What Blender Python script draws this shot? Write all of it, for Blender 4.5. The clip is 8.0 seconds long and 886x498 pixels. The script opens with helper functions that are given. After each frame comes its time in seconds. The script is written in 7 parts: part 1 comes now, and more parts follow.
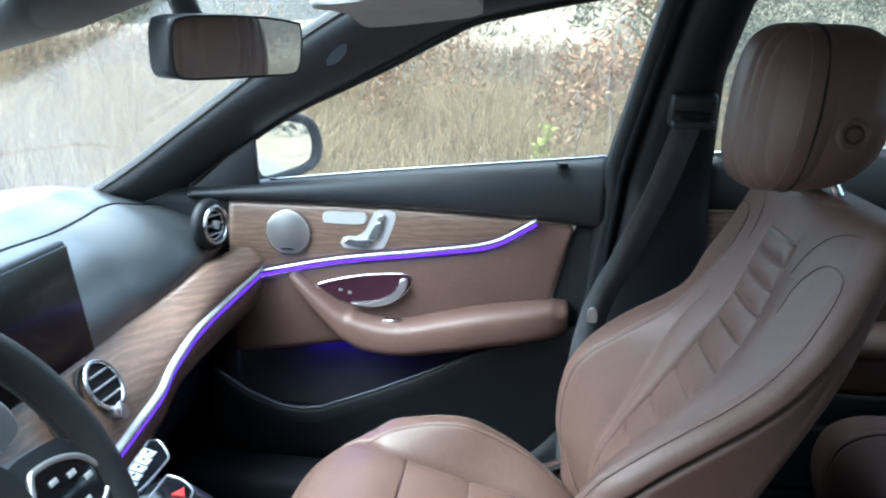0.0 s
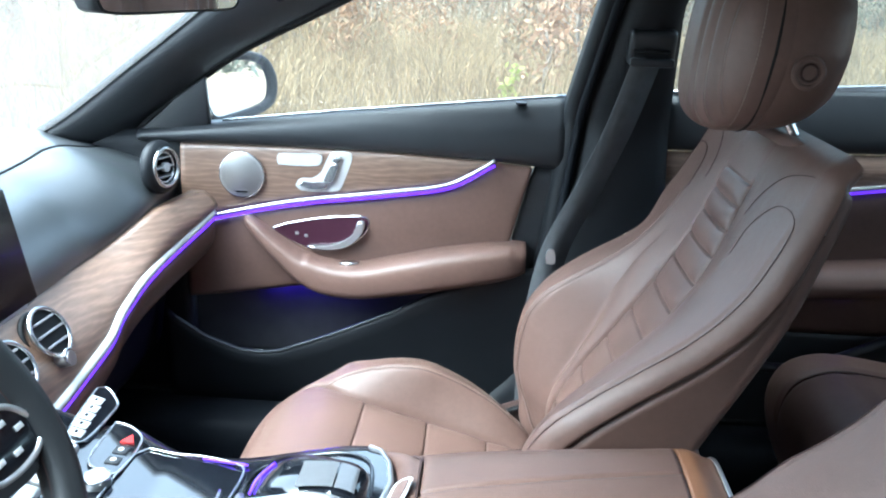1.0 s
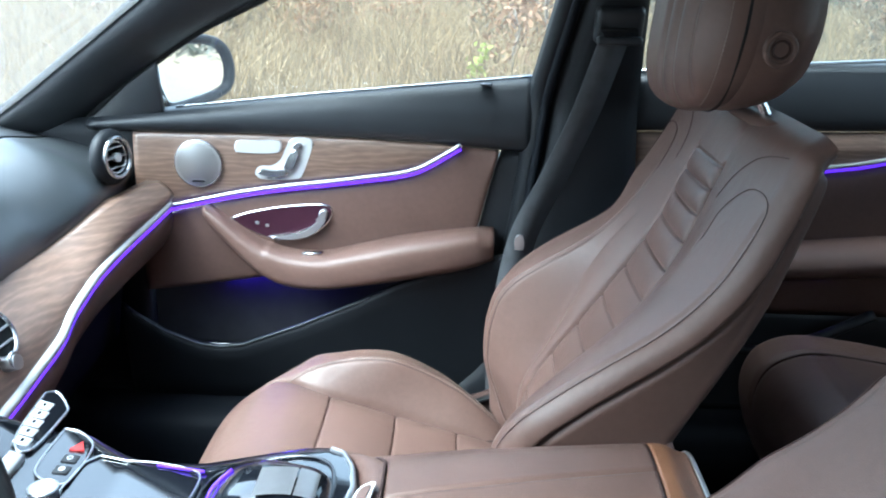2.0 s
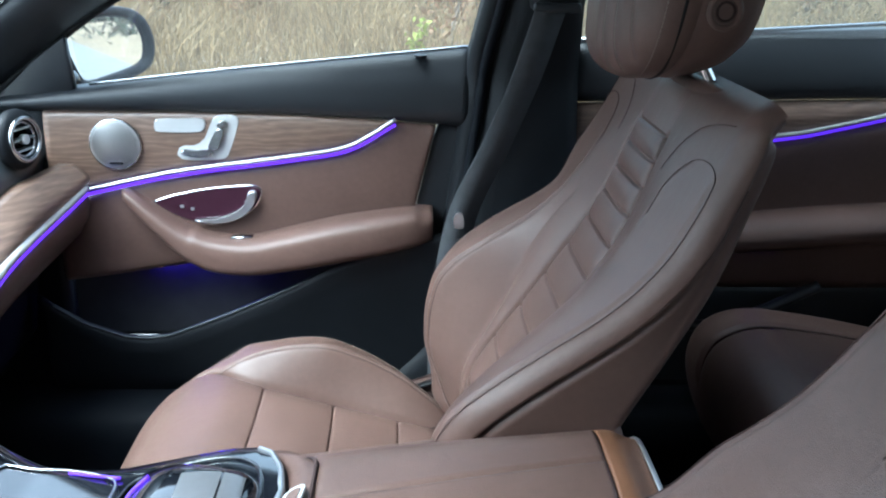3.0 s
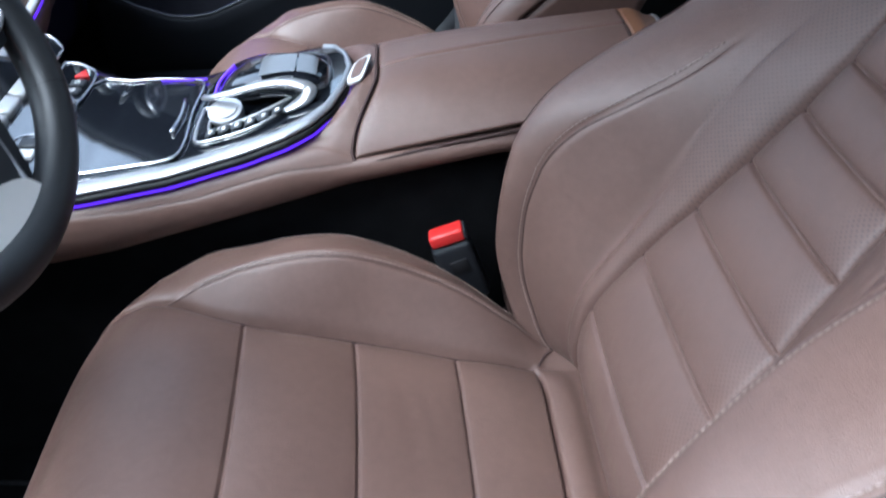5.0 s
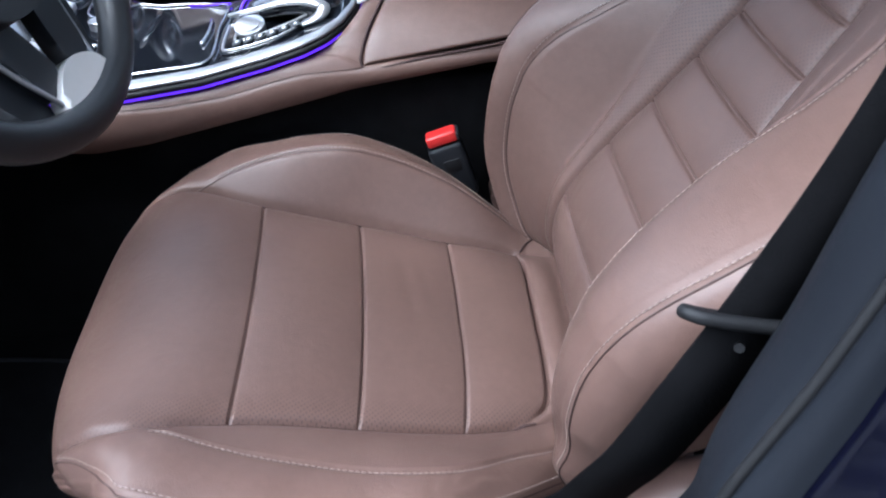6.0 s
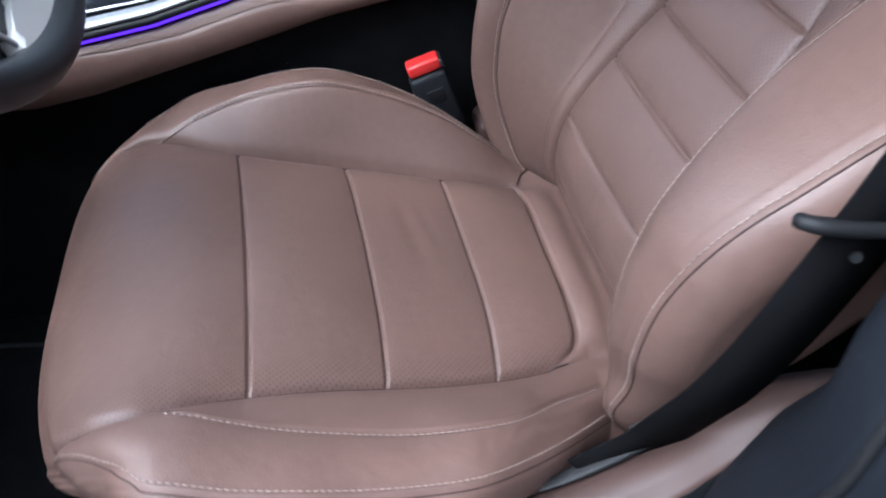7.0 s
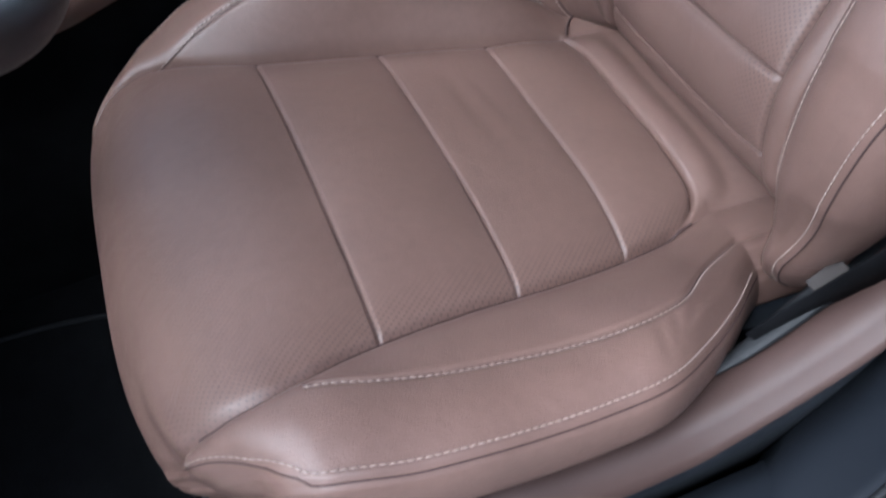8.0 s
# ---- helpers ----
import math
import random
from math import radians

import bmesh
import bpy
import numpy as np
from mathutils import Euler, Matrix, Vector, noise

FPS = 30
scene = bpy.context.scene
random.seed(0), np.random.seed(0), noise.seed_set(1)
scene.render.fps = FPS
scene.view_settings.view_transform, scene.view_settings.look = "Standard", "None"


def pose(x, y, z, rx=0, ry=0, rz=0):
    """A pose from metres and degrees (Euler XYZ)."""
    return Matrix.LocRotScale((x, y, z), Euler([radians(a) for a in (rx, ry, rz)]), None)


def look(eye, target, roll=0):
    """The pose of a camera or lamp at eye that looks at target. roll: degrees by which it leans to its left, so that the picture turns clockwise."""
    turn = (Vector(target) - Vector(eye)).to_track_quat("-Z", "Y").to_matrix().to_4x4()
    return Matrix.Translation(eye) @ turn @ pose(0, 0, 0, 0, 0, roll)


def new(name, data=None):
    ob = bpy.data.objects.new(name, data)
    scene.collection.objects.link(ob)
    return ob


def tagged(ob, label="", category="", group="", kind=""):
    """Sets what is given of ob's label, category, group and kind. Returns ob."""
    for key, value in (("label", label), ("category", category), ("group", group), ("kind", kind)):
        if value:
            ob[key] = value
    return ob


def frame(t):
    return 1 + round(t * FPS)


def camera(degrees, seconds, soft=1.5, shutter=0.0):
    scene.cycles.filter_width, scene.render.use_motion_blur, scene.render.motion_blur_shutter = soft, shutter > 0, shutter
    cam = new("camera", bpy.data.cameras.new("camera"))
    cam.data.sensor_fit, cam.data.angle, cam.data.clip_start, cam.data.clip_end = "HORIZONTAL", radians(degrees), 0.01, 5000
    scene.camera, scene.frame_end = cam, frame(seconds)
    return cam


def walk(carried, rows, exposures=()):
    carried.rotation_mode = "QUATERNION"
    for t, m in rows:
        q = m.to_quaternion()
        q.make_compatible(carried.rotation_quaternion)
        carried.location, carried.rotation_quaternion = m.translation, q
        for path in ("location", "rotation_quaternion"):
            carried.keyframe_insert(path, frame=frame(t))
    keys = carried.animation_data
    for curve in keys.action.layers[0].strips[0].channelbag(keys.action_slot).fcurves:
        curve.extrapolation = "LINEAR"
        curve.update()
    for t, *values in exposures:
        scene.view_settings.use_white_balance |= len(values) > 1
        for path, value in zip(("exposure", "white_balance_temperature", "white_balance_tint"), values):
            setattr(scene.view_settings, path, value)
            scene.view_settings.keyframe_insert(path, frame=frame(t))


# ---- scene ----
cam = camera(53.2, 8.0, soft=2.0, shutter=0.4)
PATH = [
    (0, (0.18, -0.806, 1.191), (0.019, 1.13, 0.715), 2.1),
    (0.5, (0.188, -0.8, 1.189), (0.109, 1.135, 0.689), 3.2),
    (1, (0.202, -0.785, 1.188), (0.114, 1.12, 0.587), 2.3),
    (2.5, (0.219, -0.705, 1.181), (0.252, 1.185, 0.529), 1.5),
    (3, (0.227, -0.678, 1.168), (0.323, 1.199, 0.484), 1.5),
    (3.5, (0.208, -0.704, 1.141), (0.332, 1.142, 0.382), 1.5),
    (4, (0.213, -0.764, 1.105), (0.384, 0.983, 0.146), 1.1),
    (4.5, (0.1945, -0.8084, 1.092), (0.3484, 0.8621, 0.003), -0.61),
    (5, (0.1814, -0.8822, 1.0663), (0.2409, 0.7524, -0.0846), -2.16),
    (6.5, (0.147, -1.0858, 1.0462), (0.2623, 0.5239, -0.1352), 0.54),
    (7, (0.0889, -0.9884, 1.0052), (0.3408, 0.5406, -0.2593), -1.52),
    (7.5, (0.0307, -0.8946, 0.9812), (0.317, 0.5291, -0.3941), -9.36),
    (8, (-0.0033, -0.874, 0.9579), (0.2816, 0.4382, -0.5243), -11.38),
]
walk(cam, [(t, look(eye, target, roll)) for t, eye, target, roll in PATH],
     exposures=[(0.0, 2.76, 5150, -6), (1.0, 3.27, 5170, -6), (2.5, 2.86, 5120, -6), (3.5, 2.50, 5100, -5), (4.2, 2.28, 5120, 0), (5.0, 2.20, 5150, 3), (6.5, 2.31, 5260, 8), (8.0, 2.18, 5240, 6)])
# ---- world, sun ----
sky_world = bpy.data.worlds.new("overcast_sky")
scene.world = sky_world
sky_world.use_nodes = True
_nt = sky_world.node_tree
_sky = _nt.nodes.new("ShaderNodeTexSky")
_sky.sky_type = "NISHITA"
_sky.sun_disc = False
_sky.sun_elevation = radians(59)
_sky.sun_rotation = radians(248)
_sky.air_density, _sky.dust_density, _sky.ozone_density = 1.0, 6.0, 0.6
_pale = _nt.nodes.new("ShaderNodeHueSaturation")
_pale.inputs["Saturation"].default_value = 0.5
_nt.links.new(_sky.outputs[0], _pale.inputs["Color"])
_nt.links.new(_pale.outputs[0], _nt.nodes["Background"].inputs[0])
_nt.nodes["Background"].inputs[1].default_value = 0.15

sun_data = bpy.data.lights.new("sun", "SUN")
sun_data.energy, sun_data.angle, sun_data.color = 1.3, radians(60), (1.0, 0.97, 0.93)
sun = new("sun", sun_data)
# light falls in from high up, through the windscreen and the open door
sun.matrix_world = look((-4.3, -1.8, 8.6), (0.2, 0.0, 0.5))


# ---- materials ----
def material(name, colour, rough=0.5, metal=0.0, spec=0.5, vary=0.12, scale=6.0, grain=0.0, grain_scale=900.0, coat=0.0, coat_rough=0.05,
             cells=False, tint=None, wrinkle=0.0):
    """Principled surface: colour varied at a large and a small scale, fine relief from noise or cells."""
    m = bpy.data.materials.new(name)
    m.use_nodes = True
    n, l = m.node_tree.nodes, m.node_tree.links
    b = n["Principled BSDF"]
    b.inputs["Roughness"].default_value = rough
    b.inputs["Metallic"].default_value = metal
    b.inputs["Specular IOR Level"].default_value = spec
    b.inputs["Coat Weight"].default_value = coat
    b.inputs["Coat Roughness"].default_value = coat_rough
    co = n.new("ShaderNodeTexCoord")
    big = n.new("ShaderNodeTexNoise")
    big.inputs["Scale"].default_value, big.inputs["Detail"].default_value = scale, 4
    fine = n.new("ShaderNodeTexNoise")
    fine.inputs["Scale"].default_value, fine.inputs["Detail"].default_value = scale * 23, 3
    l.new(co.outputs["Object"], big.inputs["Vector"])
    l.new(co.outputs["Object"], fine.inputs["Vector"])
    both = n.new("ShaderNodeMath")
    both.operation = "MULTIPLY_ADD"
    both.inputs[1].default_value = 0.35
    l.new(fine.outputs["Fac"], both.inputs[0])
    l.new(big.outputs["Fac"], both.inputs[2])
    ramp = n.new("ShaderNodeValToRGB")
    lo, hi = [c * (1 - vary) for c in colour], [min(1, c * (1 + vary)) for c in (tint or colour)]
    ramp.color_ramp.elements[0].position, ramp.color_ramp.elements[1].position = 0.45, 0.9
    ramp.color_ramp.elements[0].color, ramp.color_ramp.elements[1].color = (*lo, 1), (*hi, 1)
    l.new(both.outputs[0], ramp.inputs[0])
    l.new(ramp.outputs[0], b.inputs["Base Color"])
    rr = n.new("ShaderNodeMapRange")
    rr.inputs["To Min"].default_value, rr.inputs["To Max"].default_value = max(0.02, rough * 0.85), min(1, rough * 1.15)
    l.new(fine.outputs["Fac"], rr.inputs["Value"])
    l.new(rr.outputs[0], b.inputs["Roughness"])
    if grain:
        g = n.new("ShaderNodeTexVoronoi" if cells else "ShaderNodeTexNoise")
        g.inputs["Scale"].default_value = grain_scale
        l.new(co.outputs["Object"], g.inputs["Vector"])
        bump = n.new("ShaderNodeBump")
        bump.inputs["Strength"].default_value, bump.inputs["Distance"].default_value = grain, 0.001
        l.new(g.outputs["Distance" if cells else "Fac"], bump.inputs["Height"])
        l.new(bump.outputs[0], b.inputs["Normal"])
        if wrinkle:
            fold = n.new("ShaderNodeTexNoise")
            fold.inputs["Scale"].default_value, fold.inputs["Detail"].default_value, fold.inputs["Distortion"].default_value = 38, 5, 0.8
            l.new(co.outputs["Object"], fold.inputs["Vector"])
            under = n.new("ShaderNodeBump")
            under.inputs["Strength"].default_value, under.inputs["Distance"].default_value = wrinkle, 0.004
            l.new(fold.outputs["Fac"], under.inputs["Height"])
            l.new(under.outputs[0], bump.inputs["Normal"])
    return m


def glow(name, colour, strength):
    m = bpy.data.materials.new(name)
    m.use_nodes = True
    b = m.node_tree.nodes["Principled BSDF"]
    b.inputs["Base Color"].default_value = (*[c * 0.3 for c in colour], 1)
    b.inputs["Emission Color"].default_value = (*colour, 1)
    b.inputs["Emission Strength"].default_value = strength
    return m


def pane(name, tint=(1, 1, 1), gloss=0.06, veil=0.0):
    """Thin glass: mostly clear, a little mirror, a pale film for veiling glare."""
    m = bpy.data.materials.new(name)
    m.use_nodes = True
    n, l = m.node_tree.nodes, m.node_tree.links
    n.remove(n["Principled BSDF"])
    clear, shine, film = n.new("ShaderNodeBsdfTransparent"), n.new("ShaderNodeBsdfGlossy"), n.new("ShaderNodeBsdfTranslucent")
    clear.inputs[0].default_value = (*tint, 1)
    shine.inputs["Roughness"].default_value = 0.0
    film.inputs[0].default_value = (0.9, 0.9, 0.92, 1)
    fres = n.new("ShaderNodeLayerWeight")
    fres.inputs[0].default_value = 0.35
    mul = n.new("ShaderNodeMath")
    mul.operation, mul.inputs[1].default_value = "MULTIPLY_ADD", 0.5
    mul.inputs[2].default_value = gloss * 0.4
    l.new(fres.outputs["Fresnel"], mul.inputs[0])
    a, c = n.new("ShaderNodeMixShader"), n.new("ShaderNodeMixShader")
    l.new(mul.outputs[0], a.inputs[0])
    l.new(clear.outputs[0], a.inputs[1])
    l.new(shine.outputs[0], a.inputs[2])
    c.inputs[0].default_value = veil
    l.new(a.outputs[0], c.inputs[1])
    l.new(film.outputs[0], c.inputs[2])
    l.new(c.outputs[0], n["Material Output"].inputs[0])
    return m


def perforated(name, base, pitch=0.0036):
    """Leather with rows of small pricked holes, denser to the edges of the panel (UV: metres along and across, mask in the second map)."""
    m = base.copy()
    m.name = name
    n, l = m.node_tree.nodes, m.node_tree.links
    b = n["Principled BSDF"]
    uv = n.new("ShaderNodeUVMap")
    uv.uv_map = "metres"
    sc = n.new("ShaderNodeVectorMath")
    sc.operation = "SCALE"
    sc.inputs["Scale"].default_value = 1 / pitch
    l.new(uv.outputs[0], sc.inputs[0])
    turn = n.new("ShaderNodeVectorRotate")
    turn.rotation_type = "Z_AXIS"
    turn.inputs["Angle"].default_value = radians(45)
    l.new(sc.outputs[0], turn.inputs["Vector"])
    fr = n.new("ShaderNodeVectorMath")
    fr.operation = "FRACTION"
    l.new(turn.outputs[0], fr.inputs[0])
    ds = n.new("ShaderNodeVectorMath")
    ds.operation = "DISTANCE"
    ds.inputs[1].default_value = (0.5, 0.5, 0)
    l.new(fr.outputs[0], ds.inputs[0])
    hole = n.new("ShaderNodeMapRange")
    hole.inputs["From Min"].default_value, hole.inputs["From Max"].default_value = 0.30, 0.16
    l.new(ds.outputs["Value"], hole.inputs["Value"])
    mask = n.new("ShaderNodeAttribute")
    mask.attribute_name = "pricked"
    both = n.new("ShaderNodeMath")
    both.operation = "MULTIPLY"
    l.new(hole.outputs[0], both.inputs[0])
    l.new(mask.outputs["Fac"], both.inputs[1])
    mix = n.new("ShaderNodeMix")
    mix.data_type = "RGBA"
    mix.inputs["B"].default_value = (0.035, 0.021, 0.019, 1)
    old = b.inputs["Base Color"].links[0].from_socket
    l.new(both.outputs[0], mix.inputs["Factor"])
    l.new(old, mix.inputs["A"])
    l.new(mix.outputs["Result"], b.inputs["Base Color"])
    return m


def wood(name):
    """Open-pored grey-brown ash veneer with flowing grain."""
    m = bpy.data.materials.new(name)
    m.use_nodes = True
    n, l = m.node_tree.nodes, m.node_tree.links
    b = n["Principled BSDF"]
    co = n.new("ShaderNodeTexCoord")
    mp = n.new("ShaderNodeMapping")
    mp.inputs["Scale"].default_value = (1.0, 0.8, 4.5)
    mp.inputs["Rotation"].default_value = (radians(20), radians(12), 0)
    l.new(co.outputs["Object"], mp.inputs["Vector"])
    wv = n.new("ShaderNodeTexWave")
    wv.wave_type, wv.bands_direction = "BANDS", "Z"
    for key, v in (("Scale", 8.0), ("Distortion", 13.0), ("Detail", 3.0), ("Detail Scale", 0.9), ("Detail Roughness", 0.5)):
        wv.inputs[key].default_value = v
    l.new(mp.outputs[0], wv.inputs["Vector"])
    st = n.new("ShaderNodeMapping")
    st.inputs["Scale"].default_value = (40, 40, 300)
    l.new(co.outputs["Object"], st.inputs["Vector"])
    fi = n.new("ShaderNodeTexNoise")
    fi.inputs["Scale"].default_value, fi.inputs["Detail"].default_value = 1.0, 4
    l.new(st.outputs[0], fi.inputs["Vector"])
    add = n.new("ShaderNodeMath")
    add.operation, add.inputs[1].default_value = "MULTIPLY_ADD", 0.9
    l.new(fi.outputs["Fac"], add.inputs[0])
    soft = n.new("ShaderNodeMath")
    soft.operation, soft.inputs[1].default_value = "MULTIPLY", 0.34
    l.new(wv.outputs["Fac"], soft.inputs[0])
    l.new(soft.outputs[0], add.inputs[2])
    ramp = n.new("ShaderNodeValToRGB")
    e = ramp.color_ramp.elements
    e[0].position, e[0].color = 0.25, (0.098, 0.056, 0.037, 1)
    e[1].position, e[1].color = 0.95, (0.215, 0.138, 0.098, 1)
    mid = e.new(0.65)
    mid.color = (0.150, 0.092, 0.063, 1)
    l.new(add.outputs[0], ramp.inputs[0])
    l.new(ramp.outputs[0], b.inputs["Base Color"])
    b.inputs["Roughness"].default_value = 0.48
    b.inputs["Coat Weight"].default_value, b.inputs["Coat Roughness"].default_value = 1.0, 0.42
    bump = n.new("ShaderNodeBump")
    bump.inputs["Strength"].default_value, bump.inputs["Distance"].default_value = 0.10, 0.0006
    l.new(add.outputs[0], bump.inputs["Height"])
    l.new(bump.outputs[0], b.inputs["Normal"])
    return m


LEATHER = material("brown_leather", (0.108, 0.0652, 0.0524), 0.41, spec=0.40, vary=0.13, scale=5, wrinkle=0.16, grain=0.22, grain_scale=1100, cells=True, tint=(0.120, 0.0722, 0.0575))
PRICKED = perforated("perforated_leather", LEATHER)
LEATHER_TAN = material("tan_leather", (0.18, 0.083, 0.042), 0.42, grain=0.2, grain_scale=1100, cells=True)
THREAD = material("pale_thread", (0.27, 0.205, 0.175), 0.7, vary=0.1, scale=80)
SEAT_PLASTIC = material("brown_seat_plastic", (0.048, 0.029, 0.0245), 0.5, spec=0.25, vary=0.1, scale=7, grain=0.2, grain_scale=1200)
SEAM = material("dark_seam", (0.035, 0.016, 0.013), 0.8)
BLACK = material("black_soft_plastic", (0.017, 0.019, 0.0225), 0.42, vary=0.15, scale=9, grain=0.25, grain_scale=1300)
DASH = material("black_dash_skin", (0.030, 0.034, 0.039), 0.36, spec=1.0, coat=1.0, coat_rough=0.40, vary=0.12, scale=9, grain=0.06, grain_scale=1500, cells=True)
DASH_FACE = material("black_dash_face", (0.024, 0.028, 0.031), 0.42, spec=0.8, coat=0.7, coat_rough=0.36, vary=0.12, scale=9, grain=0.06, grain_scale=1500, cells=True)
LOWER = material("dark_lower_plastic", (0.010, 0.0112, 0.0135), 0.5, spec=0.22, vary=0.15, scale=9, grain=0.25, grain_scale=1300)
CARPET = material("black_carpet", (0.004, 0.004, 0.0045), 0.95, spec=0.1, vary=0.35, scale=30, grain=0.8, grain_scale=500)
GREY = material("grey_trim_plastic", (0.007, 0.0082, 0.011), 0.6, spec=0.10, vary=0.12, scale=12, grain=0.2, grain_scale=1200)
RUBBER = material("dark_rubber", (0.005, 0.0052, 0.006), 0.6, spec=0.3, vary=0.15, scale=20, grain=0.2, grain_scale=700)
# driver strap only; the passenger strap has a copy with light in its colour
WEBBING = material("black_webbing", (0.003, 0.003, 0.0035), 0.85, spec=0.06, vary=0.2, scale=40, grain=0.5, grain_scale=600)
PIANO = material("black_lacquer", (0.006, 0.007, 0.010), 0.05, coat=1.0, vary=0.2, scale=8)
SILVER = material("satin_silver", (0.52, 0.52, 0.53), 0.34, metal=0.85, vary=0.04, scale=12)
BORDER = material("brushed_console_silver", (0.40, 0.41, 0.43), 0.40, metal=0.8, vary=0.05, scale=14)
CHROME = material("bright_chrome", (0.62, 0.62, 0.63), 0.18, metal=1.0, vary=0.03, scale=20)
SILVER_PAINT = material("silver_switch_paint", (0.62, 0.62, 0.62), 0.35, metal=0.35, vary=0.05, scale=30)
SCREEN = material("black_screen_glass", (0.003, 0.003, 0.004), 0.25, spec=0.25, coat=0.1, vary=0.1)
HEADLINER = material("pale_headliner", (0.30, 0.30, 0.295), 0.9, vary=0.06, scale=30, grain=0.4, grain_scale=700)
DARK_LINER = material("dark_headliner", (0.03, 0.03, 0.032), 0.9, vary=0.15, scale=30, grain=0.4, grain_scale=700)
NAVY = material("dark_blue_car_paint", (0.0010, 0.0012, 0.0045), 0.25, spec=0.2, coat=0.12, vary=0.2, scale=5)
RED = material("red_plastic", (0.50, 0.022, 0.02), 0.35, vary=0.05)
WHITE_MARK = material("white_marking", (0.75, 0.75, 0.75), 0.5, vary=0.03)
STEEL = material("worn_steel", (0.55, 0.56, 0.58), 0.3, metal=1.0, vary=0.12, scale=60, grain=0.2, grain_scale=500)
MIRROR = material("mirror_glass", (0.85, 0.87, 0.88), 0.01, metal=1.0, vary=0.01)
LENS = material("clear_lamp_lens", (0.7, 0.7, 0.68), 0.25, vary=0.05)
WOOD = wood("ash_veneer")
VIOLET = glow("violet_light_strip", (0.16, 0.035, 1.0), 0.27)
VIOLET_DIM = glow("dim_violet_light_strip", (0.16, 0.035, 1.0), 0.16)
VIOLET_LAMP = glow("violet_pocket_lamp", (0.09, 0.03, 1.0), 4.5)
TINTED_GLASS = pane("tinted_rear_glass", (0.64, 0.68, 0.65), 0.05, 0.04)
GLASS = pane("side_glass", (0.93, 0.95, 0.94), 0.05, 0.03)
# the pale film paints in the hazy glare on the windscreen
WINDSCREEN_GLASS = pane("windscreen_glass", (0.95, 0.96, 0.96), 0.06, 0.045)


# ---- building helpers ----
def curve(pts, n):
    """n points along a smooth curve through pts (any number of columns)."""
    p = np.array(pts, float)
    d = np.linalg.norm(np.diff(p[:, :3], axis=0), axis=1)
    t = np.concatenate([[0], np.cumsum(np.maximum(d, 1e-6))])
    m = np.zeros_like(p)
    m[1:-1] = (p[2:] - p[:-2]) / (t[2:] - t[:-2])[:, None]
    m[0], m[-1] = (p[1] - p[0]) / (t[1] - t[0]), (p[-1] - p[-2]) / (t[-1] - t[-2])
    x = np.linspace(0, t[-1], n)
    i = np.clip(np.searchsorted(t, x, side="right") - 1, 0, len(t) - 2)
    h = (t[i + 1] - t[i])[:, None]
    s = ((x - t[i])[:, None]) / h
    return ((2 * s**3 - 3 * s**2 + 1) * p[i] + (s**3 - 2 * s**2 + s) * h * m[i]
            + (-2 * s**3 + 3 * s**2) * p[i + 1] + (s**3 - s**2) * h * m[i + 1])


def data_from(verts, faces, mat, smooth=True):
    me = bpy.data.meshes.new("mesh")
    me.from_pydata([tuple(map(float, v)) for v in verts], [], faces)
    me.polygons.foreach_set("use_smooth", [smooth] * len(me.polygons))
    me.materials.append(mat)
    return me


def sheet(P, mat, close_u=False, close_v=False, caps=False):
    """A mesh over a grid of points P[i, j]; close_v joins the columns round, caps fills the two ends."""
    P = np.asarray(P, float)
    n, m = P.shape[:2]
    f = [(i * m + j, i * m + (j + 1) % m, ((i + 1) % n) * m + (j + 1) % m, ((i + 1) % n) * m + j)
         for i in range(n if close_u else n - 1) for j in range(m if close_v else m - 1)]
    if caps:
        f += [tuple(range(m - 1, -1, -1)), tuple((n - 1) * m + j for j in range(m))]
    return data_from(P.reshape(-1, 3), f, mat)


def mesh_of(bm, mat, smooth=True):
    me = bpy.data.meshes.new("mesh")
    bmesh.ops.recalc_face_normals(bm, faces=bm.faces)
    bm.to_mesh(me)
    bm.free()
    me.polygons.foreach_set("use_smooth", [smooth] * len(me.polygons))
    me.materials.append(mat)
    return me


def part(name, data, parent, label=""):
    ob = new(name, data)
    ob.parent = parent
    if parent.type == "EMPTY":
        ob.matrix_parent_inverse = Matrix.Translation(-Vector(parent.location))
    if label:
        tagged(ob, label=label)
    return ob


def thing(name, at, label, category, group="", kind=""):
    ob = new(name)
    ob.empty_display_size = 0.05
    ob.location = at
    return tagged(ob, label, category, group, kind)


def box(size, at=(0, 0, 0), turn=None, bevel=0.004, segments=3, mat=None, taper=None):
    bm = bmesh.new()
    bmesh.ops.create_cube(bm, size=1)
    for v in bm.verts:
        k = taper if taper and v.co.z > 0 else 1
        v.co = Vector((v.co.x * size[0] * k, v.co.y * size[1] * k, v.co.z * size[2]))
    if bevel:
        bmesh.ops.bevel(bm, geom=bm.edges[:], offset=min(bevel, min(size) * 0.45), segments=segments, profile=0.5, affect="EDGES")
    m = Matrix.Translation(at) @ (turn.to_4x4() if turn else Matrix())
    bmesh.ops.transform(bm, matrix=m, verts=bm.verts)
    return mesh_of(bm, mat)


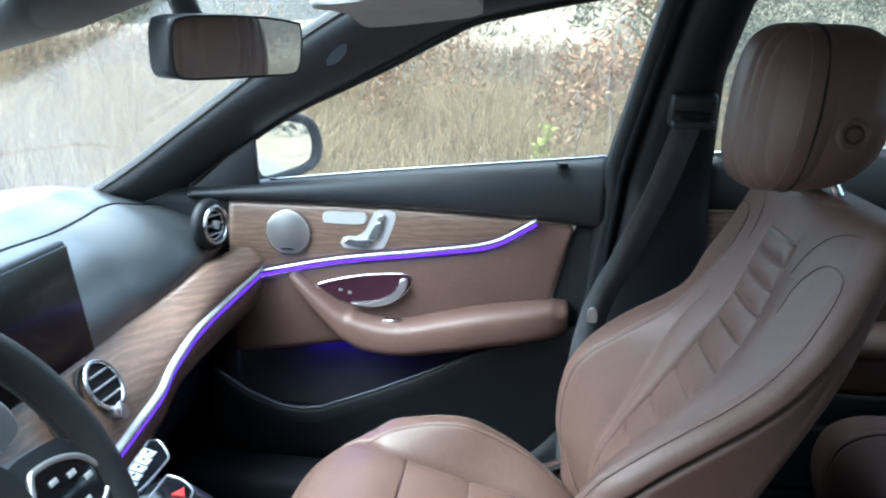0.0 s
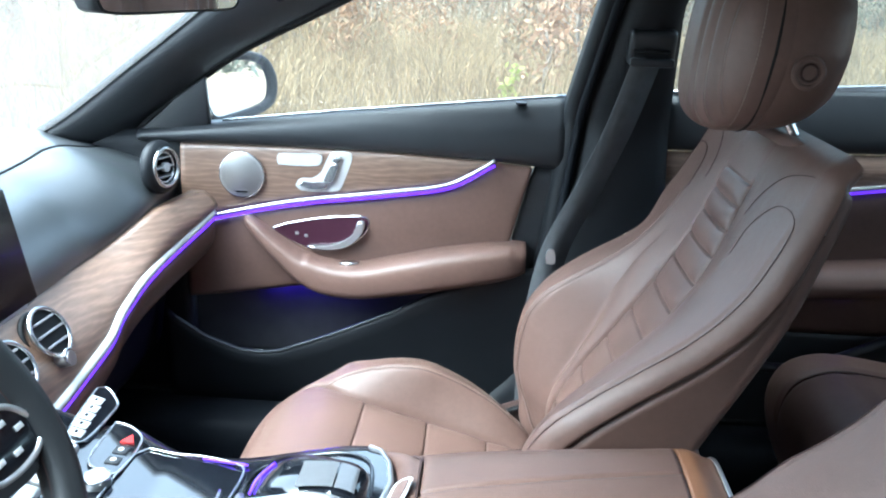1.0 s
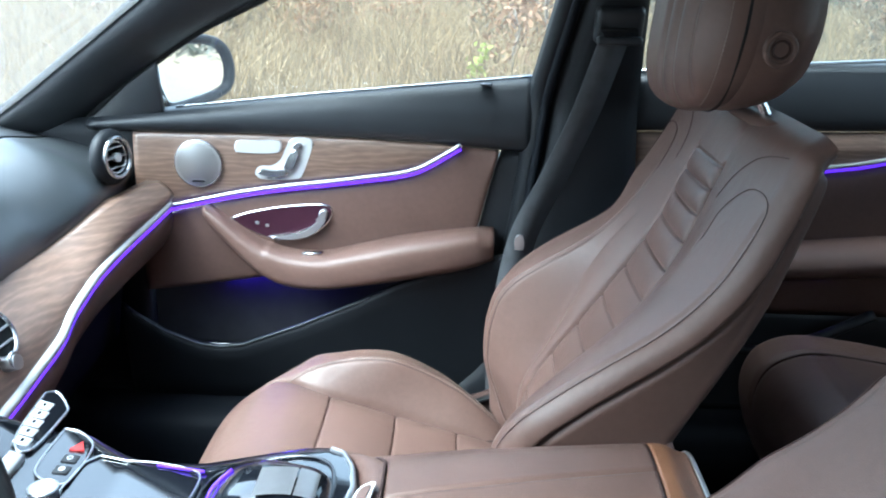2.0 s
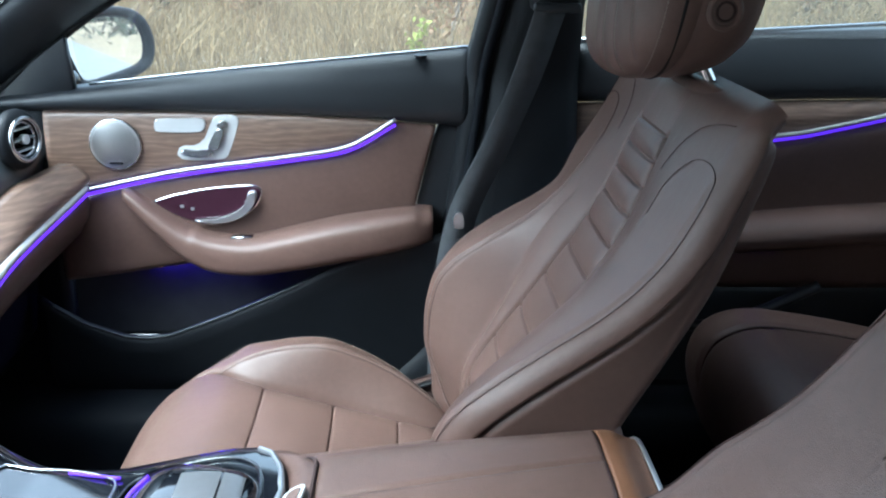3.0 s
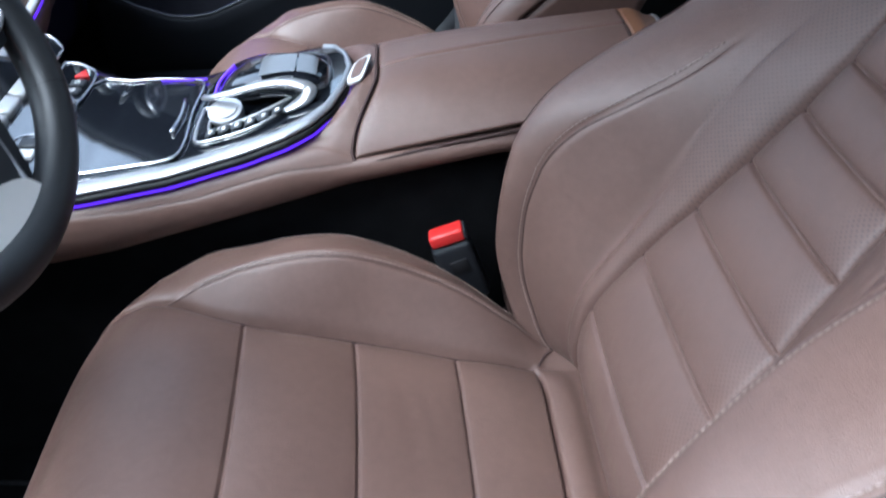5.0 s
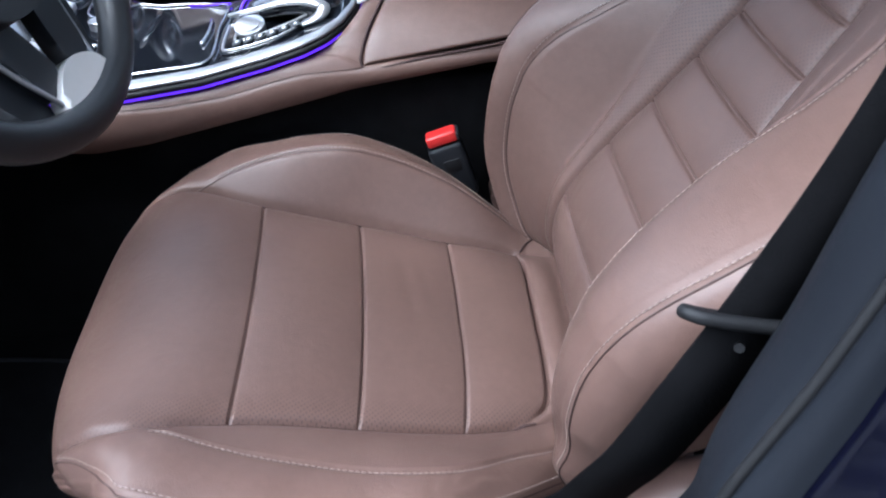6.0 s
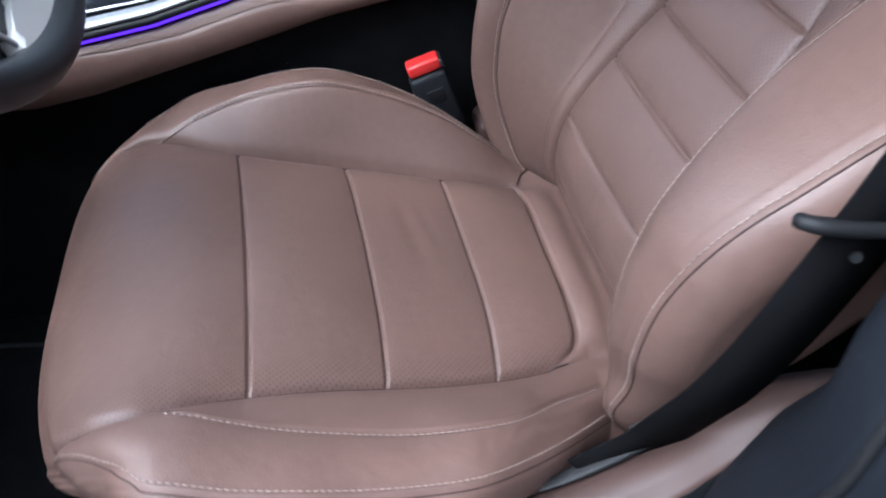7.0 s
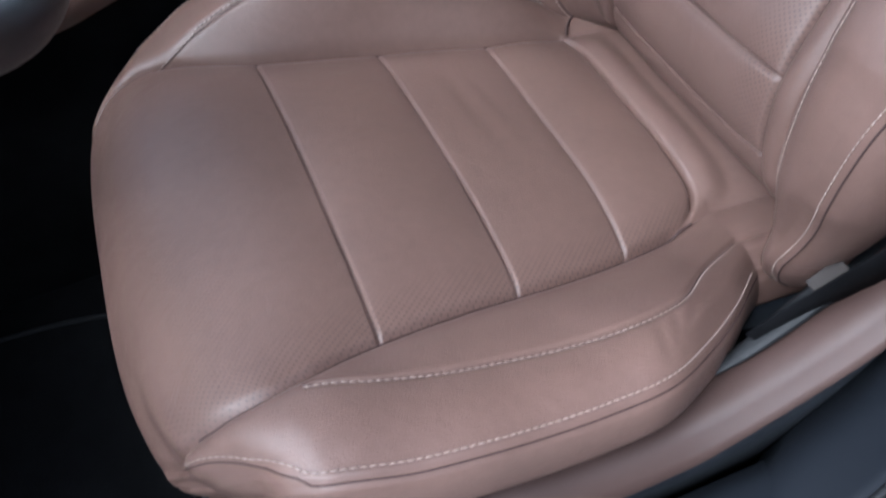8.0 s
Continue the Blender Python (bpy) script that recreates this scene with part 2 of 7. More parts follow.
def tube(pts, radius, mat, n=60, sides=12, flat=1.0, closed=False, up=None):
    """A round or flattened bar along a curve; radius may be a list along the curve."""
    p = np.array(pts, float)
    if n:
        p = curve(np.vstack([p, p[:1]]) if closed else p, n)
        if closed:
            p = p[:-1]
    k = len(p)
    t = np.roll(p, -1, 0) - np.roll(p, 1, 0) if closed else np.gradient(p, axis=0)
    t /= np.linalg.norm(t, axis=1)[:, None] + 1e-12
    r = np.interp(np.linspace(0, 1, k), np.linspace(0, 1, len(np.atleast_1d(radius))), np.atleast_1d(radius))
    a0 = np.array(up if up is not None else (0, 0, 1.0))
    out = []
    for i in range(k):
        s = np.cross(t[i], a0)
        s /= np.linalg.norm(s) + 1e-12
        w = np.cross(s, t[i])
        th = np.linspace(0, 2 * np.pi, sides, endpoint=False)
        out.append(p[i] + r[i] * (np.outer(np.cos(th), s) + flat * np.outer(np.sin(th), w)))
    return sheet(out, mat, close_u=closed, close_v=True, caps=not closed)


def outline(pts, n=0):
    p = np.array(pts, float)
    p = np.column_stack([p, np.zeros(len(p))]) if p.shape[1] == 2 else p
    return curve(np.vstack([p, p[:1]]), n + 1)[:-1] if n else p


def slab(pts, place, thick, mat, bevel=0.002, segments=3, smooth=True):
    """A plate of an outline (a, b), laid by place(a, b, h): its face is at h = thick, its back at h = 0."""
    bm = bmesh.new()
    lo = [bm.verts.new(place(p[0], p[1], 0.0)) for p in pts]
    hi = [bm.verts.new(place(p[0], p[1], thick)) for p in pts]
    k = len(pts)
    top = bm.faces.new(hi)
    bm.faces.new(lo[::-1])
    for i in range(k):
        bm.faces.new((lo[i], lo[(i + 1) % k], hi[(i + 1) % k], hi[i]))
    if bevel:
        bmesh.ops.bevel(bm, geom=[e for e in top.edges], offset=bevel, segments=segments, profile=0.5, affect="EDGES")
    me = mesh_of(bm, mat, False)
    if smooth:
        me.polygons.foreach_set("use_smooth", [len(p.vertices) < 9 for p in me.polygons])
    return me


def ring(centre, axis, radius, tube_r, mat, n=48, sides=10, stretch=1.0):
    axis = Vector(axis).normalized()
    q = Vector((0, 0, 1)).rotation_difference(axis)
    pts = [Vector(centre) + q @ Vector((radius * math.cos(a) * stretch, radius * math.sin(a), 0)) for a in np.linspace(0, 2 * math.pi, n, endpoint=False)]
    return tube(pts, tube_r, mat, n=0, sides=sides, closed=True, up=tuple(axis))


def disc(centre, axis, radius, thick, mat, bevel=0.002, n=48):
    q = Vector((0, 0, 1)).rotation_difference(Vector(axis).normalized())
    pts = [(radius * math.cos(a), radius * math.sin(a)) for a in np.linspace(0, 2 * math.pi, n, endpoint=False)]
    return slab(pts, lambda a, b, h: Vector(centre) + q @ Vector((a, b, h)), thick, mat, bevel)


def dip(d, width, depth):
    return -depth * np.exp(-((d / width) ** 2))


def stitches(P, length, gap, mat, radius=0.00058):
    """A row of short threads laid along the points P."""
    P = np.asarray(P, float)
    d = np.concatenate([[0], np.cumsum(np.linalg.norm(np.diff(P, axis=0), axis=1))])
    verts, faces = [], []
    s = 0.0
    while s + length < d[-1]:
        a = np.array([np.interp(s, d, P[:, k]) for k in range(3)])
        b = np.array([np.interp(s + length, d, P[:, k]) for k in range(3)])
        t = (b - a) / (np.linalg.norm(b - a) + 1e-9)
        u = np.cross(t, (0.31, 0.2, 0.93))
        u /= np.linalg.norm(u) + 1e-9
        w = np.cross(t, u)
        k = len(verts)
        for c, r in ((a, 0.5), ((a + b) / 2, 1.0), (b, 0.5)):
            verts += [c + r * radius * (math.cos(q) * u + math.sin(q) * w) for q in (0, math.pi / 2, math.pi, 1.5 * math.pi)]
        for i in range(2):
            faces += [(k + 4 * i + j, k + 4 * i + (j + 1) % 4, k + 4 * i + 4 + (j + 1) % 4, k + 4 * i + 4 + j) for j in range(4)]
        faces += [(k + 3, k + 2, k + 1, k), (k + 8, k + 9, k + 10, k + 11)]
        s += length + gap
    return data_from(verts, faces, mat)


# ---- front seats ----
CUSHION_ROWS = [  # x, height, half width of the front face (inner, door side)
    (-0.090, 0.430, 0.110, 0.118), (-0.128, 0.440, 0.128, 0.136), (-0.150, 0.462, 0.148, 0.156),
    (-0.150, 0.488, 0.170, 0.180), (-0.125, 0.515, 0.184, 0.204), (-0.106, 0.523, 0.187, 0.214), (-0.085, 0.528, 0.187, 0.214),
    (-0.030, 0.530, 0.18, 0.20), (0.030, 0.518, 0.18, 0.20), (0.090, 0.501, 0.18, 0.20),
    (0.150, 0.483, 0.18, 0.20), (0.210, 0.465, 0.18, 0.20), (0.260, 0.451, 0.18, 0.20),
    (0.300, 0.441, 0.18, 0.20), (0.345, 0.436, 0.18, 0.20), (0.395, 0.436, 0.18, 0.20)]
FULL_SIDE = [  # x, panel edge: lateral place and rise; stitched seam; outer edge
    (-0.125, 0.185, 0.000, 0.190, 0.000, 0.200, -0.002), (-0.095, 0.188, 0.000, 0.194, 0.003, 0.215, 0.003), (-0.060, 0.180, 0.000, 0.187, 0.007, 0.225, 0.012), (-0.030, 0.167, 0.000, 0.188, 0.021, 0.229, 0.024),
    (0.006, 0.158, 0.000, 0.194, 0.040, 0.229, 0.038), (0.043, 0.156, -0.002, 0.196, 0.058, 0.231, 0.054), (0.085, 0.156, -0.002, 0.196, 0.072, 0.231, 0.067), (0.128, 0.155, 0.000, 0.196, 0.072, 0.229, 0.066),
    (0.171, 0.151, 0.003, 0.193, 0.067, 0.223, 0.060), (0.211, 0.147, 0.006, 0.187, 0.059, 0.214, 0.050), (0.253, 0.146, 0.008, 0.180, 0.043, 0.203, 0.034), (0.305, 0.147, 0.004, 0.180, 0.014, 0.196, 0.008)]
WORN_SIDE = [
    (-0.146, 0.199, 0.008, 0.202, 0.007, 0.208, 0.002), (-0.130, 0.201, 0.020, 0.205, 0.020, 0.224, 0.016), (-0.105, 0.207, 0.029, 0.213, 0.032, 0.250, 0.030), (-0.070, 0.207, 0.030, 0.213, 0.035, 0.265, 0.034),
    (-0.040, 0.199, 0.022, 0.211, 0.032, 0.269, 0.031), (0.000, 0.183, 0.012, 0.216, 0.027, 0.272, 0.027), (0.040, 0.170, 0.005, 0.218, 0.021, 0.272, 0.025), (0.080, 0.159, 0.000, 0.217, 0.018, 0.268, 0.021),
    (0.120, 0.150, -0.005, 0.217, 0.019, 0.264, 0.021), (0.165, 0.140, -0.010, 0.216, 0.027, 0.257, 0.024), (0.205, 0.130, -0.013, 0.203, 0.025, 0.236, 0.018), (0.250, 0.117, -0.015, 0.168, 0.006, 0.206, 0.008), (0.305, 0.098, -0.013, 0.134, -0.010, 0.160, -0.014)]
BACK_ROWS = [  # x, height, half width of the insert, half width, depth behind
    (0.394, 0.428, 0.122, 0.160, 0.040), (0.352, 0.443, 0.120, 0.185, 0.052), (0.331, 0.474, 0.118, 0.214, 0.060), (0.334, 0.546, 0.111, 0.248, 0.058),
    (0.370, 0.608, 0.105, 0.268, 0.055), (0.409, 0.663, 0.094, 0.278, 0.050), (0.447, 0.718, 0.083, 0.277, 0.046),
    (0.487, 0.778, 0.073, 0.273, 0.046), (0.525, 0.845, 0.066, 0.266, 0.050), (0.556, 0.912, 0.062, 0.258, 0.050),
    (0.580, 0.960, 0.060, 0.252, 0.047), (0.598, 0.986, 0.058, 0.247, 0.038), (0.624, 0.999, 0.056, 0.236, 0.024)]
WING = [  # height, foot of the wing: lateral place and rise; stitched seam; rise of the edge seam
    (0.420, 0.134, 0.001, 0.150, 0.006, 0.010), (0.470, 0.140, 0.003, 0.172, 0.024, 0.045), (0.515, 0.138, 0.003, 0.186, 0.040, 0.062), (0.550, 0.136, 0.003, 0.191, 0.055, 0.080),
    (0.585, 0.134, 0.004, 0.193, 0.077, 0.103), (0.620, 0.131, 0.006, 0.192, 0.087, 0.112), (0.650, 0.128, 0.010, 0.184, 0.084, 0.109), (0.690, 0.125, 0.016, 0.168, 0.069, 0.093),
    (0.730, 0.123, 0.021, 0.156, 0.051, 0.071), (0.770, 0.120, 0.022, 0.150, 0.037, 0.048), (0.810, 0.114, 0.016, 0.147, 0.025, 0.028), (0.850, 0.106, 0.010, 0.144, 0.017, 0.014),
    (0.890, 0.100, 0.006, 0.142, 0.010, 0.006), (0.930, 0.094, 0.002, 0.146, 0.003, 0.001), (1.000, 0.090, 0.0, 0.150, 0.0, 0.0)]
PIVOT = (0.335, 0.450)


def leaned(x, z, degrees):
    """A point of the backrest turned back about the seat's hinge."""
    t = radians(degrees)
    dx, dz = x - PIVOT[0], z - PIVOT[1]
    return PIVOT[0] + dx * math.cos(t) + dz * math.sin(t), PIVOT[1] + dz * math.cos(t) - dx * math.sin(t)


def rows_near(c, n, marks, reach=0.008):
    """Row numbers of a densely laid curve: n even ones, and closer ones round the marks."""
    even = set(np.linspace(0, len(c) - 1, n).round().astype(int).tolist())
    d = np.concatenate([[0], np.cumsum(np.linalg.norm(np.diff(c[:, :2], axis=0), axis=1))])
    for m in marks:
        for o in np.linspace(-reach, reach, 15):
            even.add(int(np.argmin(np.abs(d - (m + o)))))
    return sorted(even)


def normals(c):
    t = np.gradient(c[:, :2], axis=0)
    t /= np.linalg.norm(t, axis=1)[:, None]
    return np.column_stack([-t[:, 1], t[:, 0]])


def laid(c, nrm, yc, side, a, h):
    """Points at lateral distance a and rise h over the spine c; side is -1 or 1."""
    return np.stack([c[:, None, 0] + nrm[:, None, 0] * h, yc + side * a, c[:, None, 1] + nrm[:, None, 1] * h], axis=2)


def soften(x):
    x = np.clip(x, 0, 1)
    return x * x * (3 - 2 * x)


def bowed(P, yc, outer):
    """Round the cushion's front in plan: the corners draw back."""
    a = np.abs(P[:, :, 1] - yc)
    k = soften((0.02 - P[:, :, 0]) / 0.16)
    near = (P[:, :, 1] - yc) * outer > 0
    P[:, :, 0] += k * np.where(near, 0.030, 0.010) * np.clip(a / 0.205, 0, 1.2) ** 3.2
    return P


def glide(x, table, column):
    """Smooth values of one column of a table over its first column."""
    t = np.array(table, float)
    xs, ys = t[:, 0], t[:, column]
    m = np.gradient(ys, xs)
    x = np.clip(x, xs[0], xs[-1])
    i = np.clip(np.searchsorted(xs, x, side="right") - 1, 0, len(xs) - 2)
    w = xs[i + 1] - xs[i]
    s = (x - xs[i]) / w
    return (2 * s**3 - 3 * s**2 + 1) * ys[i] + (s**3 - 2 * s**2 + s) * w * m[i] + (-2 * s**3 + 3 * s**2) * ys[i + 1] + (s**3 - s**2) * w * m[i + 1]


def section(A, H, counts, reach):
    """Samples a profile through control points (columns of A and H), with its corners rounded over the given reach."""
    rows_a, rows_h = [], []
    for a, h in zip(A, H):
        a = np.maximum.accumulate(a + np.arange(len(a)) * 1e-5)
        q = np.concatenate([np.linspace(a[k], a[k + 1], c, endpoint=False) for k, c in enumerate(counts)] + [[a[-1]]])
        far_a = np.concatenate([[a[0] - 0.1], a, [a[-1] + 0.1]])
        s0, s1 = (np.clip((h[k + 1] - h[k]) / max(a[k + 1] - a[k], 1e-4), -1.5, 1.5) for k in (0, len(a) - 2))
        far_h = np.concatenate([[h[0] - 0.1 * s0], h, [h[-1] + 0.1 * s1]])
        off = np.linspace(-1, 1, 9)
        weight = 1 - off**2 + 0.05
        rows_h.append(sum(w * np.interp(q + o * reach, far_a, far_h) for o, w in zip(off, weight)) / weight.sum())
        rows_a.append(q)
    return np.array(rows_a), np.array(rows_h)


def pricked(me, uv, mask):
    lay = me.uv_layers.new(name="metres")
    idx = np.zeros(len(me.loops), int)
    me.loops.foreach_get("vertex_index", idx)
    lay.data.foreach_set("uv", uv.reshape(-1, 2)[idx].ravel())
    at = me.attributes.new("pricked", "FLOAT", "POINT")
    at.data.foreach_set("value", mask.ravel().astype(np.float32))
    return me


def on_grid(P, i, j):
    """The point of a grid at row i and a broken column j."""
    k = int(min(max(math.floor(j), 0), P.shape[1] - 2))
    return P[i, k] + (P[i, k + 1] - P[i, k]) * (j - k)


def seat_cushion(seat, yc, outer, worn):
    dense = curve([(r[0], r[1], 0, *r[2:]) for r in CUSHION_ROWS], 2400)
    along = np.concatenate([[0], np.cumsum(np.linalg.norm(np.diff(dense[:, :2], axis=0), axis=1))])
    tail = np.arange(2400) > 900
    seams = (0.0165, 0.121, 0.218)
    picked = rows_near(dense, 170, [along[np.argmin(np.where(tail, np.abs(dense[:, 0] - v), 9))] for v in (*seams, 0.298)])
    spine = dense[picked]
    n = len(spine)
    c = spine[:, :2]
    nrm = normals(dense)[picked]
    x = c[:, 0:1]
    arc = np.concatenate([[0], np.cumsum(np.linalg.norm(np.diff(c, axis=0), axis=1))])[:, None]
    peak = int(np.argmax(c[:, 1]))
    on_top = (np.arange(n) >= peak)[:, None] | (c[:, 1:2] > 0.47)
    onto = soften((arc - float(np.interp(0.47, c[:peak, 1], arc[:peak, 0]))) / 0.04)
    lift = np.array([np.array([nx, 0, nz]) for nx, nz in nrm])
    front = soften((-0.124 - x) / 0.02) * (np.arange(n) < peak)[:, None]      # 1 on the front face
    tables = {s: WORN_SIDE if worn and s == outer else FULL_SIDE for s in (-1, 1)}

    def edge_of(s, column):
        top = glide(x[:, 0], tables[s], column)[:, None]
        if column in (1, 3, 5):
            face = spine[:, 4:5] if s == outer else spine[:, 3:4]
            face = face + (0.0, 0.004, 0.010)[(column - 1) // 2]
        else:
            face = 0 * x
        return top * (1 - front) + face * front

    # middle panel: four pillows between three cross seams, a rounded rear corner and a roll behind
    cc = np.linspace(-1, 1, 100)[None, :]
    g = np.where(cc < 0, edge_of(-1, 1), edge_of(1, 1))
    rim = np.where(cc < 0, edge_of(-1, 2), edge_of(1, 2))
    a = cc * g
    h = rim * np.abs(cc) ** 2.2 + 0.006 * (1 - cc**4) * onto
    rear = 0.299 - np.where(cc * outer > 0, 0.030, 0.008) * np.abs(cc) ** 12
    sag = lambda v: v - 0.003 + 0.003 * (1 - cc**2) + 0.003 * cc * outer
    edges = [-0.125 + 0 * cc] + [sag(v) for v in seams] + [rear]
    for lo, hi in zip(edges[:-1], edges[1:]):
        inside = (x >= lo) & (x < hi)
        h = h + np.where(inside, 0.0050 * np.clip(1 - (2 * (x - lo) / (hi - lo) - 1) ** 2, 0, 1) ** 0.8 * (1 - np.abs(cc) ** 8), 0) * on_top
    for v in seams:
        h = h + dip(x - sag(v), 0.0014, 0.0030) * on_top
    h = h + dip(x - rear, 0.0022, 0.0075) * (1 - np.abs(cc) ** 20) + np.where(x > rear, 0.005 * np.sin(np.pi * np.clip((x - rear) / 0.034, 0, 1)), 0) * (1 - np.abs(cc) ** 10)
    h = h + dip((1 - np.abs(cc)) * g, 0.0030, 0.0060) * onto * soften((np.where(cc * outer > 0, 0.275, 0.297) - x) / 0.012)
    # hollow where people sit, with a few soft creases near the rear
    h = h - 0.004 * np.exp(-(((x - 0.17) / 0.07) ** 2)) * (1 - cc**2)
    if worn:
        h = h + dip(x - 0.168 + 0.10 * (a - 0.02), 0.010, 0.0016) * np.exp(-(((a - 0.045) / 0.05) ** 2)) + dip(x - 0.188 + 0.16 * (a - 0.03), 0.007, 0.0010) * np.exp(-(((a - 0.06) / 0.035) ** 2))
    P = bowed(laid(c, nrm, yc, 1, a, h), yc, outer)
    me = sheet(P, PRICKED)
    uv = np.stack([arc + 0 * a, a], axis=2)
    mask = np.maximum(soften((np.abs(cc) - 0.74) / 0.2) * 0.50, soften((0.06 - np.abs(x + 0.085)) / 0.05) * soften((cc * outer + 0.1) / 0.4) * 0.22) * on_top * (x < rear) + 0 * x
    part("cushion_panel", pricked(me, uv, mask), seat, "perforated brown leather seat panel with three cross seams")
    for side in (-1, 1):
        flat = worn and side == outer
        A = np.hstack([edge_of(side, k) for k in (1, 3, 5)])
        H = np.hstack([edge_of(side, k) for k in (2, 4, 6)])
        counts = (20, 20)
        a, h = section(A, H, counts, 0.006 if flat else 0.009)
        q = np.arange(41)[None, :]
        bulge = 0.004 if flat else 0.001
        h = h + bulge * np.sin(np.pi * np.clip((q - 20) / 20, 0, 1)) * onto + (0.003 if flat else 0.0015) * np.sin(np.pi * np.clip(q / 20, 0, 1)) * soften((x - 0.0) / 0.05)
        h = h + dip(a - A[:, 0:1], 0.0030, 0.0060) * onto * soften(((0.275 if side == outer else 0.297) - x) / 0.012)
        start = -0.045 if flat else -0.060
        on = soften((x - start) / 0.012) * on_top
        h = h + dip(a - A[:, 1:2], 0.0016, 0.0024) * on
        if flat:
            # creases where people slide over the bolster
            for k, (cx, ca, tilt) in enumerate(((0.188, 0.222, 0.5), (0.205, 0.215, 0.8), (0.222, 0.205, 1.1), (0.172, 0.232, 0.3))):
                h = h + dip((x - cx) * math.cos(tilt) + (a - ca) * math.sin(tilt), 0.0030, 0.0011) * np.exp(-((((a - ca) * math.cos(tilt) - (x - cx) * math.sin(tilt)) / 0.016) ** 2))
        # rounded flank below the outer seam
        th = np.linspace(0, np.pi / 2, 14)[None, 1:]
        out, down = (0.014, 0.030) if flat else (0.018, 0.036)
        edge, h_edge = a[:, -1:], h[:, -1:]
        down = down * (1 - 0.6 * front)
        a2 = edge + out * np.sin(th)
        h2 = h_edge - down * (1 - np.cos(th)) + dip(th - 0.42, 0.10, 0.0018) * on_top
        line = np.linspace(0, 1, 8)[None, 1:]
        a3 = edge + out - 0.020 * line
        h3 = h_edge - down - 0.030 * line * soften((c[:, 1:2] - 0.44) / 0.06)
        PB = bowed(laid(c, nrm, yc, side, np.hstack([a, a2 + 0 * x, a3 + 0 * x]), np.hstack([h, h2, h3 + 0 * x])), yc, outer)
        bol = part("cushion_bolster", sheet(PB, LEATHER), seat)
        rows = [i for i in range(n) if on_top[i, 0] and (i >= peak - 12 or flat and c[i, 1] > 0.490)]
        joint = [PB[i, 0] + lift[i] * 0.0014 for i in rows if -0.120 < x[i, 0] < 0.287]
        part("seam", tube(joint, 0.0012, SEAM, n=140, sides=6), bol, "dark seam")
        # on a full bolster the stitched seam bends down to the panel seam at its front
        begin = start if flat else -0.076
        bend = {i: 1.0 if flat else float(np.clip((x[i, 0] - begin) / 0.046, 0, 1)) ** 0.55 for i in rows}
        stitch = [on_grid(PB, i, 0.9 + 20.0 * bend[i]) + lift[i] * 0.0007 for i in rows if begin < x[i, 0] < 0.302]
        part("stitching", stitches(stitch, 0.0042, 0.0008, THREAD), bol, "pale contrast stitching")
        part("seam", tube([on_grid(PB, i, 20.0 * bend[i]) + lift[i] * 0.0004 for i in rows if begin < x[i, 0] < 0.302], 0.0006, SEAM, n=120, sides=6), bol, "fine dark seam")
        # the outer seam runs in to the panel seam at the front, so that the bolster ends in a point
        tip, merged = (-0.136, -0.075) if flat else (-0.125, -0.125)
        column = {i: float(np.clip((x[i, 0] - tip) / (merged - tip + 1e-6), 0, 1)) ** 0.28 for i in rows}
        stitch = [on_grid(PB, i, 1.5 + 38.9 * column[i]) + lift[i] * 0.0011 for i in rows if tip < x[i, 0] < 0.300]
        part("stitching", stitches(stitch, 0.0042, 0.0008, THREAD), bol, "pale contrast stitching")
        part("seam", tube([on_grid(PB, i, 3.0 + 40.6 * column[i]) + lift[i] * 0.0003 for i in rows if tip < x[i, 0] < 0.305], 0.0006, SEAM, n=120, sides=6), bol, "fine dark seam")
        if side != outer or not worn:
            # short seam where the bolster runs out against the backrest
            i0 = int(np.argmin(np.abs(x[:, 0] - 0.297)))
            i1 = int(np.argmin(np.abs(x[:, 0] - 0.318)))
            part("seam", tube([PB[i0, 1] + lift[i0] * 0.002, PB[i0 + (i1 - i0) // 2, 8] + lift[i0] * 0.001, PB[i1, 16] + lift[i1] * 0.001], 0.0011, SEAM, n=20, sides=6), bol, "dark seam")
    # underside so that the cushion is closed
    und = np.stack([np.column_stack([c[8:, 0] + 0.02, np.full(n - 8, yc + s), np.minimum(c[8:, 1] - 0.075, 0.42)]) for s in (-0.175, 0.175)], axis=1)
    part("cushion_base", sheet(und, BLACK), seat)


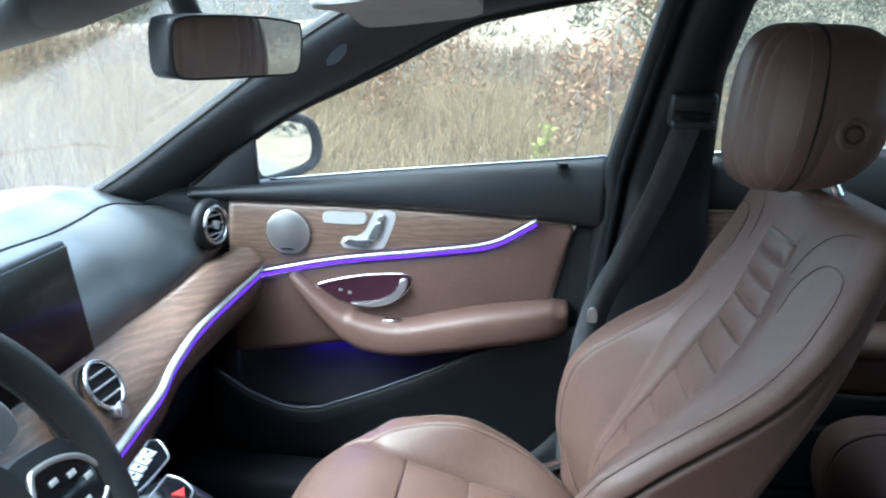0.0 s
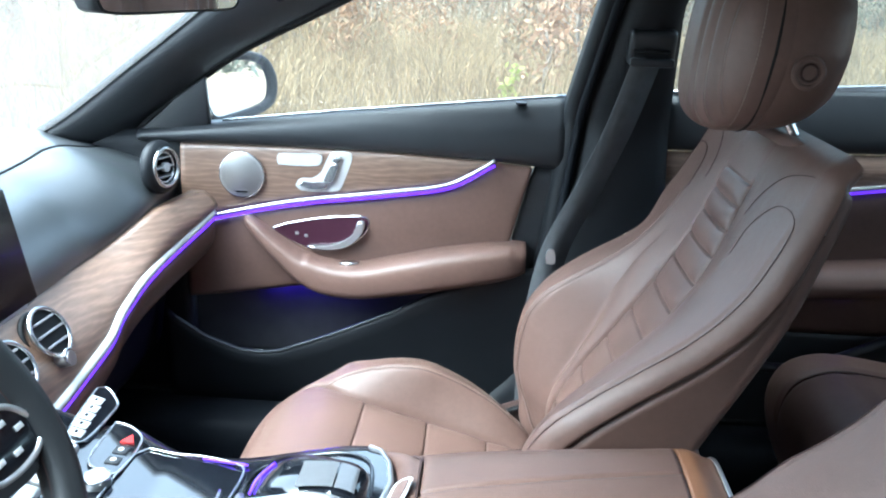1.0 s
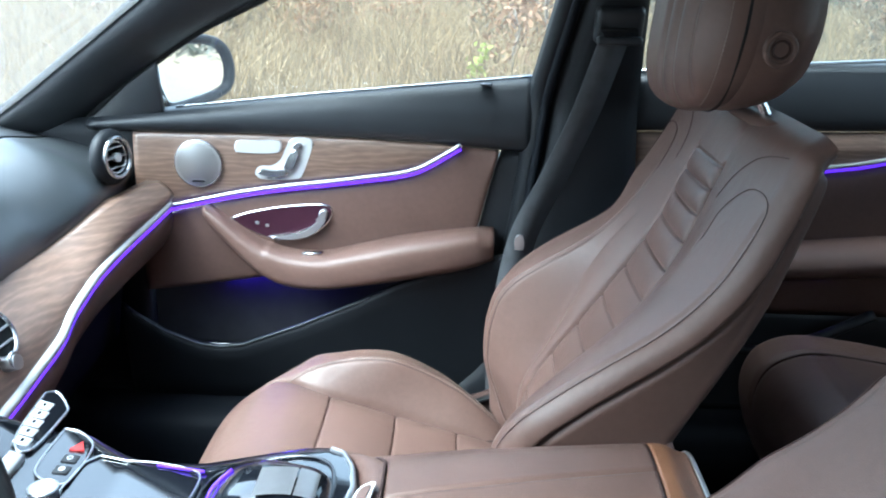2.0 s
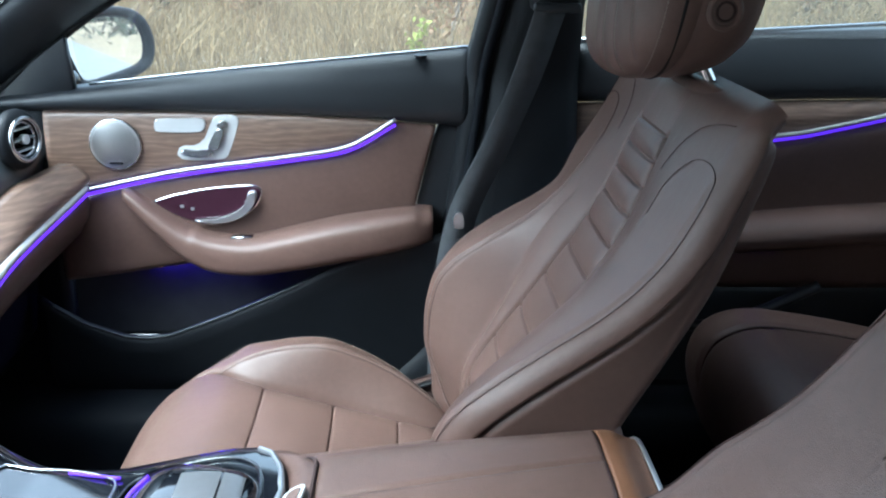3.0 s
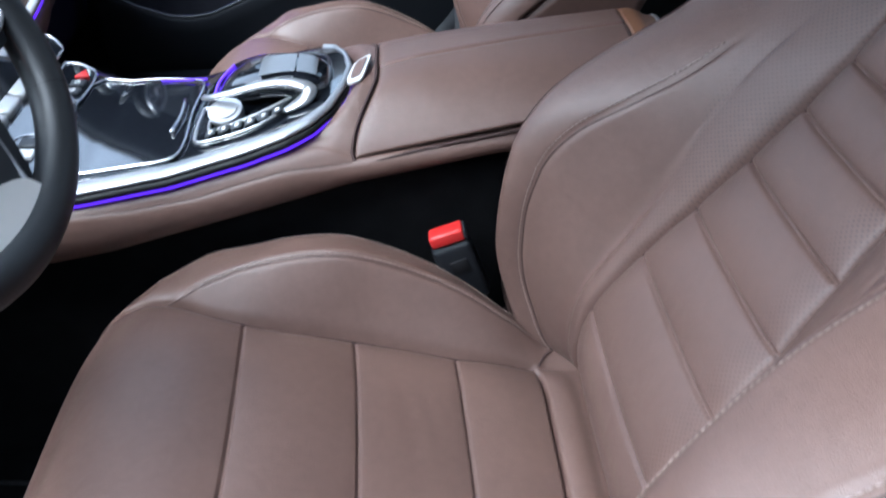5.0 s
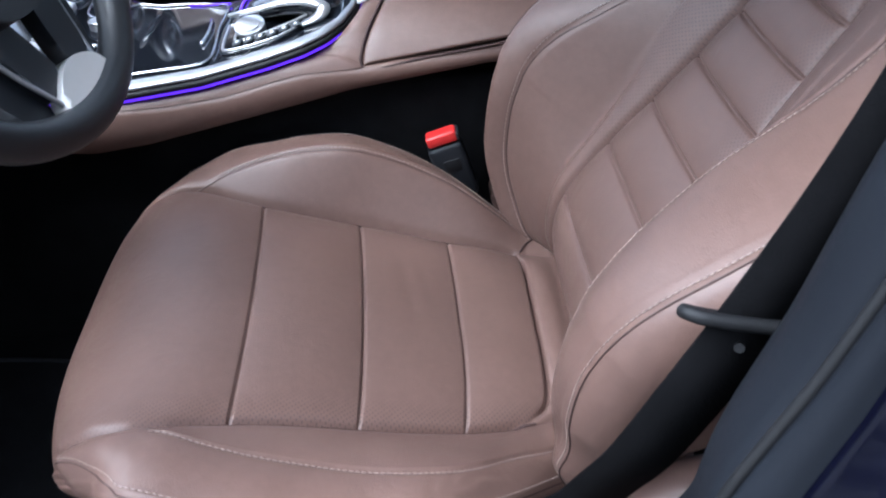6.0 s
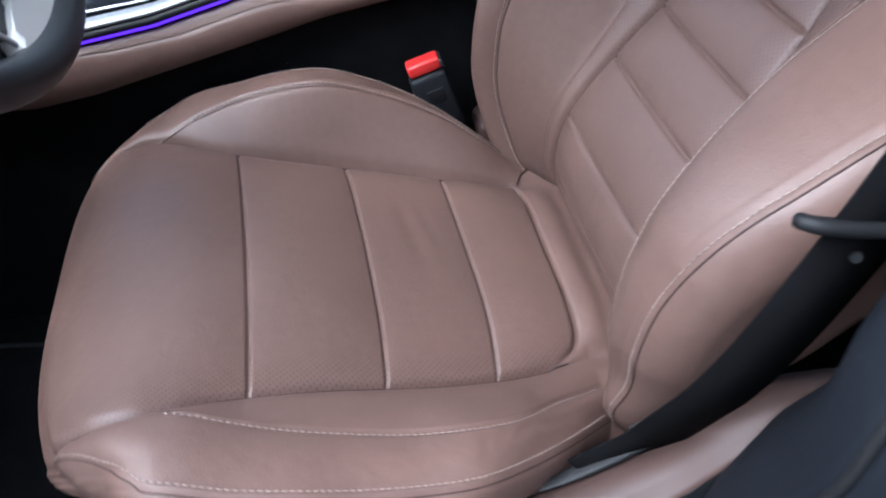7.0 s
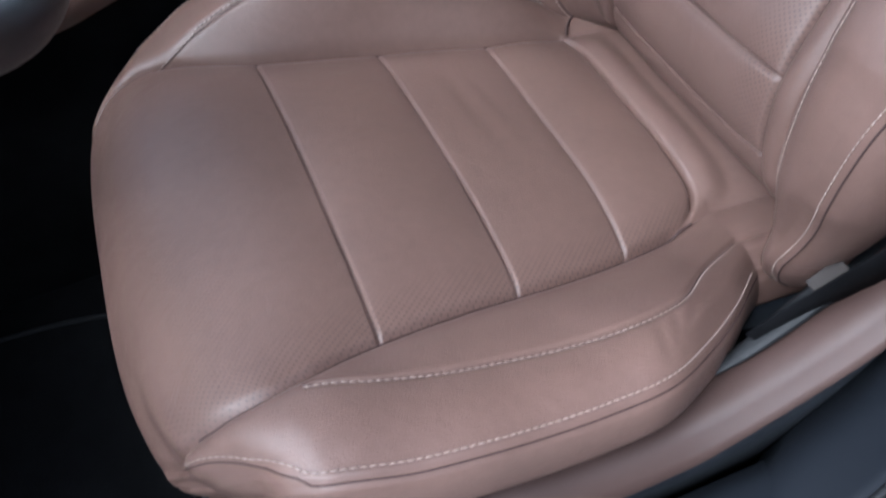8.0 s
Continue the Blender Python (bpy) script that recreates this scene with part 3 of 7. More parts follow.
def seat_back(seat, yc, outer, worn, lean):
    dense = curve([(*leaned(r[0], r[1], lean), 0, *r[2:], r[1]) for r in BACK_ROWS], 2400)
    along = np.concatenate([[0], np.cumsum(np.linalg.norm(np.diff(dense[:, :2], axis=0), axis=1))])
    own = np.maximum.accumulate(dense[:, 6])
    arc_at = lambda z: float(np.interp(z, own, along))
    top = arc_at(0.932)
    lines = [arc_at(z) for z in (0.492, 0.555, 0.617, 0.668, 0.717, 0.762, 0.803, 0.840, 0.873, 0.904)] + [top]
    picked = rows_near(dense, 180, lines, 0.010)
    spine = dense[picked]
    n = len(spine)
    c, g, w, deep, z = spine[:, :2], spine[:, 3:4], spine[:, 4:5], spine[:, 5:6], np.maximum.accumulate(spine[:, 6:7], axis=0)
    nrm = normals(dense)[picked]
    lift = np.array([np.array([nx, 0, nz]) for nx, nz in nrm])
    arc = np.concatenate([[0], np.cumsum(np.linalg.norm(np.diff(c, axis=0), axis=1))])[:, None]
    below = soften((top + 0.01 - arc) / 0.01)
    # ribbed insert: its cross seams sag in the middle
    cc = np.linspace(-1, 1, 72)[None, :]
    bent = [s - (0.0015 * (1 - cc**2) if s < top else 0 * cc) for s in lines]
    h = 0.002 * (1 - cc**4) + 0 * arc
    for lo, hi in zip(bent[:-1], bent[1:]):
        u = np.clip((arc - lo) / (hi - lo), 0, 1)
        h = h + np.where((arc >= lo) & (arc < hi), 0.0054 * (4 * u * (1 - u)) ** 0.7 * (1 - np.abs(cc) ** 6), 0)
    for s in bent:
        h = h + dip(arc - s, 0.0016, 0.0026)
    h = h + dip((1 - np.abs(cc)) * g, 0.0022, 0.0080) * below
    a = cc * g
    P = laid(c, nrm, yc, 1, a + 0 * arc, h)
    me = sheet(P, PRICKED)
    uv = np.stack([arc + 0 * a, a + 0 * arc], axis=2)
    mask = soften((np.abs(cc) - 0.50) / 0.3) * 0.55 * below + 0 * arc
    part("backrest_insert", pricked(me, uv, mask), seat, "perforated brown leather back panel with cross seams")
    ends = []
    for side in (-1, 1):
        wide = w - (0.022 * soften((0.80 - z) / 0.06) if side != outer and worn else 0)
        foot_a, foot_h, seam_a, seam_h, edge_h = (glide(z[:, 0], WING, k)[:, None] for k in (1, 2, 3, 4, 5))
        edge = np.maximum(wide - 0.030, seam_a + 0.014)
        wide = edge + 0.030
        A = np.hstack([g, np.maximum(foot_a, g + 0.012), np.maximum(seam_a, g + 0.03), edge])
        full = 0.007 * soften((z - 0.50) / 0.06) * soften((0.78 - z) / 0.08) if side == outer else 0
        fallen = 0.024 * soften((z - 0.47) / 0.07) * soften((0.86 - z) / 0.08) if side == outer else 0
        H = np.hstack([0 * z, foot_h, seam_h + full, edge_h + 0.6 * full - fallen])
        a, h = section(A, H, (14, 18, 20), 0.008)
        q = np.arange(53)[None, :]
        h = h - h[:, 0:1] * (1 - soften(q / 10))
        h = h + 0.005 * np.sin(np.pi * np.clip((q - 32) / 20, 0, 1)) * soften((0.86 - z) / 0.1)
        h = h + 0.0050 * np.sin(np.pi * np.clip(q / 16, 0, 1)) ** 0.7 * soften((0.84 - z) / 0.08) * soften((z - 0.45) / 0.04)
        h = h + dip(a - g, 0.0022, 0.0080) * below
        h = h + dip(a - foot_a, 0.006, 0.0040) * soften((z - 0.44) / 0.03) * soften((0.72 - z) / 0.12)
        low = soften((z - 0.47) / 0.03) * soften((0.90 - z) / 0.04)
        h = h + dip(a - seam_a, 0.0017, 0.0026) * low * (1 if side == outer else soften((z - 0.84) / 0.04) + (soften((0.78 - z) / 0.04) if worn else 0))
        th = np.linspace(0, np.pi / 2, 16)[None, 1:]
        a2 = edge + 0.030 * np.sin(th)
        h_edge = h[:, -1:]
        slim = side != outer and not worn
        plain = side == outer and worn
        drop = np.minimum(0.028 if slim else 0.040, 0.5 * (h_edge + deep))
        groove = 0.004 if slim else 0.012
        back_r = np.minimum(0.035, 0.4 * deep)
        h2 = h_edge - drop * (1 - np.cos(th)) + dip(th - 0.25, 0.09, 0.0022) * soften((0.93 - z) / 0.02)
        run = np.linspace(0, 1, 40)[None, 1:]
        h_end = -deep + back_r
        h3 = (h_edge - drop) * (1 - run) + h_end * run
        a3 = wide - 0.010 * run + dip((h_edge - drop - h3) - groove, 0.005, 0.0 if plain else 0.0072) * soften((0.89 - z) / 0.07)
        th2 = np.linspace(0, np.pi / 2, 9)[None, 1:]
        a4 = wide - 0.010 - back_r * (1 - np.cos(th2))
        h4 = h_end - back_r * np.sin(th2)
        GA = np.hstack([a, a2 + 0 * arc, a3 + 0 * arc, a4 + 0 * arc])
        PB = laid(c, nrm, yc, side, GA, np.hstack([h, h2, h3 + 0 * arc, h4 + 0 * arc]))
        # the flat strip beside the insert is pricked with small holes
        across = np.hstack([q / 52.0 + 0 * arc, np.ones((n, GA.shape[1] - 53))])
        holes = soften((0.30 + 0.28 * soften((z - 0.68) / 0.12) - across) / 0.05) * soften((z - 0.56) / 0.08) * 0.42
        bol = part("backrest_bolster", pricked(sheet(PB, PRICKED), np.stack([arc + 0 * GA, GA], axis=2), holes), seat, "partly perforated leather bolster")

        def spot(zz, j, up=0.0006):
            i = int(np.argmin(np.abs(z[:, 0] - zz)))
            i = min(max(i, 1), n - 2)
            lo, hi = (i - 1, i) if z[i, 0] > zz else (i, i + 1)
            t = (zz - z[lo, 0]) / max(z[hi, 0] - z[lo, 0], 1e-6)
            return on_grid(PB, lo, j) * (1 - t) + on_grid(PB, hi, j) * t + lift[i] * up

        rows = [i for i in range(n) if 0.462 < z[i, 0] < 0.955]
        part("seam", tube([PB[i, 0] + lift[i] * 0.0026 for i in rows if z[i, 0] < 0.935], 0.0017, SEAM, n=120, sides=6), bol, "dark seam")
        # the wing's two seams meet in a loop at the shoulder
        wing_top = [spot(zz, j) for zz, j, _ in curve([(0.895, 32.0, 0), (0.915, 33.5, 0), (0.932, 38.0, 0), (0.938, 45.0, 0), (0.935, 52.0, 0), (0.925, 55.5, 0), (0.905, 56.4, 0)], 26)]
        face = [on_grid(PB, i, 32.0) + lift[i] * 0.0005 for i in rows if (0 if side == outer else 0.86) < z[i, 0] < 0.895]
        rim = [on_grid(PB, i, 56.4) + lift[i] * 0.0006 for i in rows if z[i, 0] < 0.905]
        part("seam", tube(face + wing_top + rim[::-1], 0.0005 if slim else 0.0007, SEAM, n=420, sides=6), bol, "dark wing seam")
        if not slim:
            # on the inner side the wing's face seam runs out below the shoulder
            part("stitching", stitches([on_grid(PB, i, 33.4) + lift[i] * 0.0007 for i in rows if z[i, 0] < (0.90 if side == outer else 0.765)], 0.0042, 0.0008, THREAD), bol, "pale contrast stitching")
        if not slim and side != outer:
            part("seam", tube([on_grid(PB, i, 32.0) + lift[i] * 0.0005 for i in rows if z[i, 0] < 0.765], [0.0007, 0.0007, 0.0007, 0.0003], SEAM, n=200, sides=6), bol, "dark wing seam")
        if side == outer:
            part("stitching", stitches([on_grid(PB, i, 54.6) + lift[i] * 0.0008 for i in rows if z[i, 0] < 0.91], 0.0042, 0.0008, THREAD), bol, "pale contrast stitching")
        # seams of the shoulder: from the headrest tray along the face, and down to the wing
        part("seam", tube([spot(zz, j) for zz, j, _ in curve([(0.976, 50.0, 0), (0.972, 42.0, 0), (0.962, 32.0, 0), (0.945, 24.0, 0), (0.925, 19.0, 0), (0.905, 16.5, 0)], 40)], 0.0005, SEAM, n=60, sides=6), bol, "fine dark seam")
        if not slim:
            part("seam", tube([spot(zz, j, 0.0009) for zz, j, _ in curve([(0.976, 50.0, 0), (0.960, 53.5, 0), (0.937, 55.0, 0)], 12)], 0.0006, SEAM, n=24, sides=6), bol, "fine dark seam")
        deepest = 53 + 15 + int(np.argmin(np.abs(((h_edge - drop) - h3)[n // 2] - groove)))
        if not plain:
            part("seam", tube([PB[i, deepest] for i in rows if z[i, 0] < 0.935], [0.0019, 0.0019, 0.0017, 0.0009], SEAM, n=120, sides=6), bol, "dark groove")
        part("bolster_end", data_from(PB[-1], [tuple(range(PB.shape[1]))], LEATHER), bol)
        ends.append(PB[:, -1])
    q = np.linspace(0, 1, 20)[None, :, None]
    shell = ends[0][:, None] * (1 - q) + ends[1][:, None] * q
    shell = shell + (np.column_stack([-nrm[:, 0], 0 * nrm[:, 0], -nrm[:, 1]])[:, None] * 0.02) * (1 - (2 * q - 1) ** 2)
    part("backrest_shell", sheet(shell, LEATHER), seat)
    ends_top = np.stack([P[-1][::-1], np.linspace(shell[-1, 0], shell[-1, -1], P.shape[1])], axis=1)
    part("backrest_cap", sheet(ends_top, LEATHER), seat)
    # recessed tray under the headrest
    tx, tz = leaned(0.632, 0.977, lean)
    loop = [(tx + 0.030 * math.sin(t) * abs(math.sin(t)) ** -0.2 if abs(math.sin(t)) > 1e-6 else tx, yc + 0.135 * math.cos(t), tz - 0.008 * math.sin(t)) for t in np.linspace(0, 2 * math.pi, 48, endpoint=False)]
    tray = part("headrest_tray", tube(loop, 0.011, LEATHER, n=0, sides=12, closed=True), seat, "leather rim of the headrest recess")
    part("tray_floor", data_from([(p[0], p[1], p[2] - 0.004) for p in loop], [tuple(range(48))], BLACK, False), tray)


def front_seat(yc, outer, worn, lean, label, sunk=0.0):
    """yc: the seat's middle; outer: -1 or 1, the side of its door; worn: whether the bolster on that side is sat flat."""
    seat = thing("front_seat", (0.12, yc, 0.27), label, "car seat", "front seats")
    seat_cushion(seat, yc, outer, worn)
    seat_back(seat, yc, outer, worn, lean)
    # headrest
    headrest(seat, yc, lean + 4.0)
    # plastic flank and foot of the seat on the door side, and the inner one
    for side in (outer, -outer):
        y0 = yc + side * 0.262
        rows = []
        shape = (((-0.086, 0.33, 0.474, -0.040), (-0.078, 0.325, 0.484, -0.030), (-0.055, 0.32, 0.480, -0.018), (0.01, 0.315, 0.466, 0.004), (0.06, 0.315, 0.452, 0.011), (0.114, 0.315, 0.441, 0.013), (0.18, 0.315, 0.438, 0.013),
                  (0.205, 0.315, 0.443, 0.013), (0.25, 0.32, 0.458, 0.013), (0.308, 0.33, 0.484, 0.013), (0.34, 0.33, 0.512, 0.013), (0.38, 0.34, 0.532, 0.012), (0.43, 0.35, 0.534, 0.010), (0.47, 0.36, 0.520, 0.006)) if side == outer else
                 ((-0.085, 0.33, 0.420, -0.045), (-0.06, 0.32, 0.430, -0.030), (0.10, 0.315, 0.430, -0.010), (0.25, 0.315, 0.435, 0.0), (0.34, 0.32, 0.470, 0.004), (0.42, 0.33, 0.480, 0.0)))
        for xx, z0, z1, y1 in shape:
            rows.append((xx, y0 + side * y1, z0, z1))
        r = curve([(q[0], q[1], 0, q[2], q[3]) for q in rows], 60)
        prof = []
        for xx, yy, _, z0, z1 in r:
            z0 = z1 - 0.036 + 0.012 * float(soften((xx - 0.10) / 0.15)) if side == outer else z0
            loop = [(xx, yy - side * 0.050, z1 - 0.030), (xx, yy - side * 0.040, z1 - 0.006), (xx, yy - side * 0.018, z1), (xx, yy - side * 0.006, z1 - 0.003),
                    (xx, yy, z1 - 0.012), (xx, yy + side * 0.006, (z0 + z1) / 2), (xx, yy - side * 0.004, z0), (xx, yy - side * 0.050, z0)]
            prof.append(loop)
        trim = part("seat_side_trim", sheet(prof, SEAT_PLASTIC, close_v=True, caps=True), seat, "smooth brown side trim")
        skirt = [[(xx, yy - side * 0.012, z1 - 0.030), (xx, yy - side * 0.016, z0), (xx, yy - side * 0.060, z0), (xx, yy - side * 0.060, z1 - 0.030)] for xx, yy, _, z0, z1 in r]
        part("seat_base_skirt", sheet(skirt, BLACK, close_v=True, caps=True), seat, "black lower seat skirt")
        if side == outer:
            part("belt_slot", tube([(0.203, y0 + side * -0.025, 0.4425), (0.24, y0 + side * -0.026, 0.4545), (0.275, y0 + side * -0.029, 0.469), (0.308, y0 + side * -0.031, 0.485)], [0.002, 0.006, 0.009, 0.010], RUBBER, n=20, sides=8, flat=0.25), trim, "dark belt slot")
    # cover of the backrest hinge beside the buckle
    hinge = part("hinge_cover", box((0.085, 0.052, 0.060), (0.318, yc - outer * 0.247, 0.462), Euler((0, radians(-14), 0)).to_matrix(), bevel=0.012, segments=4, mat=SEAT_PLASTIC), seat, "brown plastic hinge cover")
    part("cover_joint", box((0.0012, 0.0535, 0.045), (0.300, yc - outer * 0.247, 0.4665), Euler((0, radians(-14), 0)).to_matrix(), bevel=0.0, mat=SEAM), hinge)
    for xx in (0.04, 0.32):
        for s in (-0.19, 0.19):
            part("seat_foot", box((0.07, 0.035, 0.09), (xx, yc + s, 0.30), bevel=0.006, mat=CARPET), seat)
    for s in (-0.19, 0.19):
        part("seat_rail", box((0.52, 0.045, 0.025), (0.14, yc + s, 0.262), bevel=0.004, mat=STEEL), seat)
    if sunk:
        for ob in seat.children_recursive:
            if ob.name.startswith("cushion") or ob.parent.name.startswith("cushion"):
                ob.data.transform(Matrix.Translation((0.006, 0, -sunk)))
    return seat


def headrest(seat, yc, recline):
    """Head restraint: pleated front pad, plain rear shell, round release button, two chrome posts."""
    cz, cx = 1.114, 0.530
    th = np.linspace(0, 2 * np.pi, 240, endpoint=False)
    lean = 0.10

    def outer_loop(k):
        # outline seen from ahead, narrower below
        a, b = np.cos(th), np.sin(th)
        e = 2 / 3.1
        yy = np.sign(a) * np.abs(a) ** e * 0.132
        zz = np.sign(b) * np.abs(b) ** e * 0.104
        yy = yy * (1 - 0.10 * np.clip(-zz / 0.108, 0, 1) - 0.07 * np.clip(zz / 0.108, 0, 1))
        return yy * k, zz * k

    def at(yy, zz, xx):
        return np.stack([cx + xx + lean * zz, yc + yy, cz + zz], axis=-1)

    pad = []
    ks = [(0.0, -0.082), (0.25, -0.0815), (0.45, -0.080), (0.62, -0.0775), (0.76, -0.073), (0.87, -0.066), (0.95, -0.056), (0.99, -0.044), (1.0, -0.030), (0.995, -0.018), (0.97, -0.012)]
    for k, xx, _ in curve([(k, xx, 0) for k, xx in ks], 80):
        yy, zz = outer_loop(max(k, 0.002))
        d = np.full_like(yy, xx) + 0.10 * (yy / 0.13) ** 2 * 0.22
        for s in (0.040, 0.066, 0.092):
            d = d - dip(np.abs(yy) - s, 0.006, 0.0045) * soften((1.0 - k) / 0.12)
        pad.append(at(yy, zz, d))
    head = part("headrest", sheet(pad, LEATHER, close_v=True), seat, "brown leather headrest with vertical pleats")
    back = []
    for k, xx in ((0.93, -0.014), (0.985, -0.006), (1.0, 0.006), (1.0, 0.03), (0.985, 0.045), (0.94, 0.058), (0.84, 0.067), (0.66, 0.072), (0.4, 0.074), (0.002, 0.075)):
        yy, zz = outer_loop(k)
        zz = np.where(zz < 0, zz * (1 - 0.14 * np.clip(xx / 0.075, 0, 1)), zz)
        back.append(at(yy, zz, np.full_like(yy, xx) + 0.012 * (yy / 0.13) ** 2 * (k < 0.9)))
    part("headrest_shell", sheet(back, LEATHER, close_v=True), head)
    seam = at(*outer_loop(0.972), np.full(240, -0.013))
    part("seam", tube(seam, 0.0040, RUBBER, n=0, sides=8, closed=True, up=(1, 0, 0)), head, "dark gap seam")
    side = -1
    bx, bz = 0.026, -0.020
    p0 = Vector((cx + bx + lean * bz, yc + side * 0.121, cz + bz))
    ax = (0.12, side, 0.0)
    part("button", disc(p0, ax, 0.017, 0.012, LEATHER, 0.004), head, "round leather-covered button")
    part("button_ring", ring(p0 + Vector(ax).normalized() * 0.011, ax, 0.0165, 0.0035, LEATHER), head)
    part("button_dimple", ring(p0 + Vector(ax).normalized() * 0.0125, ax, 0.0095, 0.0014, SEAM), head)
    edge = at(*outer_loop(1.004), np.full(240, -0.033))
    part("stitching", stitches(np.vstack([edge, edge[:1]]), 0.0042, 0.0008, THREAD), head, "pale contrast stitching")
    for s in (-0.07, 0.07):
        post = part("headrest_post", tube([(cx + 0.018, yc + s, cz - 0.06), (cx + 0.050, yc + s, 0.995), (cx + 0.056, yc + s, 0.96)], 0.0062, CHROME, n=12), head, "polished chrome post")
        part("post_collar", disc((cx + 0.050, yc + s, 0.990), (0.25, 0, 1), 0.014, 0.008, BLACK), post)
    if recline:
        m = Matrix.Translation((PIVOT[0], 0, PIVOT[1])) @ Matrix.Rotation(radians(recline), 4, "Y") @ Matrix.Translation((-PIVOT[0], 0, -PIVOT[1]))
        for o in (head, *head.children_recursive):
            o.data.transform(m)
    return head


front_seat(-0.37, -1, True, 0.0, "brown leather driver seat with perforated panels and pale stitching")
front_seat(0.37, 1, False, -4.0, "brown leather passenger seat beside the wood-trimmed door", 0.018)


# ---- passenger door ----
def door_y(x, z):
    """The door lining's inner face: leans out towards the window, a little hollow below."""
    return 0.745 + 0.16 * np.maximum(0, z - 0.885) + 0.02 * np.clip((0.60 - z) / 0.2, 0, 1)


def band(xs, z_low, z_high, y_face, mat, thick=0.012, bulge=0.0, rows=18, edge=0.004):
    """A lining piece between two lines of height over x, with rounded edges and a back."""
    xs = np.asarray(xs, float)
    v = np.linspace(0, 1, rows)
    P = []
    for x, a, b in zip(xs, z_low, z_high):
        z = a + (b - a) * v
        y = y_face(x, z) - bulge * (1 - (2 * v - 1) ** 2)
        lip = edge * (np.exp(-v * abs(b - a) / max(edge, 1e-4)) + np.exp(-(1 - v) * abs(b - a) / max(edge, 1e-4)))
        front = np.column_stack([np.full(rows, x), y + lip, z])
        back = np.column_stack([np.full(2, x), [y[-1] + thick, y[0] + thick], [b, a]])
        P.append(np.vstack([front, back]))
    return sheet(P, mat, close_v=True, caps=True)


_STRIP_LINE = curve([(-0.32, 0.738, 0), (-0.291, 0.746, 0), (-0.22, 0.764, 0), (-0.151, 0.779, 0), (-0.08, 0.791, 0), (-0.013, 0.800, 0), (0.06, 0.811, 0), (0.115, 0.820, 0), (0.150, 0.831, 0), (0.180, 0.848, 0), (0.203, 0.863, 0), (0.219, 0.873, 0)], 200)


def strip_z(x):
    return np.interp(x, _STRIP_LINE[:, 0], _STRIP_LINE[:, 1])


def ambient_strip(owner, pts, n=70, light=None):
    p = np.array(pts)
    part("chrome_strip", tube(p + np.array([0, -0.004, 0.0015]), 0.0052, SILVER, n=n, sides=10, flat=0.8), owner, "satin silver trim strip")
    part("light_strip", tube(p + np.array([0, -0.001, -0.0062]), 0.0029, light or VIOLET, n=n, sides=8), owner, "glowing violet ambient light")


def on_door(off):
    """Lays an outline (x, z) on the door lining, standing proud of it by off."""
    return lambda a, b, h: Vector((a, float(door_y(a, b)) - off - h, b))


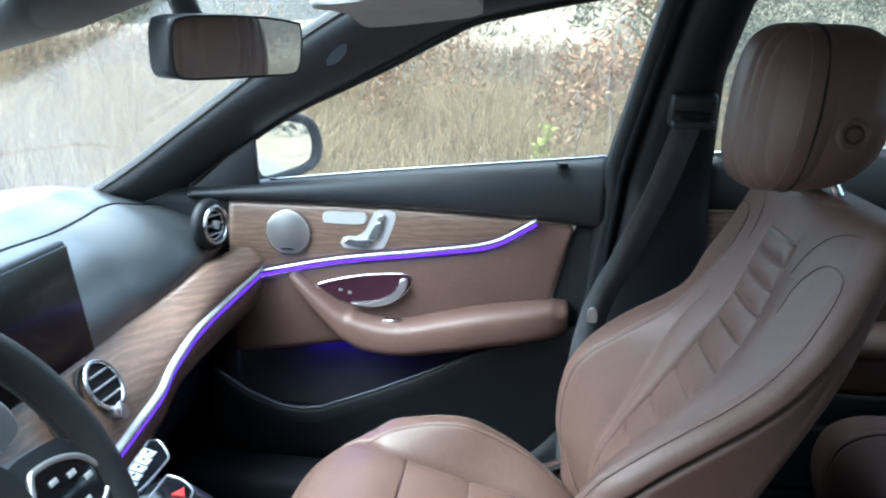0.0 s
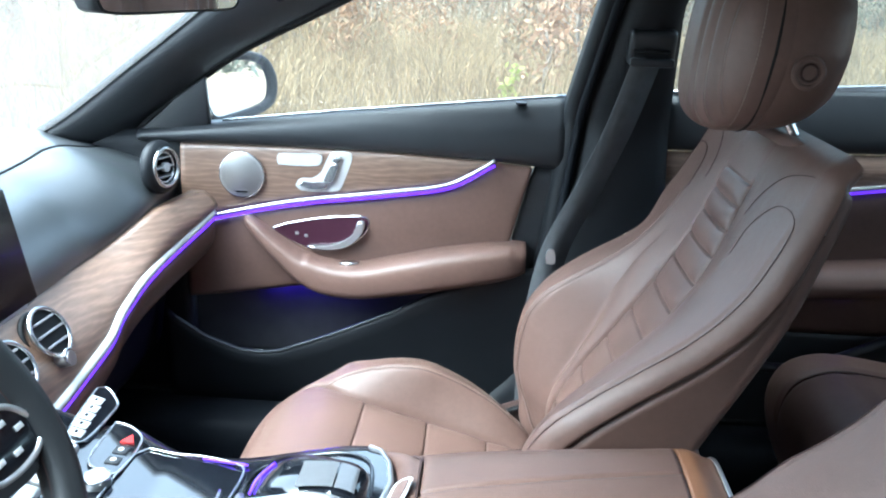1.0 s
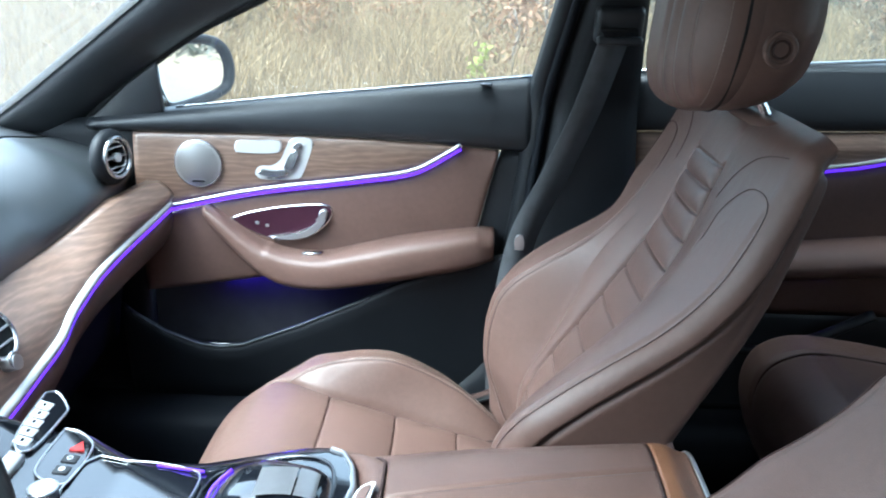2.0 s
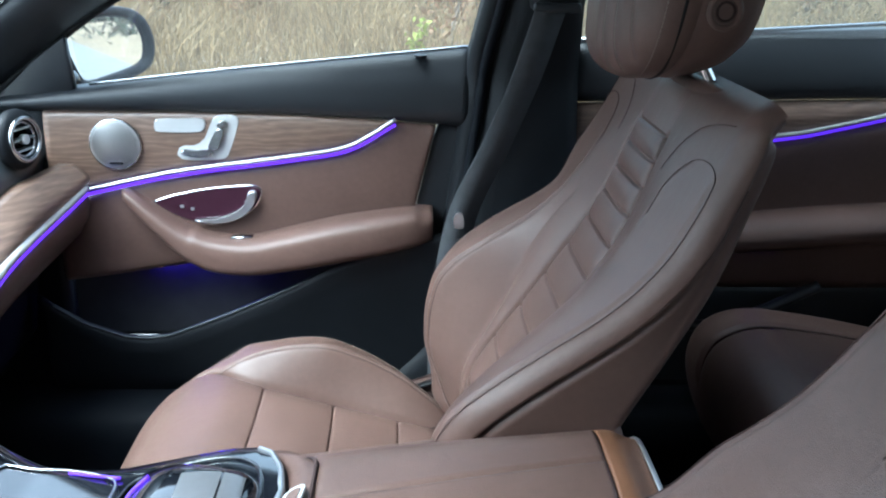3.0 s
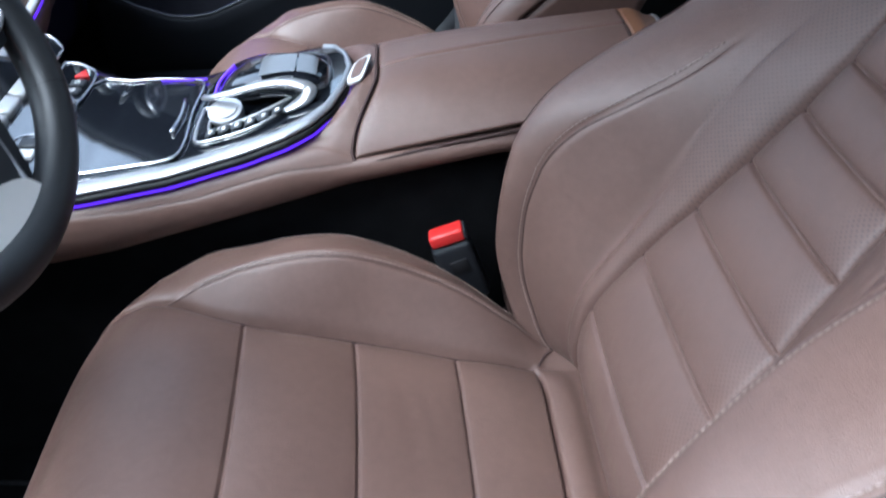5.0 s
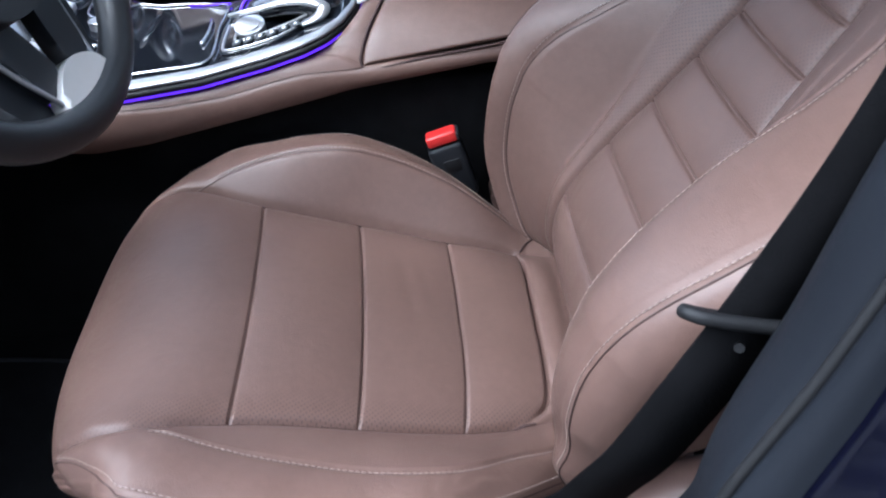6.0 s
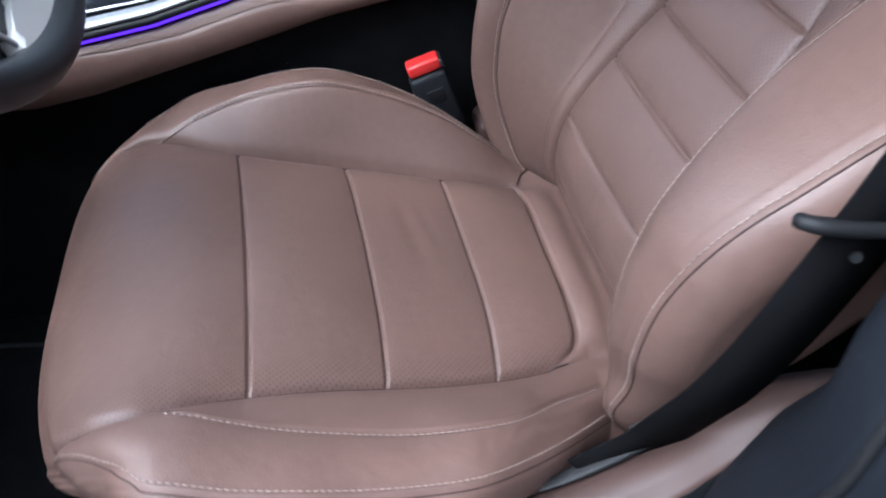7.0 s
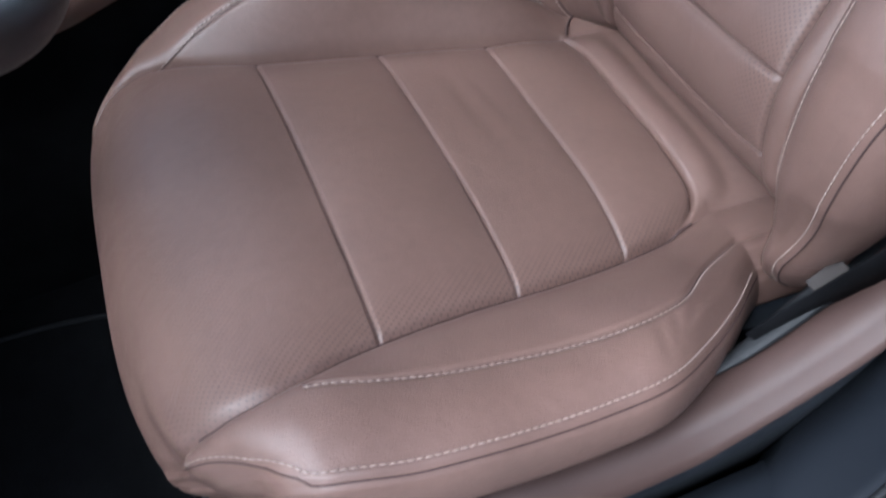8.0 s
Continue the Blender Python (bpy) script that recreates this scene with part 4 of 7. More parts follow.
def passenger_door():
    door = thing("front_door", (0.0, 0.80, 0.33), "closed passenger door with brown leather, ash wood and violet light strip", "car door", "passenger side doors")
    xs = np.linspace(-0.42, 0.335, 60)
    belt = np.interp(xs, [-0.42, -0.269, -0.053, 0.325, 0.34], [0.897, 0.916, 0.943, 0.985, 0.986])
    low = np.interp(xs, [-0.42, -0.143, 0.036, 0.218, 0.34], [0.878, 0.880, 0.878, 0.871, 0.861])
    part("upper_lining", band(xs, low, belt, lambda x, z: door_y(x, z) - 0.006 + 0.10 * np.clip((z - 0.93), 0, 1), BLACK, 0.05, 0.006, edge=0.007), door, "black soft upper door lining")
    xw = np.linspace(-0.345, 0.214, 60)
    part("wood_trim", band(xw, strip_z(xw) + 0.002, np.interp(xw, xs, low) - 0.002, lambda x, z: door_y(x, z) + 0.001, WOOD, 0.012, 0.004, edge=0.002), door, "open-pored ash wood trim")
    ambient_strip(door, [(x, float(door_y(x, 0.8)) - 0.004, float(strip_z(x))) for x in np.linspace(-0.291, 0.217, 24)])
    # leather panel below the strip
    xb = np.linspace(-0.34, 0.282, 70)
    top_b = np.where(xb < 0.217, strip_z(np.minimum(xb, 0.217)) - 0.010, np.interp(xb, xs, low) - 0.003)
    low_b = np.interp(xb, [-0.34, -0.259, -0.135, 0.0, 0.245, 0.282], [0.585, 0.597, 0.618, 0.64, 0.700, 0.855])
    part("leather_panel", band(xb, low_b, top_b, lambda x, z: door_y(x, z), LEATHER, 0.015, 0.004, edge=0.003), door, "smooth brown leather door panel")
    xr = np.linspace(0.247, 0.335, 14)
    part("rear_edge_trim", band(xr, np.interp(xr, [0.247, 0.27, 0.335], [0.68, 0.50, 0.42]), np.interp(xr, [0.247, 0.285, 0.335], [0.700, 0.862, 0.866]), lambda x, z: door_y(x, z) + 0.008, BLACK, 0.03), door)
    # swept armrest that ends in the grab handle
    rows = curve([(-0.226, 0.744, 0, 0.010, 0.030), (-0.205, 0.728, 0, 0.017, 0.040), (-0.170, 0.698, 0, 0.023, 0.050), (-0.130, 0.667, 0, 0.029, 0.058), (-0.085, 0.648, 0, 0.031, 0.066), (-0.02, 0.644, 0, 0.031, 0.074),
                  (0.05, 0.657, 0, 0.034, 0.078), (0.12, 0.672, 0, 0.036, 0.080), (0.20, 0.687, 0, 0.034, 0.078), (0.255, 0.697, 0, 0.030, 0.070), (0.280, 0.701, 0, 0.024, 0.058)], 80)
    th = np.linspace(0, 2 * np.pi, 40, endpoint=False)
    P = []
    for x, z, _, hh, out in rows:
        e = 2 / 3.4
        zz = np.sign(np.sin(th)) * np.abs(np.sin(th)) ** e * hh
        yy = np.sign(np.cos(th)) * np.abs(np.cos(th)) ** e * out
        seamy = 0.0012 * np.exp(-(((th - 2.35) / 0.06) ** 2))
        P.append(np.column_stack([np.full(40, x), 0.752 + np.clip(yy, -1, 0.01) + seamy, z + zz + 0.10 * np.abs(np.clip(yy, -1, 0)) * (hh > 0.03) * (np.sin(th) > 0)]))
    arm = part("armrest", sheet(P, LEATHER, close_v=True, caps=True), door, "padded brown leather armrest")
    line = [(x, 0.752 - out * 0.90, z + hh * 0.42) for x, z, _, hh, out in rows[8:-4]]
    part("stitching", stitches(line, 0.0036, 0.0016, THREAD), arm, "pale contrast stitching")
    line = [(x, 0.752 - out * 0.965, z + hh * 0.18) for x, z, _, hh, out in rows[8:-4]]
    part("stitching", stitches(line, 0.0036, 0.0016, THREAD), arm, "pale contrast stitching")
    part("window_switch", slab([(-0.052, -0.006), (-0.020, -0.006), (-0.016, 0.006), (-0.048, 0.006)], lambda a, b, h: Vector((a, 0.712 + b, 0.674 + h)), 0.008, CHROME, 0.002), arm, "small chrome window switch")
    # map pocket under the armrest
    xp = np.linspace(-0.375, 0.30, 70)
    lip = np.interp(xp, [-0.375, -0.353, -0.30, -0.238, -0.20, -0.163, -0.065, 0.05, 0.10, 0.20, 0.30], [0.575, 0.556, 0.523, 0.501, 0.498, 0.503, 0.542, 0.594, 0.622, 0.665, 0.69])
    roof_p = np.interp(xp, [-0.375, -0.259, -0.135, 0.0, 0.30], [0.580, 0.600, 0.622, 0.66, 0.72])
    part("pocket_back", band(xp, np.full(70, 0.46), roof_p, lambda x, z: 0.800 + 0 * z, material("pocket_felt", (0.022, 0.022, 0.024), 0.9, vary=0.2, scale=30), 0.01, 0, edge=0.0), door)
    P = []
    for x, zl in zip(xp, lip):
        P.append([(x, 0.790, 0.355), (x, 0.765, 0.352), (x, 0.735, 0.37), (x, 0.722, 0.42), (x, 0.706, zl - 0.035), (x, 0.700, zl - 0.010), (x, 0.703, zl), (x, 0.711, zl + 0.002), (x, 0.717, zl - 0.006), (x, 0.73, zl - 0.06), (x, 0.79, zl - 0.07)])
    part("pocket_wall", sheet(P, LOWER, close_v=True, caps=True), door, "black moulded door pocket")
    part("pocket_edge", tube([(x, 0.702, z + 0.001) for x, z in zip(xp[2:46], lip[2:46])], 0.0022, BLACK, n=80, sides=8), door)
    part("pocket_lamp", tube([(x, 0.785, float(np.interp(x, xb, low_b)) - 0.003) for x in np.linspace(-0.20, -0.03, 12)], 0.004, VIOLET_LAMP, n=24, sides=6), door, "violet pocket light")
    lower = [[(x, 0.79, 0.30), (x, 0.745, 0.30), (x, 0.735, 0.33), (x, 0.742, 0.385), (x, 0.79, 0.40)] for x in np.linspace(-0.60, 0.335, 24)]
    part("kick_panel", sheet(lower, LOWER, close_v=True, caps=True), door)
    xf = np.linspace(-0.60, -0.34, 16)
    part("front_lining", band(xf, np.full(16, 0.38), np.full(16, 0.895), lambda x, z: 0.752 + 0 * z, LOWER, 0.03), door)
    # inner handle: lens-shaped bowl, chrome rim, pull lever
    rim = outline([(-0.180, 0.729), (-0.150, 0.739), (-0.095, 0.751), (-0.040, 0.757), (-0.012, 0.757), (-0.004, 0.748), (-0.014, 0.726), (-0.040, 0.705), (-0.070, 0.695), (-0.098, 0.693), (-0.135, 0.703), (-0.162, 0.716)], 60)
    handle = part("door_handle", tube([(p[0], float(door_y(p[0], p[1])) - 0.002, p[1]) for p in rim], 0.0032, CHROME, n=0, sides=8, closed=True, up=(0, 1, 0)), door, "chrome-rimmed inner door handle")
    # the violet reflection in the dark bowl is put into its colour
    part("bowl", slab([(p[0], p[1]) for p in rim], lambda a, b, h: Vector((a, float(door_y(a, b)) + 0.001 - h, b)), 0.006, material("violet_lit_bowl", (0.035, 0.013, 0.022), 0.18, coat=0.5), 0.0), handle)
    lever = outline([(-0.115, 0.7005), (-0.075, 0.704), (-0.045, 0.716), (-0.028, 0.733), (-0.024, 0.750), (-0.012, 0.752), (-0.012, 0.738), (-0.026, 0.717), (-0.048, 0.703), (-0.080, 0.697)], 50)
    part("lever", slab([(p[0], p[1]) for p in lever], on_door(0.006), 0.010, SILVER, 0.003), handle, "curved chrome pull lever")
    for x, z in ((-0.135, 0.722), (-0.118, 0.718)):
        part("lock_button", slab([(x - 0.003, z - 0.002), (x + 0.003, z - 0.002), (x + 0.003, z + 0.003), (x - 0.003, z + 0.003)], on_door(0.005), 0.0012, SILVER, 0.0004), handle)
    # round loudspeaker cover
    sx, sz = -0.233, 0.826
    sy = float(door_y(sx, sz))
    spk = part("speaker", sheet([[(sx + rr * math.cos(t), sy - 0.008 - 0.005 * (1 - (rr / 0.04) ** 2), sz + rr * math.sin(t)) for t in np.linspace(0, 2 * math.pi, 48, endpoint=False)] for rr in (0.0005, 0.010, 0.020, 0.030, 0.036, 0.040)], material("brushed_speaker_metal", (0.62, 0.61, 0.60), 0.33, metal=0.85, vary=0.06, scale=30), close_v=True), door, "perforated round aluminium speaker cover")
    part("speaker_ring", ring((sx, sy - 0.006, sz), (0, -1, 0), 0.0398, 0.0022, CHROME), spk)
    holes, faces = [], []
    for i in range(-16, 17):
        for j in range(-18, 19):
            hx, hz = (i + 0.5 * (j % 2)) * 0.0023, j * 0.0020
            if math.hypot(hx, hz) < 0.0355 and not (abs(hz + 0.030) < 0.004 and abs(hx) < 0.012):
                k = len(holes)
                holes += [(sx + hx + 0.00062 * math.cos(q), sy - 0.0084 - 0.005 * (1 - (hx * hx + hz * hz) / 0.0016), sz + hz + 0.00062 * math.sin(q)) for q in np.linspace(0, 2 * math.pi, 6, endpoint=False)]
                faces.append(tuple(range(k, k + 6)))
    tagged(part("speaker_holes", data_from(holes, faces, RUBBER, False), spk), kind="stuff")
    part("name_bar", box((0.022, 0.001, 0.0035), (sx, sy - 0.0108, sz - 0.030), bevel=0.0003, mat=GREY), spk)
    # memory keys and seat-shaped switches on silver plates
    part("memory_switch", slab(outline([(-0.168, 0.848), (-0.130, 0.847), (-0.093, 0.850), (-0.088, 0.860), (-0.091, 0.869), (-0.130, 0.869), (-0.166, 0.867), (-0.170, 0.858)], 40), on_door(-0.001), 0.006, SILVER_PAINT, 0.002), door, "silver memory switch plate")
    ctl = part("seat_switch_plate", slab(outline([(-0.137, 0.811), (-0.128, 0.802), (-0.066, 0.803), (-0.056, 0.808), (-0.036, 0.862), (-0.037, 0.872), (-0.046, 0.876), (-0.068, 0.875), (-0.076, 0.869), (-0.093, 0.834), (-0.104, 0.826), (-0.130, 0.824)], 70), on_door(-0.001), 0.004, SILVER_PAINT, 0.0015), door, "silver plate with seat-shaped switches")
    part("cushion_switch", slab(outline([(-0.130, 0.812), (-0.108, 0.807), (-0.084, 0.808), (-0.077, 0.814), (-0.084, 0.820), (-0.106, 0.819), (-0.126, 0.820)], 40), on_door(0.002), 0.009, CHROME, 0.003), ctl, "bright cushion switch")
    part("backrest_switch", slab(outline([(-0.086, 0.823), (-0.072, 0.820), (-0.062, 0.842), (-0.059, 0.853), (-0.068, 0.855), (-0.077, 0.842)], 40), on_door(0.002), 0.009, CHROME, 0.003), ctl, "bright backrest switch")
    part("headrest_switch", slab(outline([(-0.070, 0.858), (-0.058, 0.857), (-0.054, 0.866), (-0.064, 0.868)], 24), on_door(0.002), 0.008, CHROME, 0.002), ctl, "bright headrest switch")
    # lock pin on the sill
    part("lock_pin", tube([(0.256, 0.752, 0.955), (0.256, 0.752, 1.006)], 0.0042, BLACK, n=6, sides=12), door, "black lock pin")
    part("pin_collar", disc((0.256, 0.752, 0.972), (0, 0, 1), 0.010, 0.004, BLACK, 0.001), door)
    return door


passenger_door()


def rear_door():
    door = thing("rear_door", (0.9, 0.80, 0.33), "closed rear door with brown lining and violet light strip", "car door", "passenger side doors")
    xs = np.linspace(0.50, 1.45, 40)
    belt = np.interp(xs, [0.5, 0.8, 1.45], [0.998, 1.020, 1.045])
    low = np.interp(xs, [0.5, 1.45], [0.905, 0.93])
    part("upper_lining", band(xs, low, belt, lambda x, z: door_y(x, z) - 0.004, BLACK, 0.05, 0.006, edge=0.007), door, "black soft upper door lining")
    sz = np.interp(xs, [0.5, 0.80, 0.90, 1.0, 1.08, 1.2, 1.45], [0.835, 0.848, 0.862, 0.885, 0.905, 0.93, 0.93])
    part("wood_trim", band(xs[:24], sz[:24], low[:24] - 0.002, lambda x, z: door_y(x, z), WOOD, 0.012, 0.003, edge=0.002), door, "open-pored ash wood trim")
    ambient_strip(door, [(x, 0.742, z) for x, z in zip(xs[:24], sz[:24])], light=VIOLET_DIM)
    part("leather_panel", band(xs, np.full(40, 0.58), np.minimum(sz - 0.010, low - 0.002), lambda x, z: door_y(x, z) + 0.003, LEATHER, 0.015, 0.004, edge=0.003), door, "smooth brown leather door panel")
    rows = curve([(0.60, 0.69, 0, 0.030, 0.05), (0.75, 0.685, 0, 0.034, 0.07), (0.95, 0.70, 0, 0.036, 0.075), (1.2, 0.715, 0, 0.036, 0.06)], 30)
    th = np.linspace(0, 2 * np.pi, 24, endpoint=False)
    part("armrest", sheet([np.column_stack([np.full(24, r[0]), 0.752 + np.clip(np.cos(th) * r[4], -1, 0.01), r[1] + np.sin(th) * r[3]]) for r in rows], LEATHER, close_v=True, caps=True), door, "padded brown leather armrest")
    part("lower_lining", band(xs, np.full(40, 0.30), np.full(40, 0.585), lambda x, z: 0.755 + 0 * z, BLACK, 0.03), door)
    part("pocket_lip", tube([(0.60, 0.705, 0.575), (0.72, 0.70, 0.53), (0.82, 0.70, 0.545), (0.95, 0.71, 0.60)], 0.010, BLACK, n=30), door)
    part("pocket_lamp", tube([(x, 0.745, 0.655) for x in np.linspace(0.70, 0.88, 6)], 0.003, VIOLET, n=16, sides=6), door, "violet pocket light")
    part("lock_pin", tube([(0.93, 0.757, 1.01), (0.93, 0.757, 1.045)], 0.0042, BLACK, n=6, sides=12), door)
    return door


rear_door()

# ---- dashboard ----
STRIP = [(-0.285, 0.716, 0.757), (-0.300, 0.676, 0.741), (-0.314, 0.630, 0.727), (-0.326, 0.560, 0.713), (-0.331, 0.498, 0.702), (-0.331, 0.440, 0.690), (-0.331, 0.404, 0.680), (-0.331, 0.366, 0.661),
         (-0.331, 0.290, 0.648), (-0.331, 0.212, 0.637), (-0.331, 0.12, 0.630), (-0.331, 0.0, 0.628)]


def dashboard():
    dash = thing("dashboard", (-0.45, 0.0, 0.40), "black dashboard with ash wood trim, round vents and violet light strip", "dashboard")
    strip = curve(STRIP, 70)
    full = np.vstack([strip, strip[::-1][1:] * np.array([1, -1, 1])])
    # wood trim rises from the strip and leans forward
    top_z = np.interp(full[:, 1], [-0.72, 0.0, 0.22, 0.54, 0.66, 0.72], [0.80, 0.79, 0.785, 0.782, 0.792, 0.80])
    v = np.linspace(0, 1, 24)
    P = []
    for (x, y, z), zt in zip(full, top_z):
        back = 1 - float(soften((abs(y) - 0.46) / 0.16))
        zt -= 0.035 * back
        lean = 0.30 * (zt - z) + 0.045 * back
        prof = [(x + 0.004 - lean * q + 0.014 * math.sin(math.pi * q ** 0.8), y, z + 0.005 + (zt - z - 0.005) * q) for q in v]
        P.append(prof + [(x - lean - 0.02, y, zt), (x - 0.03, y, z)])
    part("wood_trim", sheet(P, WOOD, close_v=True, caps=True), dash, "open-pored ash wood trim")
    part("chrome_strip", tube(strip + np.array([0.006, -0.002, 0.004]), 0.0074, SILVER_PAINT, n=90, sides=10), dash, "satin silver trim strip")
    part("light_strip", tube(strip + np.array([0.007, -0.001, -0.0060]), 0.0036, VIOLET, n=90, sides=8), dash, "glowing violet ambient light")
    # leather roll below the strip
    P = []
    for x, y, z in strip:
        P.append([(x + 0.006, y, z - 0.009), (x + 0.010, y, z - 0.022), (x + 0.006, y, z - 0.045), (x - 0.012, y, z - 0.075), (x - 0.045, y, z - 0.105), (x - 0.09, y, z - 0.115), (x - 0.09, y, z - 0.02)])
    part("lower_roll", sheet(P, LEATHER, close_v=True, caps=True), dash, "brown leather lower dashboard roll")
    # upper body: soft black face and pad
    P = []
    ys = np.linspace(-0.76, 0.76, 80)
    for y in ys:
        k = soften((abs(y) - 0.45) / 0.30)
        zt = float(np.interp(abs(y), [0, 0.22, 0.54, 0.66, 0.76], [0.79, 0.785, 0.782, 0.792, 0.80]))
        back = 1 - float(soften((abs(y) - 0.46) / 0.16))
        prof = [(-0.36, zt - 0.02), (-0.352, zt + 0.004), (-0.353, zt + 0.016), (-0.363, zt + 0.036), (-0.388, zt + 0.064), (-0.422, zt + 0.088), (-0.462, zt + 0.104), (-0.494, zt + 0.110), (-0.500, zt + 0.109), (-0.506, zt + 0.113), (-0.54, zt + 0.121),
                (-0.60, zt + 0.135), (-0.75, zt + 0.11), (-0.95, zt + 0.06), (-0.95, zt - 0.10), (-0.50, zt - 0.10)]
        prof = [(p[0], p[1]) for p in curve([(a, b, 0) for a, b in prof[:14]], 70)] + prof[14:]
        lift = float(np.interp(abs(y), [0, 0.35, 0.57, 0.70, 0.76], [0.012, 0.012, 0.004, -0.035, -0.05]))
        P.append([(x - 0.042 * back, y, z - 0.035 * back + lift * soften((z - zt) / 0.11)) for x, z in prof])
    P = np.array(P)
    k = int(np.argmin(np.abs(P[40, :70, 0] + 0.500 + 0.042)))
    part("dash_face", sheet(P[:, :k + 1], DASH_FACE), dash, "soft black dashboard face")
    part("dash_pad", sheet(P[:, k:], DASH), dash, "grained black dashboard top pad")
    part("pad_joint", tube(P[:, k] + np.array([0.001, 0, 0.0005]), 0.0022, RUBBER, n=0, sides=8), dash, "dark joint under the pad")
    # outer vent at the passenger door
    round_vent(dash, Vector((-0.337, 0.652, 0.853)), Vector((0.95, -0.25, 0.08)), 0.032, True)
    for y in (0.252, 0.160, 0.0, -0.09):
        round_vent(dash, Vector((-0.354, y, 0.719 - 0.10 * (0.252 - y))), Vector((0.80, -0.05, 0.50)), 0.034, False)
    knob = part("vent_knob", disc((-0.342, 0.243, 0.682), (0.95, 0, 0.3), 0.010, 0.020, SILVER, 0.003), dash, "small silver knob")
    part("knob_grip", ring((-0.327, 0.243, 0.690), (0.95, 0, 0.3), 0.0095, 0.0022, CHROME), knob)
    # glove box and lower dash in the footwell
    P = [[(-0.39, y, 0.64), (-0.385, y, 0.60), (-0.40, y, 0.50), (-0.44, y, 0.44), (-0.60, y, 0.42), (-0.60, y, 0.66)] for y in np.linspace(0.14, 0.745, 12)]
    part("glove_box", sheet(P, LOWER, close_v=True, caps=True), dash, "black glove box")
    P = [[(-0.39, -y, 0.66), (-0.385, -y, 0.60), (-0.40, -y, 0.52), (-0.44, -y, 0.46), (-0.60, -y, 0.44), (-0.60, -y, 0.68)] for y in np.linspace(0.14, 0.745, 12)]
    part("knee_panel", sheet(P, LOWER, close_v=True, caps=True), dash)
    return dash


def round_vent(owner, c, ax, r, housing):
    ax = ax.normalized()
    vent = part("air_vent", ring(c, ax, r, 0.0034, CHROME, sides=14), owner, "round vent with silver ring")
    if housing:
        part("inner_ring", ring(c - ax * 0.004, ax, r * 0.80, 0.0022, CHROME), vent)
        part("vent_housing", ring(c - ax * 0.014, ax, r + 0.002, 0.012, LOWER, sides=16), vent, "black vent housing")
    part("throat", disc(c - ax * (0.030 if housing else 0.006), ax, r * (1.0 if housing else 0.97), 0.004, RUBBER, 0.0), vent)
    part("throat_wall", ring(c - ax * 0.016, ax, r - 0.001, 0.004, RUBBER), vent)
    up = (Vector((0, 0, 1)) - ax * ax.z).normalized()
    sidev = ax.cross(up).normalized()
    basis = Matrix((sidev, up, ax)).transposed()
    for k in (-0.5, 0.0, 0.5):
        half = math.sqrt(max(0.0, 0.80**2 - k * k)) * r
        part("vane", box((2 * half, 0.0030, 0.016 if housing else 0.005), c - ax * (0.010 if housing else -0.001) + up * (k * r), basis, bevel=0.001, mat=SILVER), vent)
    if housing:
        part("vane_tab", disc(c - ax * 0.006, ax, r * 0.24, 0.008, SILVER_PAINT, 0.003), vent, "silver vent tab")


dashboard()


def dash_screen():
    scr = thing("display_screen", (-0.37, -0.03, 0.78), "wide black dashboard display, switched off", "screen")
    q = Euler((0, radians(-12), 0)).to_matrix()
    part("screen_frame", box((0.018, 0.46, 0.150), (-0.366, -0.02, 0.852), q, bevel=0.006, mat=BLACK), scr)
    part("screen_glass", box((0.006, 0.448, 0.138), (-0.356, -0.02, 0.853), q, bevel=0.002, mat=SCREEN), scr)
    part("screen_lower_bar", box((0.012, 0.40, 0.006), (-0.345, -0.02, 0.785), bevel=0.002, mat=SILVER), scr)
    part("screen_foot", box((0.05, 0.20, 0.05), (-0.395, -0.02, 0.80), bevel=0.008, mat=BLACK), scr)


dash_screen()


# ---- centre console ----
def console_z(x):
    return np.interp(x, [-0.34, -0.25, -0.19, -0.143, -0.055, 0.03, 0.09, 0.12, 0.14], [0.662, 0.636, 0.631, 0.630, 0.640, 0.660, 0.675, 0.684, 0.690])


def console_half(x):
    return np.interp(x, [-0.34, -0.20, -0.143, -0.055, 0.02, 0.06, 0.085, 0.105, 0.118, 0.124], [0.158, 0.150, 0.143, 0.135, 0.130, 0.122, 0.108, 0.083, 0.045, 0.0])


def console_far(x):
    return np.interp(x, [-0.34, -0.21, -0.16, -0.116, -0.05, 0.023, 0.06, 0.085, 0.105, 0.118, 0.124], [0.165, 0.165, 0.132, 0.110, 0.103, 0.101, 0.098, 0.090, 0.070, 0.038, 0.0])


def lid_y(x, q):
    """Lateral place on the armrest lid, q from -1 at the driver's side over 0 on its ridge to 1; the ridge runs a little askew."""
    ridge = 0.003 - 0.022 + 0.14 * (x - 0.13)
    return ridge + (0.121 + ridge if q < 0 else 0.101 - ridge) * math.copysign(abs(q) ** 0.85, q)


def lid_z(x, q):
    """Height of the armrest lid over its width."""
    top = float(np.interp(x, [0.11, 0.125, 0.15, 0.20, 0.30, 0.45], [0.690, 0.695, 0.702, 0.709, 0.716, 0.722]))
    low = 0.645 + (x - 0.125) * 0.17 if q < 0 else 0.645 + (x - 0.125) * 0.06
    fall = float(np.clip((abs(q) - 0.05) / 0.95, 0, 1))
    return top - (top - low) * (0.62 * fall**1.9 + 0.38 * fall**3.0)


def lid_front(q):
    """The lid's front edge leans back towards the ridge."""
    return 0.1245 + 0.027 * float(soften((1 - abs(q)) / 0.75))


